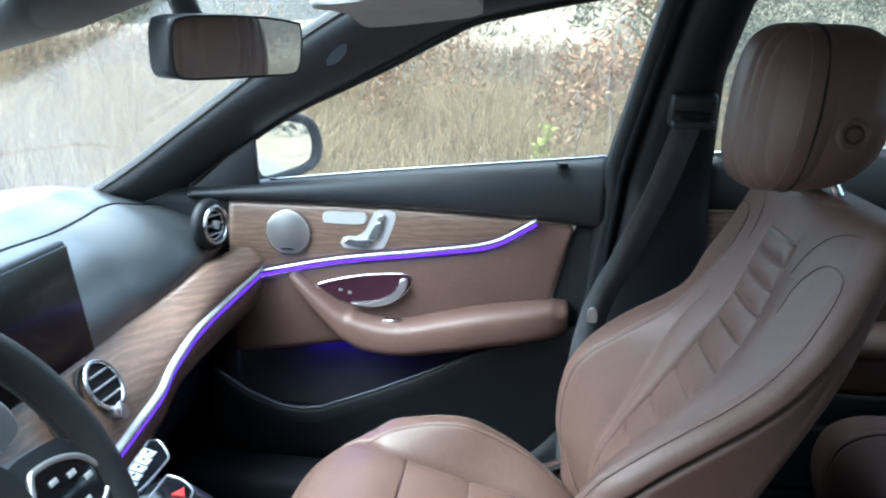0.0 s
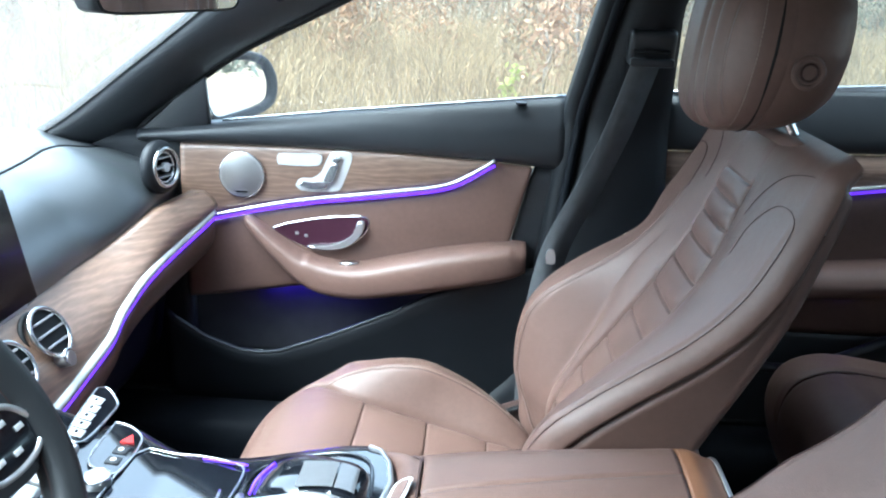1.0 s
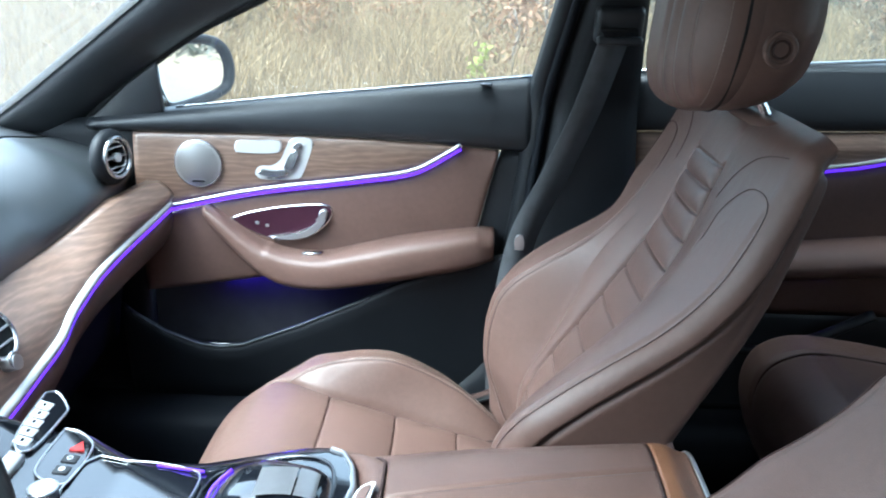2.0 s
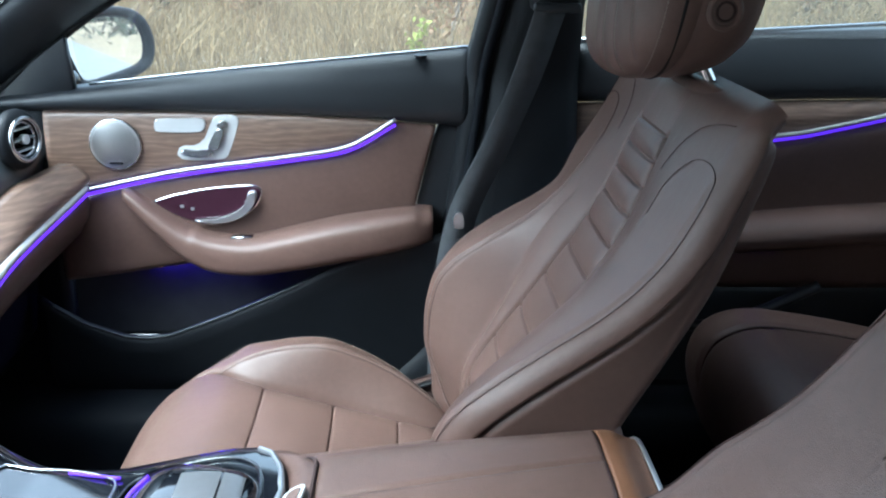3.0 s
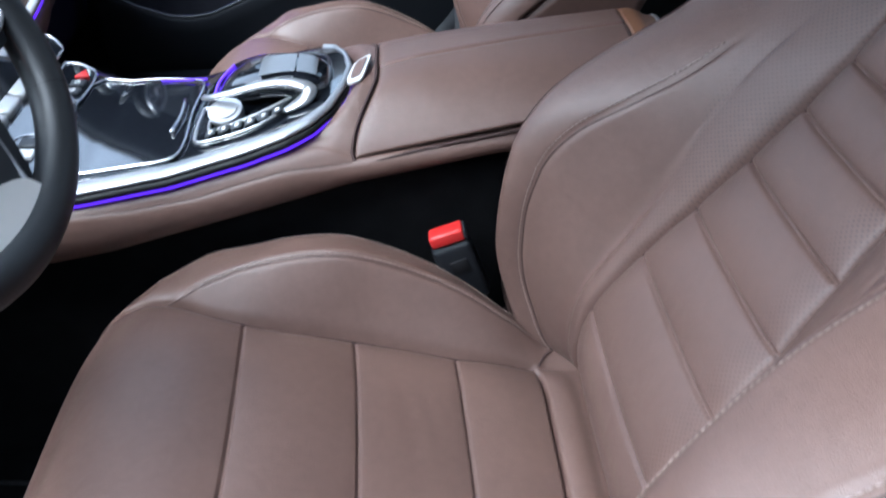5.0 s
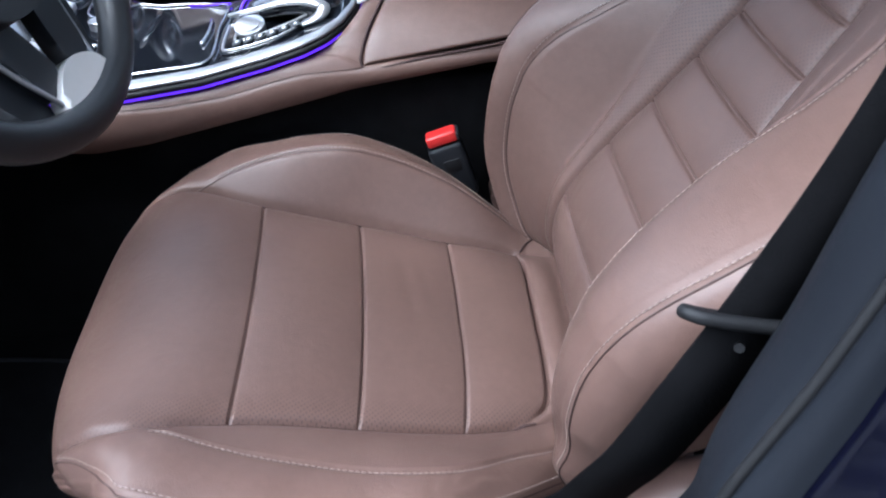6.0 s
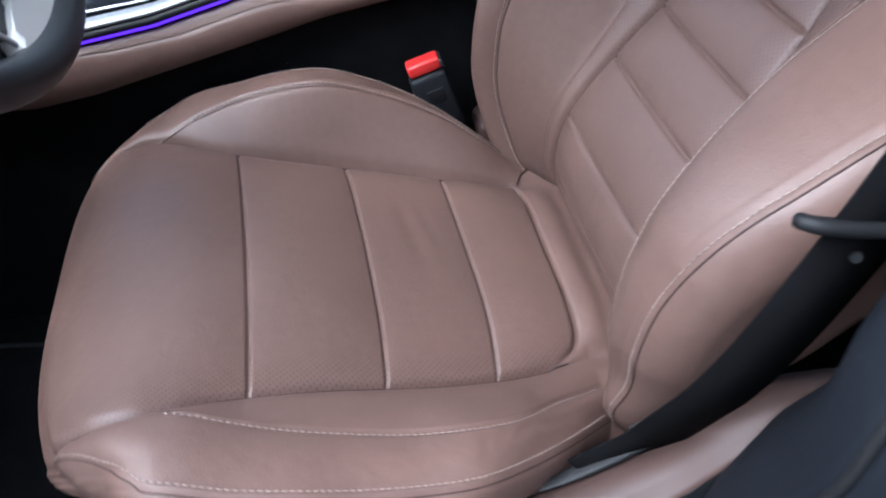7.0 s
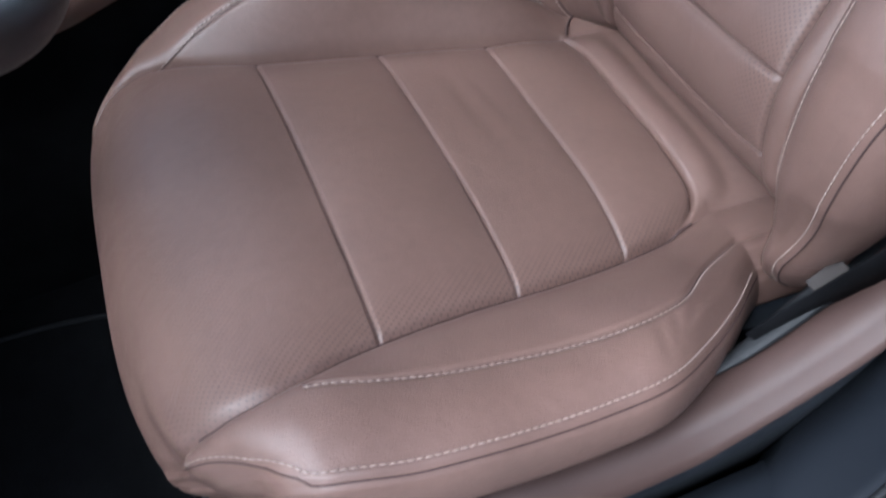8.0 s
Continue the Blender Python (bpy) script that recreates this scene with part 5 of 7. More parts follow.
def patch(xs, y_low, y_high, z, mat, cols=24):
    """A smooth skin over a stretch of x between two lines."""
    return sheet([[(x, y, z(x)) for y in np.linspace(y_low(x), y_high(x), cols)] for x in xs], mat)


def console():
    con = thing("centre_console", (0.05, 0.0, 0.28), "centre console with black lacquer top and brown leather sides", "console")
    # lacquered top
    xs = np.concatenate([np.linspace(-0.34, 0.06, 40), np.linspace(0.065, 0.124, 26)])
    v = np.linspace(-1, 1, 40)
    P = np.array([[(x, 0.003 + q * (console_half(x) if q < 0 else console_far(x)), console_z(x) + 0.0036 * (1 - q**16)) for q in v] for x in xs])
    part("lacquer_top", sheet(P, PIANO), con, "glossy black lacquer console top")
    # silver frame round it, and the violet light below
    edge = [(x, 0.003 - float(console_half(x)), float(console_z(x))) for x in xs] + [(x, 0.003 + float(console_far(x)), float(console_z(x))) for x in xs[::-1][1:]]
    e = np.array(edge)
    frame_p = []
    for p in e[:len(xs) + 14]:
        d = p - np.array([min(p[0], -0.02), 0.003, p[2]])
        d /= np.linalg.norm(d) + 1e-9
        # thin satin border: inner edge on the lacquer, outer edge rolls down
        b = float(np.interp(p[0], [-0.34, 0.02, 0.075, 0.124], [0.021, 0.020, 0.013, 0.005])) if p[1] < 0.02 else 0.004
        prof = [p - d * b + np.array([0, 0, 0.0032]), p - d * (b - 0.0008) + np.array([0, 0, 0.0046]), p - d * (b * 0.5) + np.array([0, 0, 0.0050]), p - d * 0.0004 + np.array([0, 0, 0.0042]), p + d * 0.0008 + np.array([0, 0, 0.003]), p + d * 0.001 + np.array([0, 0, 0.0005]), p - d * 0.006 + np.array([0, 0, -0.001])]
        frame_p.append(prof)
    part("silver_border", sheet(frame_p, BORDER, close_v=True, caps=True), con, "satin silver console border")
    part("light_strip", tube(e + np.array([0, 0, -0.0108]), 0.0019, VIOLET, n=160, sides=8), con, "glowing violet ambient light")
    part("shadow_gap", tube(e + np.array([0, 0, -0.0050]), 0.0042, RUBBER, n=160, sides=6), con)
    # leather: a shoulder between the lacquer and the flank, which rises at the back to the armrest
    sh_x = [-0.34, -0.182, -0.10, -0.03, 0.03, 0.06, 0.122, 0.28, 0.41, 0.455]
    sh_z = [0.640, 0.612, 0.612, 0.620, 0.635, 0.641, 0.643, 0.664, 0.686, 0.690]
    sh_y = [0.164, 0.152, 0.145, 0.140, 0.136, 0.134, 0.128, 0.126, 0.122, 0.118]
    for s in (-1, 1):
        if s > 0:
            sh_y = [0.168, 0.145, 0.110, 0.106, 0.104, 0.102, 0.126, 0.126, 0.122, 0.118]
        inner = np.array([(x, 0.003 + s * (float(console_half(x) if s < 0 else console_far(x)) - 0.004), float(console_z(x)) - 0.0165) for x in np.concatenate([np.linspace(-0.34, 0.04, 40), np.linspace(0.045, 0.124, 60)])])
        rim = [(x, 0.003 + s * float(np.interp(x, sh_x, sh_y)), float(np.interp(x, sh_x, sh_z))) for x in np.linspace(-0.34, 0.05, 40)]
        rim += [(0.05 + 0.0735 * t, 0.003 + s * float(np.interp(0.05 + 0.0735 * t, sh_x, sh_y)), float(np.interp(0.05 + 0.0735 * t, sh_x, sh_z))) for t in np.linspace(0.05, 1, 18)]
        rim += [(lid_front(q) - 0.0015, lid_y(lid_front(q), s * max(q, 1e-6)), lid_z(lid_front(q), s * max(q, 1e-6)) - 0.001) for q in np.linspace(0.98, 0.0, 42)]
        rim = np.array(rim)
        P = []
        for p, q in zip(inner, rim):
            row = []
            for t in np.linspace(0, 1, 12):
                r = p + (q - p) * t
                r[2] += 0.010 * math.sin(math.pi * t) * min(1.0, abs(q[1] - p[1]) / 0.03 + max(0.0, (p[0] - 0.05) * 10))
                row.append(r)
            P.append(row)
        part("console_shoulder", sheet(P, LEATHER), con, "brown leather console shoulder")
        P = []
        for x in np.linspace(-0.34, 0.455, 70):
            top = float(np.interp(x, sh_x, sh_z))
            low = float(np.interp(x, [-0.34, -0.25, -0.182, -0.12, -0.008, 0.109, 0.266, 0.455], [0.578, 0.564, 0.558, 0.565, 0.589, 0.615, 0.641, 0.655]))
            yy = 0.003 + s * float(np.interp(x, sh_x, sh_y))
            P.append([(x, yy - s * 0.030, top - 0.004), (x, yy - s * 0.004, top), (x, yy, top - 0.0015), (x, yy + s * 0.003, top - 0.007), (x, yy + s * 0.004, (top + low) / 2), (x, yy + s * 0.001, low + 0.003), (x, yy - s * 0.006, low), (x, yy - s * 0.07, low)])
        part("console_flank", sheet(P, LEATHER, close_v=True, caps=True), con, "brown leather console flank")
    part("carpet_side", box((0.95, 0.21, 0.40), (0.0, 0.003, 0.42), bevel=0.01, mat=CARPET), con, "black carpeted console base")
    # storage cover frame
    def on_top(a, b, h):
        return Vector((a, b, float(console_z(a)) + 0.0038 + h))
    box_line = outline([(-0.176, 0.118), (-0.155, 0.113), (-0.10, 0.100), (-0.055, 0.078), (-0.048, 0.060), (-0.050, 0.0), (-0.047, -0.090), (-0.055, -0.106), (-0.10, -0.108), (-0.160, -0.105), (-0.183, -0.090), (-0.192, 0.0), (-0.188, 0.100)], 110)
    cover = part("storage_cover", patch(np.linspace(-0.186, -0.050, 20), lambda x: -0.106, lambda x: 0.116 - 0.30 * (x + 0.176) - 0.7 * max(0, x + 0.10) ** 1.3, lambda x: float(console_z(x)) + 0.0052, PIANO), con, "glossy black storage cover")
    part("cover_frame", tube([on_top(p[0], p[1], 0.003) for p in box_line], 0.0015, CHROME, n=0, sides=8, closed=True), cover, "thin chrome frame")
    part("cover_handle", tube([on_top(-0.064, 0.028, 0.004), on_top(-0.062, -0.010, 0.004), on_top(-0.065, -0.048, 0.004)], 0.0022, CHROME, n=12, sides=8), cover, "chrome grip line")
    part("cover_light", tube([on_top(-0.105, 0.098, 0.003), on_top(-0.075, 0.088, 0.003), on_top(-0.048, 0.078, 0.003)], 0.0016, VIOLET, n=12, sides=8), cover, "violet light line")
    # rows of switches in front
    keys = part("switch_panel", slab(outline([(-0.286, 0.228), (-0.276, 0.236), (-0.252, 0.210), (-0.249, 0.195), (-0.252, 0.115), (-0.262, 0.105), (-0.276, 0.130)], 60), on_top, 0.004, PIANO, 0.001), con, "row of silver climate switches")
    part("row_frame", tube([on_top(p[0], p[1], 0.004) for p in outline([(-0.286, 0.228), (-0.276, 0.236), (-0.252, 0.210), (-0.249, 0.195), (-0.252, 0.115), (-0.262, 0.105), (-0.276, 0.130)], 60)], 0.0016, CHROME, n=0, sides=8, closed=True), keys)
    for i in range(5):
        y = 0.125 + i * 0.019
        x = -0.266 - 0.0022 * i
        part("switch", slab([(x - 0.009, y - 0.008), (x + 0.008, y - 0.008), (x + 0.008, y + 0.008), (x - 0.009, y + 0.008)], on_top, 0.0055, SILVER_PAINT, 0.0015), keys)
        part("switch_mark", slab([(x - 0.002, y - 0.003), (x + 0.001, y - 0.003), (x + 0.001, y + 0.003), (x - 0.002, y + 0.003)], lambda a, b, h: on_top(a, b, h + 0.0055), 0.0005, GREY, 0.0), keys)
    line = outline([(-0.236, 0.166), (-0.214, 0.160), (-0.192, 0.136), (-0.190, 0.066), (-0.198, 0.058), (-0.226, 0.070), (-0.234, 0.090)], 60)
    haz = part("hazard_panel", slab([(p[0], p[1]) for p in line], on_top, 0.003, PIANO, 0.001), con, "black panel with red hazard switch")
    part("panel_frame", tube([on_top(p[0], p[1], 0.003) for p in line], 0.0017, CHROME, n=0, sides=8, closed=True), haz, "thin chrome frame")
    part("hazard_switch", slab([(-0.213, 0.122), (-0.196, 0.122), (-0.205, 0.141)], on_top, 0.006, RED, 0.001), haz, "red triangular hazard switch")
    for y in (0.106, 0.084):
        part("audio_switch", slab([(-0.213, y - 0.007), (-0.197, y - 0.007), (-0.197, y + 0.007), (-0.213, y + 0.007)], on_top, 0.005, BLACK, 0.001), haz)
        part("switch_mark", ring(on_top(-0.205, y, 0.0055), (0, 0, 1), 0.003, 0.0006, WHITE_MARK, n=16, sides=6), haz)
    vol = part("volume_knob", disc(on_top(-0.205, 0.040, 0.0), (0, 0, 1), 0.015, 0.011, SILVER, 0.003), con, "round silver volume knob")
    part("knob_ring", ring(on_top(-0.205, 0.040, 0.010), (0, 0, 1), 0.0145, 0.0016, CHROME), vol)
    # mirrored switch panels on the driver's half
    line = outline([(-0.236, -0.160), (-0.214, -0.156), (-0.192, -0.130), (-0.190, -0.030), (-0.198, -0.022), (-0.228, -0.030), (-0.236, -0.080)], 60)
    drv = part("drive_switch_panel", slab([(p[0], max(-0.139, p[1])) for p in line], on_top, 0.003, PIANO, 0.001), con)
    part("panel_frame", tube([on_top(p[0], max(-0.139, p[1]), 0.003) for p in line], 0.0017, CHROME, n=0, sides=8, closed=True), drv, "thin chrome frame")
    for i in range(4):
        y = -0.045 - i * 0.024
        part("drive_switch", slab([(-0.222, y - 0.009), (-0.201, y - 0.009), (-0.201, y + 0.009), (-0.222, y + 0.009)], on_top, 0.007, SILVER_PAINT if i % 2 else BLACK, 0.002), drv)
    for i in range(4):
        y = 0.08 - i * 0.045
        part("climate_switch", slab([(-0.268, y - 0.019), (-0.252, y - 0.019), (-0.252, y + 0.019), (-0.268, y + 0.019)], on_top, 0.009, SILVER_PAINT, 0.003), con, "silver climate switch")
    touch_controller(con, on_top)
    return con


def touch_controller(con, on_top):
    """Hand rest with a touch surface, curved silver arm, turning knob and a row of keys."""
    base = outline([(-0.040, 0.040), (-0.030, 0.068), (0.010, 0.080), (0.055, 0.078), (0.088, 0.056), (0.100, 0.022), (0.098, -0.028), (0.072, -0.056), (0.030, -0.090), (-0.020, -0.094), (-0.034, -0.086), (-0.040, -0.020)], 100)
    ctl = part("touch_controller", tube([on_top(p[0], p[1], 0.0015) for p in base], 0.0020, PIANO, n=0, sides=8, closed=True), con, "touch controller with silver knob and hand rest")
    near = outline([(-0.036, -0.010), (-0.034, -0.082), (-0.022, -0.092), (0.030, -0.088), (0.066, -0.058), (0.078, -0.030), (0.050, -0.050), (0.010, -0.066), (-0.020, -0.068), (-0.024, -0.015)], 90)
    part("key_base", slab([(p[0], p[1]) for p in near], on_top, 0.004, PIANO, 0.001), ctl)
    part("key_frame", tube([on_top(p[0], p[1], 0.0045) for p in near], 0.0017, SILVER, n=0, sides=8, closed=True), ctl, "satin silver key frame")
    for i in range(6):
        x = -0.017 + i * 0.0135
        y = -0.0795 + 0.0002 * i + 0.010 * max(0, (x - 0.02)) / 0.05 * 1.4
        part("key", slab([(x - 0.0055, y - 0.007), (x + 0.0050, y - 0.006), (x + 0.0050, y + 0.008), (x - 0.0055, y + 0.007)], lambda a, b, h: on_top(a, b, h + 0.005), 0.003, BLACK, 0.001), ctl)
        part("key_mark", slab([(x - 0.0022, y - 0.003), (x + 0.0020, y - 0.003), (x + 0.0020, y + 0.003), (x - 0.0022, y + 0.003)], lambda a, b, h: on_top(a, b, h + 0.008), 0.0004, WHITE_MARK, 0.0), ctl)
    knob = part("turning_knob", disc(on_top(-0.006, -0.042, 0.004), (-0.10, -0.30, 1), 0.0180, 0.008, SILVER, 0.0045), ctl, "round silver turning knob")
    part("knob_cap", disc(on_top(-0.0068, -0.0445, 0.0118), (-0.10, -0.30, 1), 0.0125, 0.0015, SILVER, 0.0007), knob)
    # hand rest
    P = []
    rows = curve([(-0.024, 0.662, 0.030, 0.024, 0.006), (-0.010, 0.678, 0.022, 0.034, 0.014), (0.015, 0.691, 0.010, 0.040, 0.018), (0.040, 0.698, 0.0, 0.040, 0.019), (0.065, 0.701, -0.008, 0.038, 0.020), (0.086, 0.698, -0.010, 0.036, 0.020), (0.100, 0.688, -0.008, 0.028, 0.016), (0.106, 0.678, -0.006, 0.016, 0.006)], 40)
    th = np.linspace(0, 2 * np.pi, 40, endpoint=False)
    for x, z, yc, hw, hh in rows:
        e = 2 / 2.8
        P.append(np.column_stack([np.full(40, x), yc + np.sign(np.cos(th)) * np.abs(np.cos(th)) ** e * hw, z - hh * 0.8 + np.sign(np.sin(th)) * np.abs(np.sin(th)) ** e * hh * 0.8]))
    part("hand_rest", sheet(P, PIANO, close_v=True, caps=True), ctl, "glossy black hand rest")
    grey_pad = material("grey_touch_surface", (0.10, 0.10, 0.105), 0.22, coat=0.4)
    for x0, x1 in ((0.030, 0.068), (0.070, 0.090)):
        part("touch_pad", patch(np.linspace(x0, x1, 12), lambda x: -0.032 - 0.10 * (x - 0.03), lambda x: 0.016 - 0.16 * (x - 0.03), lambda x: float(np.interp(x, rows[:, 0], rows[:, 1])) + 0.0008, grey_pad), ctl, "grey touch surface")
    arm = [(0.058, -0.070, 0.674), (0.078, -0.061, 0.681), (0.082, -0.050, 0.688), (0.062, -0.042, 0.692), (0.034, -0.039, 0.690), (0.008, -0.038, 0.684), (-0.016, -0.033, 0.677), (-0.030, -0.020, 0.670), (-0.033, -0.004, 0.664)]
    part("silver_arm", tube(arm, [0.003, 0.0075, 0.0085, 0.0075, 0.0062, 0.0056, 0.0050, 0.0042, 0.0036], SILVER, n=70, sides=14, flat=0.62), ctl, "curved satin silver arm")
    part("arm_light", tube([(-0.026, 0.004, 0.660), (-0.020, 0.016, 0.672), (-0.004, 0.030, 0.684)], 0.0015, VIOLET, n=12, sides=8), ctl, "violet light line")


console()


def armrest_box():
    lid = thing("armrest_box", (0.29, 0.0, 0.62), "brown leather centre armrest box with silver release button", "armrest")
    P = []
    for u in np.linspace(0, 1, 60):
        row = []
        for q in np.linspace(-1, 1, 120):
            x = lid_front(q) + 0.001 + (0.412 - lid_front(q)) * u
            y = lid_y(x, q)
            row.append((x, y, lid_z(x, q) + 0.001 + float(dip(y - lid_y(x, 0) + 0.021, 0.0016, 0.0034)) - 0.004 * math.exp(-u * 60)))
        low = row[0][2]
        x = row[0][0]
        P.append(row + [(x, 0.095, low - 0.010), (x, -0.10, low - 0.010), (x, -0.114, low - 0.006)])
    part("lid", sheet(P, LEATHER, close_v=True, caps=True), lid, "padded brown leather lid")
    # dark joint along the lid's lower edge and its front
    front = [(lid_front(q) - 0.0003, lid_y(lid_front(q), q), lid_z(lid_front(q), q) + 0.0002) for q in np.linspace(0.6, -0.97, 30)]
    part("joint", tube(front + [(0.130, -0.1235, 0.6405), (0.20, -0.1235, 0.653), (0.28, -0.1232, 0.666), (0.41, -0.1205, 0.689)], 0.0017, SEAM, n=140, sides=8), lid, "dark joint")
    # release button on the fixed front piece, just ahead of the joint
    def face(a, b, h):
        return Vector((0.1275 + a + 0.10 * (b + 0.046), b, lid_z(0.1275 + a, -min(1.0, max(0.0, (lid_y(0.13, -1e-6) - b) / 0.10))) + 0.0015 + 0.25 * a + h))
    rim = outline([(-0.002, -0.056), (0.009, -0.058), (0.0125, -0.053), (0.0165, -0.022), (0.013, -0.017), (0.001, -0.017), (-0.002, -0.021), (-0.006, -0.050)], 60)
    but = part("release_button", slab([(p[0], p[1]) for p in rim], face, 0.0035, SILVER_PAINT, 0.0012), lid, "silver release button")
    inner = outline([(-0.0005, -0.051), (0.0075, -0.0525), (0.009, -0.050), (0.0125, -0.0245), (0.0105, -0.0215), (0.0025, -0.0215), (0.001, -0.024), (-0.0022, -0.048)], 48)
    part("button_face", slab([(p[0], p[1]) for p in inner], lambda a, b, h: face(a, b, h + 0.0033), 0.0010, LEATHER, 0.0004), but)
    P = []
    for x in np.linspace(0.415, 0.455, 12):
        k = float(soften((x - 0.425) / 0.03))
        row = [(x, lid_y(x, q), lid_z(x, q) - 0.012 * k + 0.0005) for q in np.linspace(-0.99, 0.99, 60)]
        P.append(row + [(x, 0.09, 0.64), (x, -0.10, 0.64)])
    part("rear_end", sheet(P, LEATHER_TAN, close_v=True, caps=True), lid, "tan leather rear end")
    part("rear_trim", box((0.008, 0.200, 0.10), (0.459, -0.008, 0.634), bevel=0.003, mat=BLACK), lid, "black rear trim")
    part("rear_edge", tube([*[(0.457, lid_y(0.455, q), lid_z(0.455, q) - 0.0125) for q in np.linspace(-0.97, 0.8, 16)]], 0.0028, SILVER, n=20, sides=8), lid, "thin silver rear edge")


armrest_box()


def belt_buckle(x, y, z, turn):
    b = thing("belt_buckle", (x, y, 0.42), "black seat belt buckle with red release button", "buckle", "belt buckles")
    q = Euler((0, radians(turn), 0)).to_matrix()
    at = Vector((x, y, z))
    part("body", box((0.042, 0.024, 0.075), at + q @ Vector((0, 0, -0.045)), q, bevel=0.006, mat=LOWER), b)
    part("release_key", box((0.036, 0.020, 0.014), at + q @ Vector((0, 0, 0.001)), q, bevel=0.003, mat=RED), b, "red release button")
    part("recess", box((0.019, 0.0016, 0.016), at + q @ Vector((0.002, -0.0122, -0.034)), q, bevel=0.0005, mat=RUBBER), b)
    part("slot", box((0.003, 0.021, 0.010), at + q @ Vector((0.019, 0, 0.0)), q, bevel=0.001, mat=BLACK), b)
    part("stalk", box((0.026, 0.012, 0.12), at + q @ Vector((0, 0, -0.13)), q, bevel=0.003, mat=LOWER), b)


belt_buckle(0.213, -0.137, 0.558, -18)
belt_buckle(0.213, 0.143, 0.545, -18)


# ---- steering wheel ----
def steering_wheel():
    w = thing("steering_wheel", (-0.30, -0.34, 0.75), "black leather steering wheel with silver spokes", "steering wheel")
    C = Vector((-0.1575, -0.3566, 0.850))
    out_w, side_w, up_w = Vector((0.872, -0.076, 0.484)), Vector((0.066, 0.997, 0.037)), Vector((-0.485, 0.0, 0.874))
    q = Matrix((out_w, side_w, up_w)).transposed()

    def at(y, up, out=0.0):
        return C + out_w * out + side_w * y + up_w * up

    def plate(pts, n, out, thick, mat, bevel):
        return slab([(p[0], p[1]) for p in outline(pts, n)], lambda a, b, h: at(a, b, out + h), thick, mat, bevel, 4)

    RIM_LEATHER = material("black_rim_leather", (0.015, 0.0158, 0.0172), 0.40, spec=0.36, vary=0.12, scale=14, grain=0.16, grain_scale=1300, cells=True)
    rim = []
    for a in np.linspace(0, 2 * math.pi, 120, endpoint=False):
        y, u = 0.1725 * math.cos(a), 0.1725 * math.sin(a)
        u *= 1 - 0.15 * float(soften(-math.sin(a)))
        rim.append((y, u))
    part("rim", tube([at(y, u) for y, u in rim], 0.0158, RIM_LEATHER, n=140, sides=20, closed=True, up=tuple(out_w)), w, "thick black leather rim")
    # sewn joints of the rim's leather and its inner seam
    for a in (-0.62, 0.70, math.pi + 0.62, math.pi - 0.70):
        t = Vector(side_w * -math.sin(a) + up_w * math.cos(a))
        k = 1 - 0.15 * float(soften(-math.sin(a)))
        part("rim_seam", ring(at(0.1725 * math.cos(a), 0.1725 * math.sin(a) * k), t, 0.0156, 0.0005, RUBBER, n=28, sides=6), w)
    part("inner_seam", tube([at(y * 0.912, u * 0.912, 0.002) for y, u in rim], 0.0008, SEAM, n=0, sides=6, closed=True, up=tuple(out_w)), w, "sewn inner seam")
    hub = [(0.074 * math.copysign(abs(math.cos(a)) ** 0.7, math.cos(a)), 0.058 * math.copysign(abs(math.sin(a)) ** 0.7, math.sin(a)) + 0.002) for a in np.linspace(0, 2 * math.pi, 60, endpoint=False)]
    part("airbag_cover", slab(hub, lambda a, b, h: at(a, b, -0.024 + h), 0.045, RIM_LEATHER, 0.012, 4), w, "black airbag cover")
    part("emblem", ring(at(0, 0, 0.022), out_w, 0.021, 0.0022, CHROME), w, "plain chrome emblem ring")
    for s in (-1, 1):
        sp = part("spoke", plate([(s * 0.062, 0.030), (s * 0.110, 0.032), (s * 0.158, 0.020), (s * 0.168, -0.020), (s * 0.150, -0.044), (s * 0.110, -0.046), (s * 0.062, -0.036)], 50, -0.018, 0.020, BLACK, 0.006), w, "dark side spoke")
        pad = [(s * 0.088, 0.004), (s * 0.100, 0.019), (s * 0.146, 0.008), (s * 0.164, -0.020), (s * 0.146, -0.034), (s * 0.104, -0.034), (s * 0.090, -0.022)]
        part("key_pad", plate(pad, 60, 0.002, 0.004, PIANO, 0.001), sp)
        part("pad_frame", tube([at(p[0], p[1], 0.006) for p in outline(pad, 60)], 0.0026, SILVER, n=0, sides=10, closed=True), sp, "satin silver frame")
        for u, v in ((0.112, 0.004), (0.132, 0.0), (0.146, -0.010), (0.112, -0.022), (0.132, -0.024)):
            part("key_mark", box((0.0012, 0.009, 0.0045), at(s * u, v, 0.0068), q, bevel=0.0004, mat=SILVER_PAINT), sp, "grey switch mark")
        part("paddle", plate([(s * 0.098, 0.036), (s * 0.150, 0.046), (s * 0.146, 0.074), (s * 0.108, 0.066)], 30, -0.034, 0.006, SILVER, 0.002), w, "silver shift paddle")
        # the lower spoke is split: two arms run together above the trim at the rim
        arm = part("lower_spoke", plate([(s * 0.022, -0.052), (s * 0.066, -0.038), (s * 0.056, -0.076), (s * 0.040, -0.116), (s * 0.012, -0.108), (s * 0.014, -0.082)], 50, -0.016, 0.016, BLACK, 0.005), w, "dark arm of the split lower spoke")
        part("arm_edge", tube([at(s * 0.070, -0.046, -0.004), at(s * 0.058, -0.082, -0.003), at(s * 0.043, -0.118, 0.0), at(s * 0.036, -0.136, 0.001)], 0.0022, SILVER, n=20, sides=8), arm, "thin bright edge")
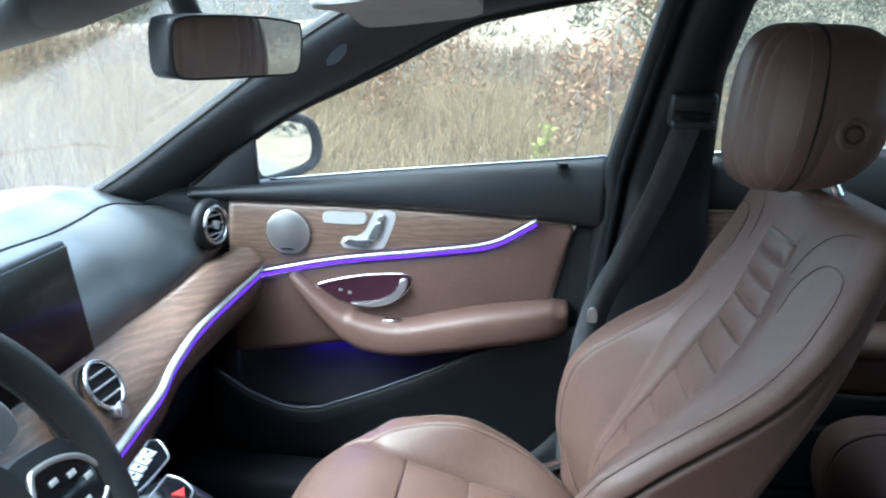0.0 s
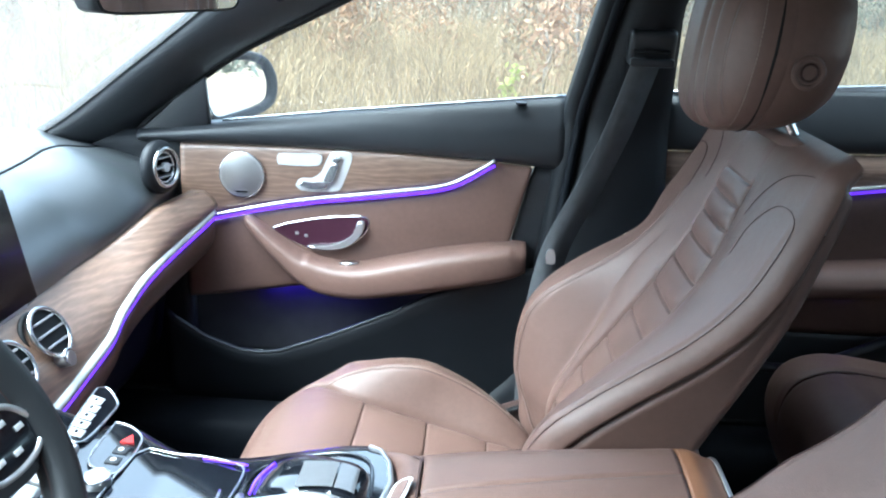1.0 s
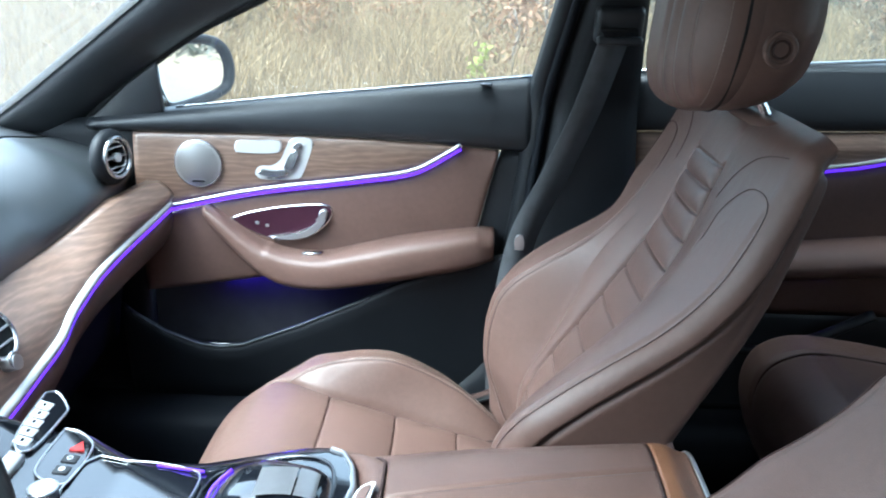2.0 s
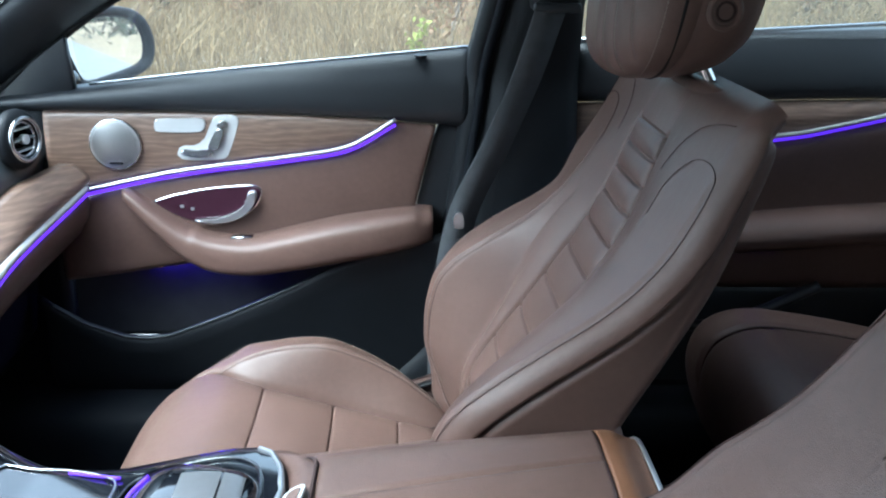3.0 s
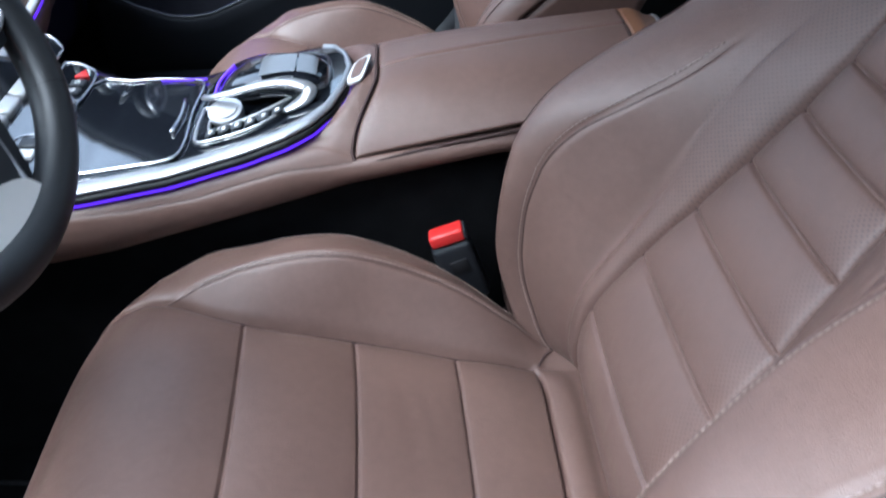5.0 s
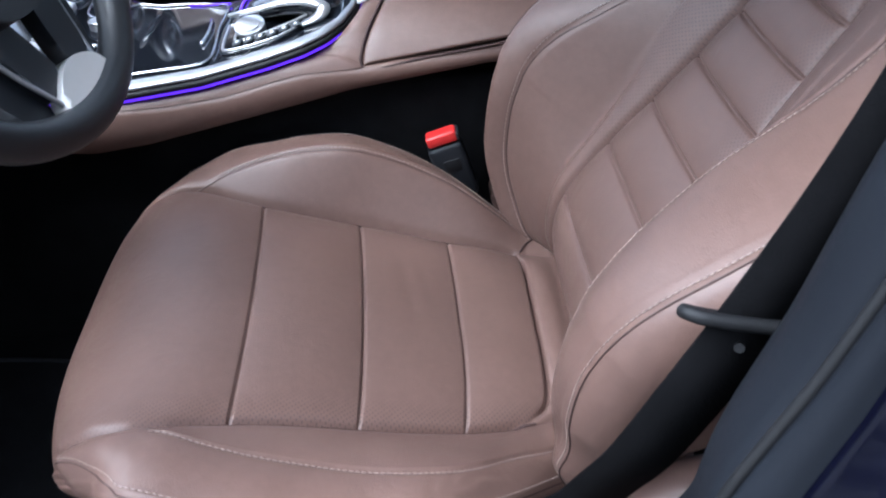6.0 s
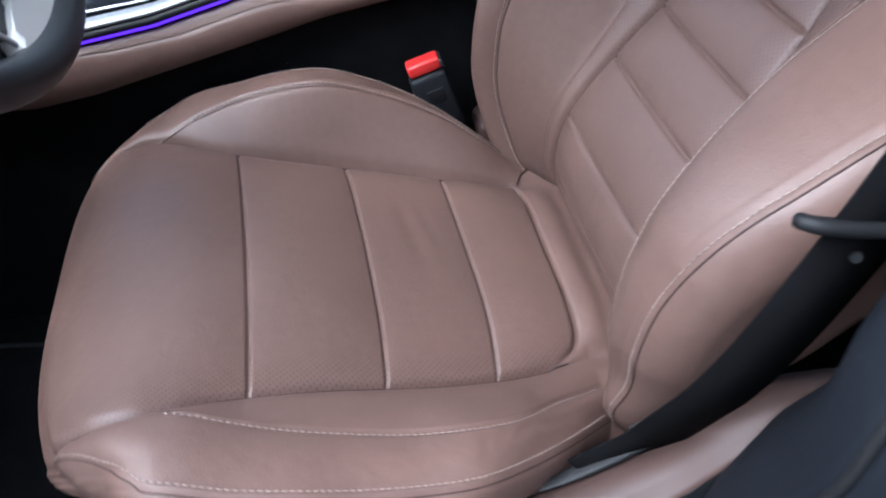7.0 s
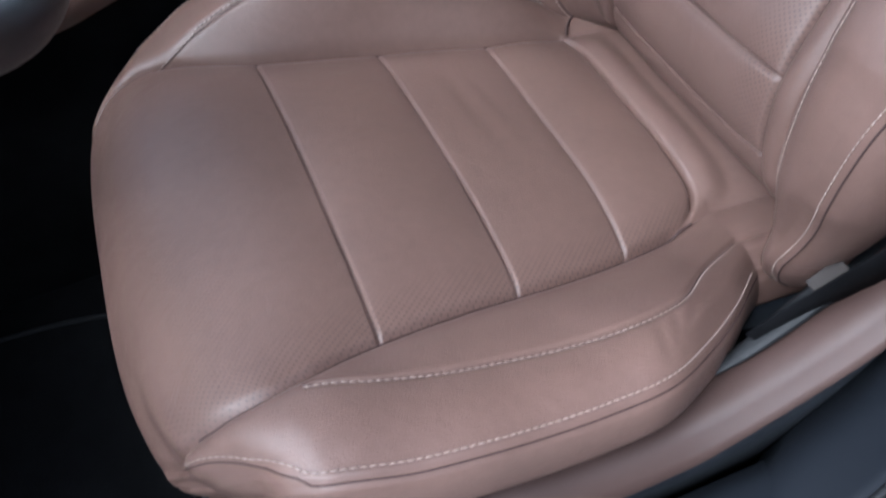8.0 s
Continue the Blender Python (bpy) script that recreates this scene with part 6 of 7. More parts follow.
        part("arm_back", plate([(s * 0.060, -0.040), (s * 0.092, -0.050), (s * 0.076, -0.110), (s * 0.050, -0.142), (s * 0.036, -0.130)], 40, -0.034, 0.022, BLACK, 0.006), arm)
    tip = [(-0.046, -0.141), (-0.040, -0.118), (-0.016, -0.105), (0.0, -0.103), (0.016, -0.105), (0.040, -0.118), (0.046, -0.141), (0.0, -0.144)]
    part("lower_spoke_trim", plate(tip, 60, -0.010, 0.016, material("polished_spoke_trim", (0.85, 0.84, 0.80), 0.32, metal=0.35, vary=0.03), 0.006), w, "polished spoke trim")
    P = [[at(r * math.cos(a), r * math.sin(a), -d) for a in np.linspace(0, 2 * math.pi, 32, endpoint=False)] for r, d in ((0.06, 0.02), (0.065, 0.06), (0.06, 0.14), (0.055, 0.24))]
    part("column", sheet(P, BLACK, close_v=True, caps=True), w, "black steering column shroud")


steering_wheel()


# ---- body shell ----
def structure(name, data, label="", category="car body"):
    return tagged(new(name, data), label, category, kind="structure")


def cabin_floor():
    P = [[(x, y, z) for y in np.linspace(-0.72, 0.72, 20)] for x, z in ((-1.02, 0.62), (-0.95, 0.50), (-0.86, 0.36), (-0.74, 0.275), (-0.6, 0.25), (0.0, 0.25), (0.7, 0.25), (0.76, 0.26), (1.5, 0.27))]
    P2 = P + [[(x, y, 0.20) for y in np.linspace(-0.72, 0.72, 20)] for x in (1.5, 0.0, -1.02)]
    structure("floor", sheet(P2, CARPET, close_u=True), "black carpeted car floor", "floor")
    for yc in (-0.40, 0.40):
        mat_pts = outline([(-0.66, yc - 0.20), (-0.20, yc - 0.21), (-0.17, yc), (-0.20, yc + 0.21), (-0.66, yc + 0.20), (-0.70, yc)], 60)
        rug = tagged(new("floor_mat", slab([(p[0], p[1]) for p in mat_pts], lambda a, b, h: Vector((a, b, 0.254 + h)), 0.010, CARPET, 0.003)), "black textile floor mat with bound edge", "mat", "floor mats")
        part("bound_edge", tube([(p[0], p[1], 0.264) for p in mat_pts], 0.003, RUBBER, n=0, sides=6, closed=True), rug)
    P = [[(-0.98, y, 0.25), (-0.98, y, 0.90), (-1.02, y, 0.90), (-1.02, y, 0.25)] for y in (-0.76, 0.0, 0.76)]
    structure("wall_front", sheet(P, CARPET, close_v=True, caps=True), "black bulkhead behind the dashboard", "wall")
    P = [[(1.52, y, 0.25), (1.62, y, 1.02), (1.68, y, 1.02), (1.58, y, 0.25)] for y in (-0.74, 0.0, 0.74)]
    structure("wall_rear", sheet(P, CARPET, close_v=True, caps=True), "dark bulkhead behind the rear bench", "wall")


cabin_floor()


def roof():
    xs = np.linspace(-0.06, 1.46, 30)
    v = np.linspace(-1, 1, 31)

    def over(x, q, up):
        crown = 0.045 * (1 - q * q) + 0.03 * math.sin(math.pi * np.clip((x + 0.06) / 1.7, 0, 1))
        half = float(np.interp(x, [-0.06, 0.2, 0.6, 1.62], [0.575, 0.600, 0.600, 0.560]))
        base = float(np.interp(x, [-0.06, 0.1, 0.3, 0.6, 1.2, 1.62], [1.245, 1.262, 1.283, 1.300, 1.285, 1.240]))
        return (x, q * half, base + crown + up)

    structure("ceiling", sheet([[over(x, q, 0) for q in v] + [over(x, q, 0.012) for q in v[::-1]] for x in xs], HEADLINER, close_v=True, caps=True), "pale grey cloth roof lining", "ceiling")
    structure("roof_panel", sheet([[over(x, q * 1.07, 0.035) for q in v] + [over(x, q * 1.07, 0.042) for q in v[::-1]] for x in xs], NAVY, close_v=True, caps=True), "dark blue painted roof", "roof")


roof()

PILLAR_IN = [(-0.66, 0.745, 0.850), (-0.555, 0.718, 0.903), (-0.392, 0.675, 1.017), (-0.271, 0.641, 1.104), (-0.170, 0.614, 1.176), (-0.094, 0.597, 1.221), (-0.03, 0.585, 1.250), (0.12, 0.590, 1.285), (0.50, 0.590, 1.320), (0.9, 0.590, 1.315), (1.5, 0.560, 1.270)]
PILLAR_OUT = [(-0.44, 0.788, 0.880), (-0.406, 0.778, 0.913), (-0.346, 0.765, 0.959), (-0.283, 0.750, 1.005), (-0.209, 0.722, 1.052), (-0.166, 0.708, 1.074), (-0.100, 0.698, 1.106), (-0.035, 0.688, 1.139), (0.040, 0.672, 1.180), (0.115, 0.658, 1.215), (0.40, 0.640, 1.268), (0.85, 0.640, 1.272), (1.45, 0.650, 1.16)]


def pillar_rail(side):
    a, b = curve(PILLAR_IN, 90), curve(PILLAR_OUT, 90)
    P = []
    for p, q in zip(a, b):
        row = []
        d = q - p
        nrm = np.array([0.15, -1.0, -0.35])
        nrm -= d * (nrm @ d) / (d @ d)
        nrm /= np.linalg.norm(nrm)
        for t in np.linspace(0, 1, 14):
            row.append(p + d * t + nrm * 0.022 * (1 - (2 * t - 1) ** 2) ** 0.6)
        row += [q - nrm * 0.04 + d * 0.02, p - nrm * 0.04]
        P.append(row)
    P = np.array(P)
    P[:, :, 1] *= side
    ob = structure("pillar_front", sheet(P, BLACK, close_v=True, caps=True), "black windscreen pillar and roof rail trim", "pillar")
    part("window_seal", tube([(x, side * (y - 0.012), z) for x, y, z in b], 0.007, RUBBER, n=120, sides=8), ob)
    part("windscreen_seal", tube([(x - 0.006, side * y, z + 0.004) for x, y, z in a[:60]], 0.006, RUBBER, n=120, sides=8), ob)
    return ob


pil = pillar_rail(1)
part("airbag_mark", slab(outline([(0.022 * math.cos(t), 0.013 * math.sin(t)) for t in np.linspace(0, 2 * math.pi, 24, endpoint=False)]), lambda a, b, h: Vector((-0.118 + a * 0.80, 0.618 - h + 0.1 * b, 1.150 + a * 0.60 + b)), 0.006, GREY, 0.002), pil, "oval grey cap")
pillar_rail(-1)
# sail panel at the mirror foot
structure("mirror_sail", slab([(-0.43, 0.885), (-0.290, 0.912), (-0.288, 0.998), (-0.346, 0.955)], lambda a, b, h: Vector((a, 0.758 - h - 0.30 * (b - 0.91), b)), 0.012, BLACK, 0.004), "black triangular mirror panel", "trim")


def passenger_b_pillar():
    zs = np.linspace(0.30, 1.29, 50)
    P = []
    for z in zs:
        x0 = float(np.interp(z, [0.30, 0.40, 0.47, 0.56, 0.728, 0.98, 1.117, 1.234, 1.29], [0.10, 0.15, 0.215, 0.270, 0.300, 0.330, 0.358, 0.382, 0.395]))
        x1 = float(np.interp(z, [0.30, 0.5, 0.98, 1.14, 1.254, 1.29], [0.62, 0.54, 0.512, 0.503, 0.528, 0.56]))
        y = 0.742 - 0.38 * max(0, z - 0.95)
        P.append([(x0, y + 0.03, z), (x0 + 0.004, y + 0.004, z), (x0 + 0.014, y - 0.006, z), (x0 + 0.030, y - 0.010, z), (x0 + 0.036, y - 0.004, z), (x0 + 0.042, y - 0.004, z), (x0 + 0.052, y - 0.026, z), (x0 + 0.080, y - 0.034, z), (x1 - 0.03, y - 0.030, z), (x1 - 0.008, y - 0.018, z), (x1, y + 0.03, z)])
    ob = structure("pillar_middle", sheet(P, LOWER, close_v=True, caps=True), "black middle pillar trim on the passenger side", "pillar")
    part("door_seal", tube([(q[3][0], q[3][1] - 0.002, q[3][2]) for q in P], 0.008, GREY, n=80, sides=10), ob, "grey rubber door seal")


passenger_b_pillar()


def driver_b_pillar():
    zs = np.linspace(0.36, 1.27, 50)
    T, J, S1, S2 = [], [], [], []
    for z in zs:
        x0 = float(np.interp(z, [0.36, 0.42, 0.47, 0.52, 0.58, 0.65, 0.69, 0.714, 0.773, 0.833, 0.865, 1.0, 1.27], [0.20, 0.270, 0.305, 0.320, 0.324, 0.322, 0.325, 0.331, 0.349, 0.362, 0.370, 0.408, 0.476]))
        y = -0.738 + 0.30 * max(0, z - 0.95) + 0.058 * float(soften((0.67 - z) / 0.17))
        lean = float(np.interp(z, [0.62, 0.75, 0.83], [-0.017, -0.005, 0.003]))
        T.append([(x0 + 0.16, y + 0.07, z), (x0 + 0.05, y + 0.045, z), (x0 + 0.012, y + 0.020, z), (x0 + 0.002, y + 0.006, z), (x0, y - 0.004, z), (x0 + 0.001 + 0.6 * lean, y - 0.024, z), (x0 + 0.004 + lean, y - 0.034, z), (x0 + 0.03, y - 0.036, z), (x0 + 0.16, y - 0.03, z)])
        S1.append((x0 + 0.005 + lean, y - 0.036, z))
        S2.append([(x0 + 0.006 + lean, y - 0.038, z), (x0 + 0.002 + 0.8 * lean, y - 0.044, z), (x0 + 0.002, y - 0.051, z), (x0 + 0.008, y - 0.057, z), (x0 + 0.10, y - 0.056, z)])
        J.append([(x0 + 0.16, y - 0.04, z), (x0 + 0.014, y - 0.056, z), (x0 + 0.020, y - 0.062, z), (x0 + 0.036, y - 0.068, z), (x0 + 0.042, y - 0.092, z), (x0 + 0.060, y - 0.112, z), (x0 + 0.085, y - 0.118, z), (x0 + 0.092, y - 0.145, z), (x0 + 0.14, y - 0.150, z), (x0 + 0.24, y - 0.15, z), (x0 + 0.24, y - 0.05, z)])
    ob = structure("pillar_middle", sheet(T, GREY, close_v=True, caps=True), "grey middle pillar trim in the open driver doorway", "pillar")
    part("door_seal", tube(S1, 0.0034, RUBBER, n=80, sides=10), ob, "dark rubber door seal")
    part("seal_flange", sheet(S2, GREY, close_v=True, caps=True), ob)
    part("painted_jamb", sheet(J, NAVY, close_v=True, caps=True), ob, "dark blue painted door jamb")
    # lumpy sealant bead along the jamb's fold
    rng = np.random.default_rng(3)
    bead = [(q[4][0] - 0.002 + 0.0015 * rng.uniform(-1, 1), q[4][1] - 0.004 + 0.002 * rng.uniform(-1, 1), q[4][2]) for q in J[::2]]
    part("sealant_bead", tube(bead, list(0.0030 + 0.0018 * rng.uniform(0, 1, 40)), PIANO, n=120, sides=8), ob, "glossy painted sealant bead")
    c = Vector((0.376, -0.836, 0.722))
    plate = outline([(0.037 * math.cos(t), 0.042 * math.sin(t)) for t in np.linspace(0, 2 * math.pi, 24, endpoint=False)], 48)
    st = part("door_striker", slab([(p[0], p[1]) for p in plate], lambda a, b, h: c + Vector((0.022 - h + 0.25 * b, a - 0.018, b)), 0.024, STEEL, 0.003), ob, "bright steel door striker")
    part("striker_loop", tube([c + Vector((0.006, -0.012, 0.020)), c + Vector((-0.020, -0.004, 0.024)), c + Vector((-0.043, 0.001, 0.033)), c + Vector((-0.047, 0.001, 0.030)), c + Vector((-0.040, 0.0, 0.012)), c + Vector((-0.026, -0.002, -0.024)), c + Vector((-0.020, -0.004, -0.030)), c + Vector((0.004, -0.010, -0.030))], 0.0058, STEEL, n=60, sides=12), st)
    for dy, dz in ((-0.036, 0.012), (-0.012, -0.008)):
        part("bolt", disc(c + Vector((-0.002 + 0.25 * dz, dy, dz)), (-1, 0, 0.2), 0.007, 0.005, STEEL, 0.001, n=6), st)


driver_b_pillar()


def sill(side):
    xs = np.linspace(-0.75, 0.42 if side < 0 else 1.45, 40)
    A, B = [], []
    for x in xs:
        A.append([(x, side * 0.632, 0.26), (x, side * 0.636, 0.33), (x, side * 0.643, 0.366), (x, side * 0.662, 0.381), (x, side * 0.745, 0.386), (x, side * 0.757, 0.379), (x, side * 0.76, 0.30), (x, side * 0.632, 0.22)])
        B.append([(x, side * 0.760, 0.372), (x, side * 0.792, 0.368), (x, side * 0.800, 0.352), (x, side * 0.835, 0.345), (x, side * 0.862, 0.320), (x, side * 0.872, 0.26), (x, side * 0.85, 0.18), (x, side * 0.76, 0.18)])
    ob = structure("door_sill", sheet(A, GREY, close_v=True, caps=True), "grey plastic sill trim of the doorway", "sill")
    part("painted_sill", sheet(B, NAVY, close_v=True, caps=True), ob, "dark blue painted sill")
    part("door_seal", tube([(x, side * 0.762, 0.388) for x in xs], 0.009, RUBBER, n=60, sides=10), ob, "dark rubber door seal")


sill(-1)
sill(1)


def glass():
    # passenger windows
    b = curve(PILLAR_OUT, 90)
    P = []
    for x in np.linspace(-0.295, 0.36, 30):
        top = float(np.interp(x, b[:, 0], b[:, 2])) + 0.012
        z0 = float(np.interp(x, [-0.285, 0.36], [0.895, 0.965]))
        P.append([(x, 0.785 - 0.38 * (z - 0.95), z) for z in np.linspace(z0, top, 12)])
    w = structure("window_1", sheet(P, GLASS), "clear passenger door window", "window")
    w.visible_shadow = False
    part("weather_strip", tube([(x, 0.772, float(np.interp(x, [-0.275, -0.053, 0.335], [0.917, 0.945, 0.988]))) for x in np.linspace(-0.275, 0.335, 12)], 0.0022, CHROME, n=30, sides=8), w, "bright window strip")
    P = []
    for x in np.linspace(0.50, 1.40, 30):
        top = float(np.interp(x, b[:, 0], b[:, 2])) + 0.012
        P.append([(x, 0.785 - 0.38 * (z - 0.95), z) for z in np.linspace(1.0, top, 12)])
    w = structure("window_2", sheet(P, TINTED_GLASS), "tinted rear door window", "window")
    w.visible_shadow = False
    part("weather_strip", tube([(x, 0.768, 1.002 + 0.07 * (x - 0.5)) for x in np.linspace(0.50, 1.40, 12)], 0.0035, CHROME, n=30, sides=8), w, "bright window strip")
    a = curve(PILLAR_IN, 90)[:52]
    P = [[(x - 0.05 * (1 - q * q), q * y, z + 0.03 * (1 - q * q)) for q in np.linspace(-1, 1, 24)] for x, y, z in a]
    w = structure("windscreen", sheet(P, WINDSCREEN_GLASS), "windscreen with a pale film that stands in for glare", "window")
    w.visible_shadow = False
    P = [[(x, q * y, z + 0.03 * (1 - q * q)) for q in np.linspace(-1, 1, 16)] for x, y, z in ((1.46, 0.555, 1.275), (1.55, 0.575, 1.18), (1.68, 0.60, 1.03))]
    w = structure("window_3", sheet(P, GLASS), "sloping rear window", "window")
    w.visible_shadow = False
    # rear side of the cabin: quarter panels and rear window close it
    for side in (-1, 1):
        P = [[(x, side * 0.70, 0.9), (x, side * 0.735, 0.60), (x, side * 0.74, 0.25), (x, side * 0.80, 0.25), (x, side * 0.80, 0.92)] for x in (1.44, 1.66)]
        structure("wall_quarter", sheet(P, BLACK, close_v=True, caps=True), "black rear quarter lining", "wall")
        P = [[(1.40, side * 0.75, 0.9), (1.62, side * 0.75, 0.9), (1.62, side * 0.58, 1.27), (1.46, side * 0.60, 1.24)], [(1.40, side * 0.79, 0.9), (1.66, side * 0.79, 0.9), (1.66, side * 0.61, 1.29), (1.46, side * 0.63, 1.26)]]
        structure("pillar_rear", sheet(P, DARK_LINER, close_v=True, caps=True), "dark rear roof pillar", "pillar")


glass()


# driver-side rear door, closed: plain inner face behind the driver's seat
def driver_rear_door():
    door = thing("rear_door", (0.95, -0.80, 0.33), "closed rear door behind the driver seat", "car door")
    xs = np.linspace(0.60, 1.45, 12)
    for name, z0, z1, m in (("upper_lining", 0.905, 1.02, BLACK), ("leather_panel", 0.58, 0.90, LEATHER), ("lower_lining", 0.30, 0.578, BLACK)):
        P = [[(x, -0.742, z0), (x, -0.738, (z0 + z1) / 2), (x, -0.742, z1), (x, -0.80, z1), (x, -0.80, z0)] for x in xs]
        part(name, sheet(P, m, close_v=True, caps=True), door)
    P = [[(x, -(0.785 - 0.38 * (z - 0.95)), z) for z in np.linspace(1.02, 1.27, 6)] for x in xs]
    part("pane", sheet(P, GLASS), door).visible_shadow = False


driver_rear_door()


# ---- mirrors, visor ----
def interior_mirror():
    m = thing("rear_view_mirror", (-0.10, 0.03, 1.19), "black-framed interior mirror under the roof edge", "mirror")
    c = Vector((-0.083, 0.020, 1.170))
    n = Vector((0.95, -0.31, -0.02)).normalized()
    s = n.cross(Vector((0, 0, 1))).normalized()
    u = s.cross(n).normalized()
    shape = outline([(-0.115, 0.030), (-0.06, 0.034), (0.0, 0.035), (0.06, 0.034), (0.115, 0.029), (0.121, 0.018), (0.119, -0.018), (0.110, -0.030), (0.05, -0.033), (0.0, -0.033), (-0.05, -0.033), (-0.110, -0.031), (-0.119, -0.020), (-0.121, 0.018)], 70)
    part("mirror_housing", slab([(p[0] * 0.84, p[1] * 0.84) for p in shape], lambda a, b, h: c + s * a + u * b - n * (0.022 - h), 0.022, BLACK, 0.005, 4), m)
    part("mirror_glass", slab([(p[0] * 0.815, p[1] * 0.78) for p in shape], lambda a, b, h: c + s * a + u * b + n * (h + 0.0002), 0.0008, MIRROR, 0.0), m, "mirror glass")
    part("mirror_rim", tube([c + s * (p[0] * 0.825) + u * (p[1] * 0.81) + n * 0.0005 for p in shape], 0.0013, RUBBER, n=0, sides=8, closed=True, up=tuple(n)), m)
    part("mirror_stalk", tube([c - n * 0.028, c - n * 0.06 + Vector((0, 0, 0.025)), Vector((-0.15, 0.0, 1.262))], 0.013, BLACK, n=14), m)
    P = [[(x, q * hw, z - 0.03 * (1 - q * q) ** 0.5) for q in np.linspace(-1, 1, 16)] + [(x, hw, z + 0.02), (x, -hw, z + 0.02)] for x, hw, z in ((-0.36, 0.04, 1.175), (-0.33, 0.09, 1.185), (-0.27, 0.13, 1.205), (-0.20, 0.15, 1.235), (-0.14, 0.14, 1.262))]
    part("sensor_cover", sheet(P, BLACK, close_v=True, caps=True), m, "black sensor cover behind the mirror")


interior_mirror()


def sun_visor(y0, y1, name_label):
    v = thing("sun_visor", (0.02, (y0 + y1) / 2, 1.25), name_label, "sun visor", "sun visors")
    out = outline([(-0.05, y0), (0.10, y0), (0.115, y0 + 0.02), (0.115, y1 - 0.02), (0.10, y1), (-0.05, y1), (-0.06, y1 - 0.02), (-0.06, y0 + 0.02)], 60)
    part("visor_pad", slab([(p[0], p[1]) for p in out], lambda a, b, h: Vector((a, b, 1.234 + 0.14 * a - 0.02 * max(0, abs(b) - 0.4) / 0.15 - h)), 0.014, HEADLINER, 0.005), v)
    part("visor_label", box((0.05, 0.09, 0.001), (0.03, (y0 + y1) / 2 + 0.03, 1.2235), Euler((0, radians(-8), 0)).to_matrix(), bevel=0.0, mat=LENS), v, "pale label with unreadable print")


sun_visor(0.17, 0.55, "pale grey passenger sun visor folded up")


def outside_mirror():
    m = thing("door_mirror", (-0.30, 0.86, 0.93), "dark door mirror on the passenger door", "mirror")
    c = Vector((-0.305, 0.955, 0.950))
    n = Vector((0.83, -0.56, 0.062)).normalized()
    s = n.cross(Vector((0, 0, 1))).normalized()
    if s.y < 0:
        s = -s
    u = Vector((0, 0, 1)) - n * n.z
    u.normalize()
    shape = outline([(-0.092, 0.020), (-0.075, 0.048), (-0.030, 0.060), (0.030, 0.060), (0.075, 0.046), (0.094, 0.010), (0.088, -0.028), (0.062, -0.044), (0.0, -0.056), (-0.045, -0.060), (-0.066, -0.050), (-0.084, -0.010)], 70)
    P = []
    for k, d in ((1.0, 0.0), (1.10, -0.002), (1.14, -0.015), (1.14, -0.04), (1.05, -0.08), (0.82, -0.11), (0.45, -0.128), (0.02, -0.132)):
        P.append([c + s * (p[0] * k) + u * (p[1] * k) + n * (d + 0.012) for p in shape])
    part("mirror_housing", sheet(P, PIANO, close_v=True), m, "glossy black mirror housing")
    part("mirror_glass", slab([(p[0], p[1]) for p in shape], lambda a, b, h: c + s * a + u * b + n * h, 0.003, MIRROR, 0.0), m, "mirror glass")
    part("glass_edge", tube([c + s * (p[0] * 1.02) + u * (p[1] * 1.02) + n * 0.006 for p in shape], 0.0095, LOWER, n=0, sides=8, closed=True, up=tuple(n)), m)
    part("mirror_arm", tube([c + s * -0.06 + u * -0.05 - n * 0.04, Vector((-0.34, 0.84, 0.905)), Vector((-0.36, 0.79, 0.895))], [0.020, 0.024, 0.030], NAVY, n=14, sides=14), m)


outside_mirror()


# ---- seat belts ----
def ribbon(pts, width, thick, across, mat, n=60):
    """A flat strap along a curve, its width in the direction across."""
    c = curve(pts, n)
    P = []
    w = np.array(across, float)
    w /= np.linalg.norm(w)
    t = np.gradient(c, axis=0)
    for p, d in zip(c, t):
        d = d / (np.linalg.norm(d) + 1e-9)
        s = w - d * (w @ d)
        s /= np.linalg.norm(s)
        k = np.cross(d, s)
        P.append([p - s * width / 2 + k * thick, p + s * width / 2 + k * thick, p + s * width / 2 - k * thick, p - s * width / 2 - k * thick])
    return sheet(P, mat, close_v=True, caps=True)


def passenger_belt():
    b = thing("seat_belt", (0.45, 0.68, 1.08), "black passenger seat belt hanging along the pillar", "seat belt", "seat belts")
    # same black webbing, with the light on it put into a paler colour
    part("strap", ribbon([(0.448, 0.652, 1.07), (0.415, 0.672, 0.95), (0.375, 0.690, 0.84), (0.325, 0.690, 0.72), (0.30, 0.66, 0.55), (0.30, 0.65, 0.40)], 0.050, 0.0007, (1, 0.25, 0.25), material("lit_webbing", (0.050, 0.053, 0.058), 0.7, vary=0.2, scale=40, grain=0.5, grain_scale=600)), b, "woven belt strap")
    g = part("belt_guide", box((0.075, 0.030, 0.060), (0.452, 0.660, 1.085), Euler((radians(20), 0, 0)).to_matrix(), bevel=0.010, mat=BLACK), b, "black upper belt guide")
    part("guide_lip", box((0.070, 0.014, 0.014), (0.452, 0.640, 1.062), bevel=0.005, mat=BLACK), g)
    part("guide_slot", box((0.058, 0.010, 0.006), (0.450, 0.643, 1.078), bevel=0.002, mat=RUBBER), g)
    part("belt_tongue", slab(outline([(-0.007, -0.012), (0.007, -0.012), (0.008, 0.003), (0.004, 0.013), (-0.004, 0.013), (-0.008, 0.003)], 36), lambda a, c, h: Vector((0.320 + a, 0.672 - h, 0.725 + c)), 0.004, STEEL, 0.001), b, "steel belt tongue")


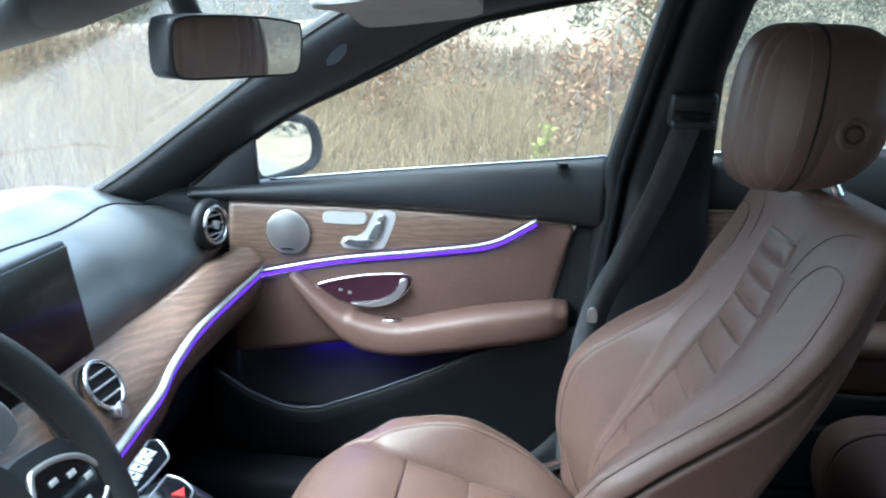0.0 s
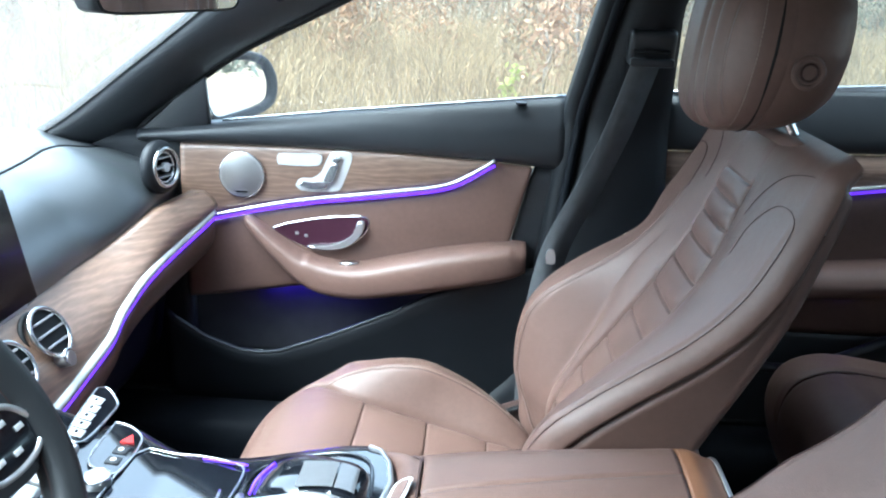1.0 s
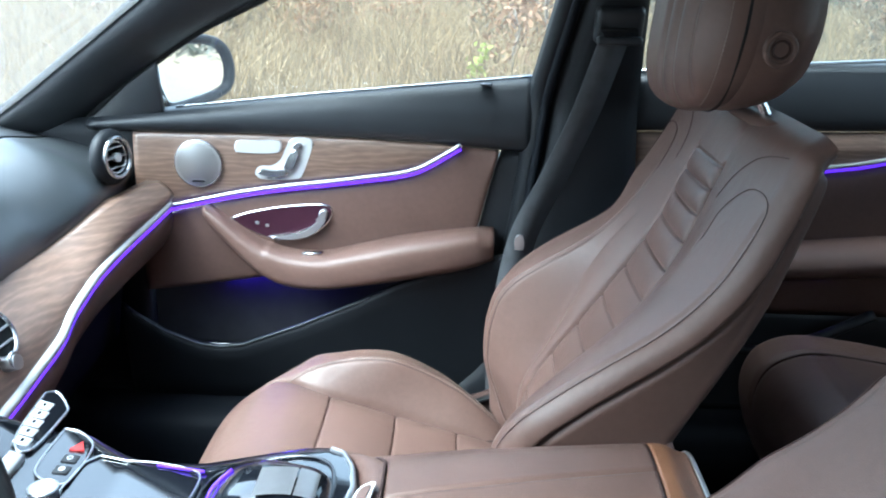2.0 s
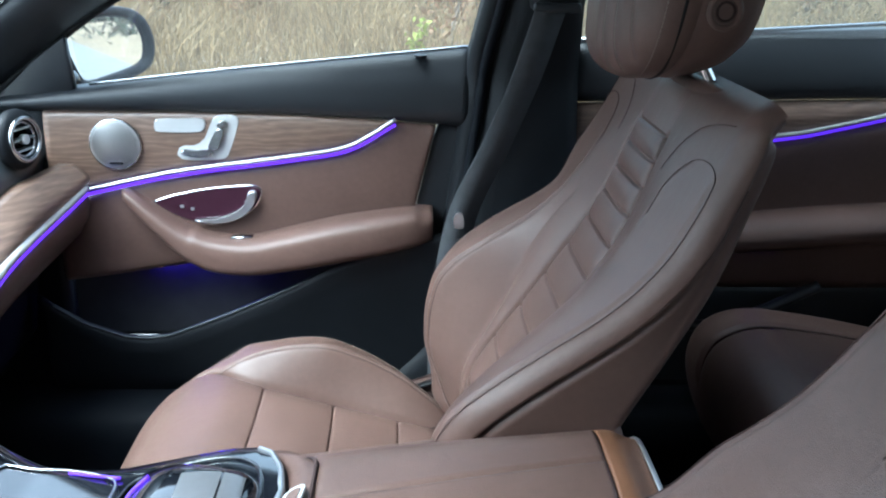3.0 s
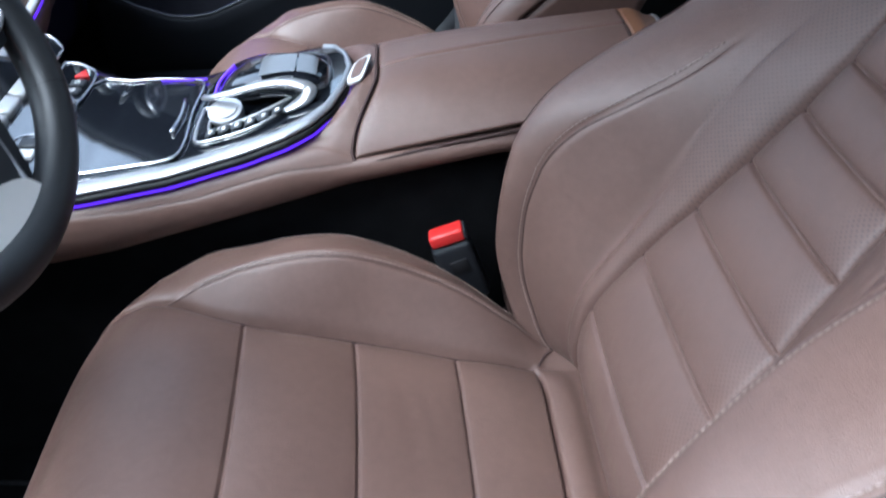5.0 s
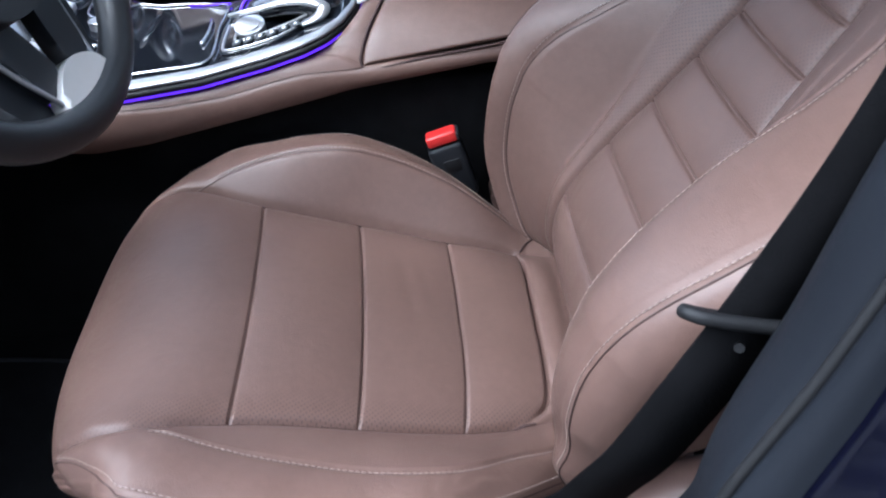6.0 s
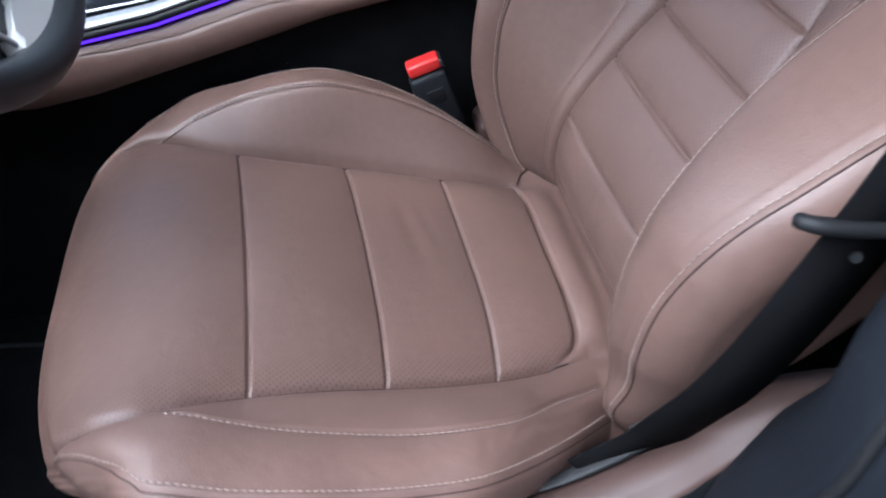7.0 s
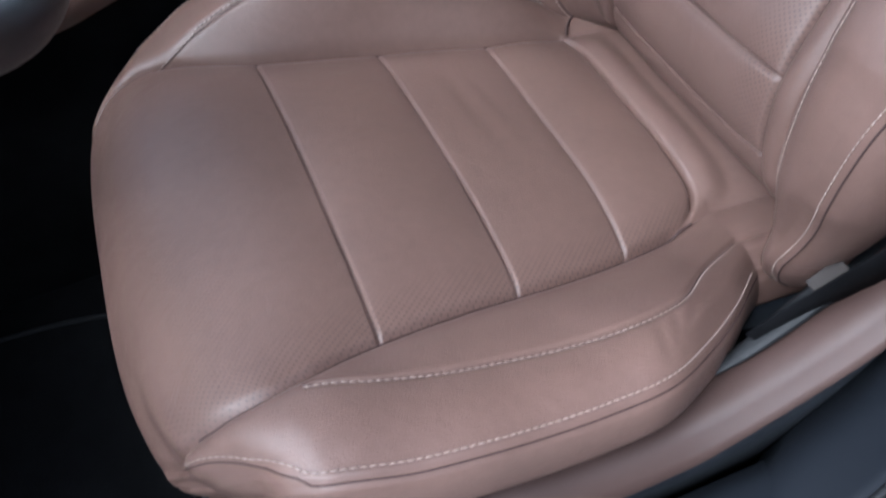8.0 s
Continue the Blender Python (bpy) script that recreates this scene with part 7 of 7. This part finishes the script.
passenger_belt()


def driver_belt():
    b = thing("seat_belt", (0.48, -0.66, 1.10), "black driver seat belt running down beside the seat", "seat belt", "seat belts")
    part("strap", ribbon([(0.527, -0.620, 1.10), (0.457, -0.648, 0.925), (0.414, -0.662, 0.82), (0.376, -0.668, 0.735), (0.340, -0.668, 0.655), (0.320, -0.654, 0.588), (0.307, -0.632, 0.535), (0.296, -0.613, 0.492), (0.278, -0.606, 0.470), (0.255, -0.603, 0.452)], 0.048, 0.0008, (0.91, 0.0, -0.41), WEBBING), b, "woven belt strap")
    loop = [(0.326, -0.668, 0.728), (0.336, -0.674, 0.727), (0.372, -0.677, 0.721), (0.400, -0.675, 0.715), (0.411, -0.668, 0.710), (0.403, -0.664, 0.708), (0.374, -0.666, 0.714), (0.338, -0.664, 0.721)]
    part("belt_loop", tube(loop, 0.0046, RUBBER, n=60, sides=12, closed=True, up=(0, 0, 1)), b, "black belt guide loop")
    part("strap_button", disc((0.362, -0.672, 0.702), (-0.4, -0.85, 0.3), 0.0032, 0.003, RUBBER, 0.001), b, "black stop button")
    part("belt_anchor", box((0.026, 0.016, 0.003), (0.303, -0.600, 0.489), Euler((radians(12), radians(-28), 0)).to_matrix(), bevel=0.001, mat=material("grey_belt_fitting", (0.034, 0.029, 0.027), 0.7, spec=0.1)), b, "grey end fitting")


driver_belt()


# ---- rear bench ----
def rear_bench():
    r = thing("rear_bench", (1.0, 0.0, 0.27), "brown leather rear bench with stitched panels", "car seat")
    for y0, y1 in ((0.13, 0.665), (-0.665, -0.13), (-0.125, 0.125)):
        n = 60
        spine = curve([(0.745, 0.38, 0), (0.715, 0.45, 0), (0.705, 0.515, 0), (0.725, 0.565, 0), (0.78, 0.590, 0), (0.87, 0.584, 0), (1.00, 0.560, 0), (1.12, 0.530, 0), (1.20, 0.515, 0)], n)
        nrm = normals(spine[:, :2])
        q = np.linspace(-1, 1, 60)[None, :]
        x = spine[:, 0:1]
        half, mid = (y1 - y0) / 2, (y0 + y1) / 2
        e = np.clip((np.abs(q) - 0.86) / 0.14, 0, 1)
        h = -0.045 * (1 - np.sqrt(np.maximum(0, 1 - e**2)))
        if half > 0.2:
            h = h + dip((np.abs(q) - 0.62) * half, 0.004, 0.007) * (spine[:, 1:2] > 0.50)
            for sx in (0.90, 1.0, 1.1):
                h = h + dip(x - sx, 0.003, 0.005) * (np.abs(q) < 0.62)
            h = h + dip(x - 0.80, 0.003, 0.005) * (np.abs(q) < 0.62) * (spine[:, 1:2] > 0.50)
        P = np.stack([x + nrm[:, 0:1] * h, mid + q * half + 0 * x, spine[:, 1:2] + nrm[:, 1:2] * h], axis=2)
        pad = part("bench_cushion", sheet(P, LEATHER), r)
        if half > 0.2:
            for m in (-0.62, 0.62):
                j = int(np.argmin(np.abs(q[0] - m)))
                part("seam", tube([P[i, j] + np.array([0, 0, 0.0030]) for i in range(n) if spine[i, 1] > 0.50], 0.0022, SEAM, n=60, sides=6), pad, "dark seam")
    for y0, y1 in ((0.13, 0.60), (-0.60, -0.13), (-0.125, 0.125)):
        spine = curve([(1.13, 0.46, 0), (1.14, 0.52, 0), (1.19, 0.65, 0), (1.25, 0.80, 0), (1.29, 0.92, 0), (1.32, 0.97, 0), (1.37, 0.985, 0), (1.42, 0.96, 0)], 50)
        nrm = normals(spine[:, :2])
        q = np.linspace(-1, 1, 50)[None, :]
        half, mid = (y1 - y0) / 2, (y0 + y1) / 2
        e = np.clip((np.abs(q) - 0.85) / 0.15, 0, 1)
        h = -0.05 * (1 - np.sqrt(np.maximum(0, 1 - e**2))) + dip((np.abs(q) - 0.60) * half, 0.004, 0.008)
        for sz in (0.60, 0.68, 0.76, 0.84):
            h = h + dip(spine[:, 1:2] - sz, 0.004, 0.005) * (np.abs(q) < 0.6)
        P = np.stack([spine[:, 0:1] + nrm[:, 0:1] * h, mid + q * half + 0 * h, spine[:, 1:2] + nrm[:, 1:2] * h], axis=2)
        part("bench_backrest", sheet(P, LEATHER), r)
    for y in (-0.64, 0.64):
        P = [[(x, y + s * 0.06 * math.copysign(1, y), z) for s in (-1, -0.8, 0.8, 1)] for x, z in ((1.10, 0.46), (1.14, 0.62), (1.22, 0.80), (1.30, 0.95), (1.42, 0.95))]
        part("side_bolster", sheet(P, LEATHER), r)
    part("bench_base", box((0.70, 1.32, 0.14), (1.14, 0, 0.325), bevel=0.02, mat=CARPET), r)


rear_bench()


# ---- outside ----
ASPHALT = material("grey_asphalt", (0.11, 0.11, 0.108), 0.85, vary=0.2, scale=1.5, grain=0.8, grain_scale=60)
SOIL = material("dry_grass_soil", (0.14, 0.105, 0.062), 0.95, vary=0.35, scale=0.8, grain=0.8, grain_scale=12)


def outdoor(name, colours, rough=0.85, trans=0.25):
    """Colour picked for each blade or leaf from a short range, with some light through it."""
    m = bpy.data.materials.new(name)
    m.use_nodes = True
    n, l = m.node_tree.nodes, m.node_tree.links
    b = n["Principled BSDF"]
    b.inputs["Roughness"].default_value = rough
    geo = n.new("ShaderNodeNewGeometry")
    ramp = n.new("ShaderNodeValToRGB")
    e = ramp.color_ramp.elements
    e[0].color, e[1].color = (*colours[0], 1), (*colours[-1], 1)
    for i, c in enumerate(colours[1:-1]):
        k = e.new((i + 1) / (len(colours) - 1))
        k.color = (*c, 1)
    l.new(geo.outputs["Random Per Island"], ramp.inputs[0])
    l.new(ramp.outputs[0], b.inputs["Base Color"])
    t = n.new("ShaderNodeBsdfTranslucent")
    l.new(ramp.outputs[0], t.inputs[0])
    mix = n.new("ShaderNodeMixShader")
    mix.inputs[0].default_value = trans
    l.new(b.outputs[0], mix.inputs[1])
    l.new(t.outputs[0], mix.inputs[2])
    l.new(mix.outputs[0], n["Material Output"].inputs[0])
    return m


STRAW = outdoor("dry_straw", [(0.160, 0.108, 0.047), (0.235, 0.163, 0.077), (0.085, 0.061, 0.031), (0.265, 0.196, 0.104), (0.072, 0.057, 0.031), (0.170, 0.123, 0.062)])
TWIGS = outdoor("bare_twigs", [(0.075, 0.07, 0.055), (0.10, 0.09, 0.075), (0.065, 0.072, 0.052), (0.085, 0.092, 0.07)])
RUSSET = outdoor("russet_scrub", [(0.13, 0.09, 0.05), (0.15, 0.08, 0.04), (0.09, 0.08, 0.05), (0.17, 0.13, 0.085), (0.085, 0.08, 0.055)])
RUST = outdoor("rust_brown_twigs", [(0.17, 0.09, 0.04), (0.20, 0.11, 0.05), (0.12, 0.075, 0.04), (0.22, 0.14, 0.075)])
OLIVE = outdoor("olive_brush", [(0.060, 0.062, 0.036), (0.085, 0.080, 0.050), (0.048, 0.054, 0.030), (0.10, 0.085, 0.055)])
BROWN_LEAF = outdoor("brown_oak_leaf", [(0.17, 0.092, 0.046), (0.21, 0.125, 0.070), (0.13, 0.077, 0.042)])
GREEN_LEAF = outdoor("yellow_green_leaf", [(0.19, 0.215, 0.04), (0.23, 0.255, 0.065)])
BARK = material("grey_bark", (0.16, 0.13, 0.10), 0.9, vary=0.3, scale=15, grain=0.8, grain_scale=90)


def ground_height(x, y):
    hill = np.maximum(0, y - 40) * np.clip(0.035 + 0.0016 * (x + 20), 0.0, 0.10)
    return np.where(y > 3.2, 0.02 * np.minimum(y - 3.2, 3), 0) + hill


def outside():
    ys = np.concatenate([np.linspace(-300, 3, 8), np.linspace(3.2, 20, 24), np.linspace(24, 400, 30)])
    xs = np.concatenate([np.linspace(-400, -20, 12), np.linspace(-16, 16, 17), np.linspace(20, 400, 12)])
    P = [[(x, y, float(ground_height(x, y))) for x in xs] for y in ys]
    structure("ground", sheet(P, SOIL), "dry grassy ground rising to a far hillside", "ground")
    P = [[(x, y, 0.012) for x in np.linspace(-200, 200, 40)] for y in (-4.5, -2, 0, 2.0, 2.6)]
    structure("road", sheet(P, ASPHALT), "pale grey asphalt road under the car", "road")

    # unseen wall, added only to hold back light through the open driver doorway
    P = [[(x, y, z) for y, z in ((-3.6, 0.0), (-3.6, 3.0), (-3.8, 3.0), (-3.8, 0.0))] for x in np.linspace(-2.5, 5.0, 10)]
    structure("wall_side", sheet(P, material("dull_light_block", (0.11, 0.095, 0.08), 0.9, vary=0.2, scale=2, grain=0.6, grain_scale=40), close_v=True, caps=True), "unseen plain wall added to block light on the driver side", "wall")

    rng = np.random.default_rng(5)

    def blades(count, x0, x1, y0, y1, tall, wide, bend, mat, name, label, power=1.0):
        x = rng.uniform(x0, x1, count)
        y = y0 + (y1 - y0) * rng.uniform(0, 1, count) ** power
        h = rng.uniform(0.55, 1.15, count) * tall * (0.55 + 0.5 * np.sin(x * 1.3 + y * 0.7) ** 2 + 0.45 * np.sin(x * 3.1 - y * 2.3) ** 4)
        z = ground_height(x, y)
        a = rng.uniform(0, 2 * np.pi, count)
        lean = rng.uniform(0, bend, count) * h
        th = rng.uniform(0, 2 * np.pi, count)
        w = wide * rng.uniform(0.5, 1.4, count)
        dx, dy = np.cos(th) * w / 2, np.sin(th) * w / 2
        lx, ly = np.cos(a) * lean, np.sin(a) * lean
        V = np.empty((count, 5, 3))
        V[:, 0] = np.stack([x - dx, y - dy, z - 0.02], 1)
        V[:, 1] = np.stack([x + dx, y + dy, z - 0.02], 1)
        V[:, 2] = np.stack([x + lx * 0.35 - dx * 0.8, y + ly * 0.35 - dy * 0.8, z + h * 0.6], 1)
        V[:, 3] = np.stack([x + lx * 0.35 + dx * 0.8, y + ly * 0.35 + dy * 0.8, z + h * 0.6], 1)
        V[:, 4] = np.stack([x + lx, y + ly, z + h], 1)
        me = bpy.data.meshes.new("mesh")
        F = []
        base = np.arange(count) * 5
        for b in base.tolist():
            F.append((b, b + 1, b + 3, b + 2))
            F.append((b + 2, b + 3, b + 4))
        me.from_pydata(V.reshape(-1, 3).tolist(), [], F)
        me.materials.append(mat)
        return tagged(new(name, me), label, "grass", kind="stuff")

    blades(90000, -9, 10, 4.2, 15, 0.50, 0.006, 1.3, STRAW, "dry_grass", "tall dry straw-coloured grass along the road", 1.1)
    blades(30000, -45, 35, 15, 42, 0.85, 0.02, 0.9, RUSSET, "dry_field", "dry brownish field", 1.2)
    blades(26000, -50, -8, 2.9, 18, 0.6, 0.012, 0.9, STRAW, "roadside_grass", "dry grass beside the road ahead")

    def brush(count, low, high, tall, size, mat, name, label, category):
        """Twiggy scrub: many small slivers round scattered clumps, thinner towards the top."""
        m = max(4, count // 160)
        cx, cy = rng.uniform(low[0], high[0], m), rng.uniform(low[1], high[1], m)
        ch = tall * rng.uniform(0.5, 1.2, m)
        k = rng.integers(m, size=count)
        up = rng.uniform(0, 1, count) ** 0.8
        wide = ch[k] * 0.45 * (1.15 - up)
        a = rng.uniform(0, 2 * np.pi, count)
        r = np.sqrt(rng.uniform(0, 1, count)) * wide
        x, y = cx[k] + np.cos(a) * r, cy[k] + np.sin(a) * r
        c = np.stack([x, y, ground_height(x, y) + up * ch[k]], 1)
        u = np.stack([rng.normal(size=count) * 0.6, rng.normal(size=count) * 0.6, rng.uniform(0.2, 1.0, count)], 1)
        u *= (size * rng.uniform(0.5, 1.5, count) / np.linalg.norm(u, axis=1))[:, None]
        v = np.cross(u, rng.normal(size=(count, 3))) 
        v *= (size * 0.22 / (np.linalg.norm(v, axis=1) + 1e-9))[:, None]
        V = np.stack([c - u, c + v, c + u, c - v], 1).reshape(-1, 3)
        F = [(4 * i, 4 * i + 1, 4 * i + 2, 4 * i + 3) for i in range(count)]
        me = bpy.data.meshes.new("mesh")
        me.from_pydata(V.tolist(), [], F)
        me.materials.append(mat)
        return tagged(new(name, me), label, category, kind="stuff")

    for bx, by, bt in ((-1.6, 8.5, 1.25), (-0.9, 10.0, 1.35), (0.55, 8.2, 1.2), (1.5, 9.5, 1.3), (2.6, 8.8, 1.15), (-3.2, 9.5, 1.3)):
        brush(900, (bx, by), (bx + 0.5, by + 0.5), bt, 0.045, RUST, "thicket", "leafless rust-brown thicket in the dry grass", "shrub")
    brush(40000, (-14, 8), (12, 22), 1.05, 0.05, RUSSET, "scrub", "low russet and straw scrub behind the grass", "scrub")
    brush(36000, (-110, 45), (110, 120), 4.5, 0.32, OLIVE, "bare_woods", "grey-olive leafless woods on the far hillside", "woods")
    brush(60000, (2.5, 13), (17, 26), 2.6, 0.055, OLIVE, "bare_brush", "dense grey-olive brush beyond the grass", "scrub")
    brush(12000, (25, -40), (80, 45), 4.0, 0.4, TWIGS, "roadside_woods", "grey-brown leafless woods beside the road behind", "woods")

    def leaf_cloud(centres, count, size, mat, spread_r):
        V, F = [], []
        for _ in range(count):
            c = np.array(centres[rng.integers(len(centres))]) + rng.normal(size=3) * spread_r
            u = rng.normal(size=3)
            u /= np.linalg.norm(u)
            v = np.cross(u, rng.normal(size=3))
            v /= np.linalg.norm(v) + 1e-9
            s = size * rng.uniform(0.6, 1.4)
            k = len(V)
            V += [c - u * s, c + v * s * 0.45 + u * 0.1 * s, c + u * s, c - v * s * 0.45 + u * 0.1 * s]
            F.append((k, k + 1, k + 2, k + 3))
        return data_from(V, F, mat, False)

    def sapling(at, tall, leaves, label):
        t = thing("oak_sapling", at, label, "tree")
        at = np.array(at)
        tips = []
        trunk = [at + np.array([0.03 * math.sin(k * 2), 0.03 * math.cos(k), tall * k / 5]) for k in range(6)]
        part("trunk", tube(trunk, [0.022, 0.016, 0.010, 0.005], BARK, n=20, sides=8), t)
        for i in range(16):
            z = rng.uniform(0.25, 0.98)
            p = at + np.array([0, 0, tall * z])
            d = np.array([math.cos(i * 2.4), math.sin(i * 2.4) * 0.8, 0.5]) * rng.uniform(0.2, 0.45) * tall * (1.1 - z * 0.6)
            part("limb", tube([p, p + d * 0.5 + np.array([0, 0, 0.02]), p + d], [0.007, 0.004, 0.002], BARK, n=8, sides=6), t)
            tips += [p + d * k for k in (0.5, 0.75, 1.0)]
        tagged(part("crown", leaf_cloud(tips, leaves, 0.035, BROWN_LEAF, 0.07), t, "withered brown oak leaves"), kind="stuff")

    sapling((0.95, 7.2, 0.12), 1.55, 520, "oak sapling with withered brown leaves")
    sapling((0.62, 6.2, 0.12), 0.62, 160, "low oak shoot with brown leaves in the grass")
    tagged(new("green_shrub", leaf_cloud([(0.33, 5.6, 0.42), (0.36, 5.6, 0.52), (0.30, 5.62, 0.36)], 60, 0.03, GREEN_LEAF, 0.04)), "small yellow-green shrub in the dry grass", "shrub", kind="stuff")


outside()
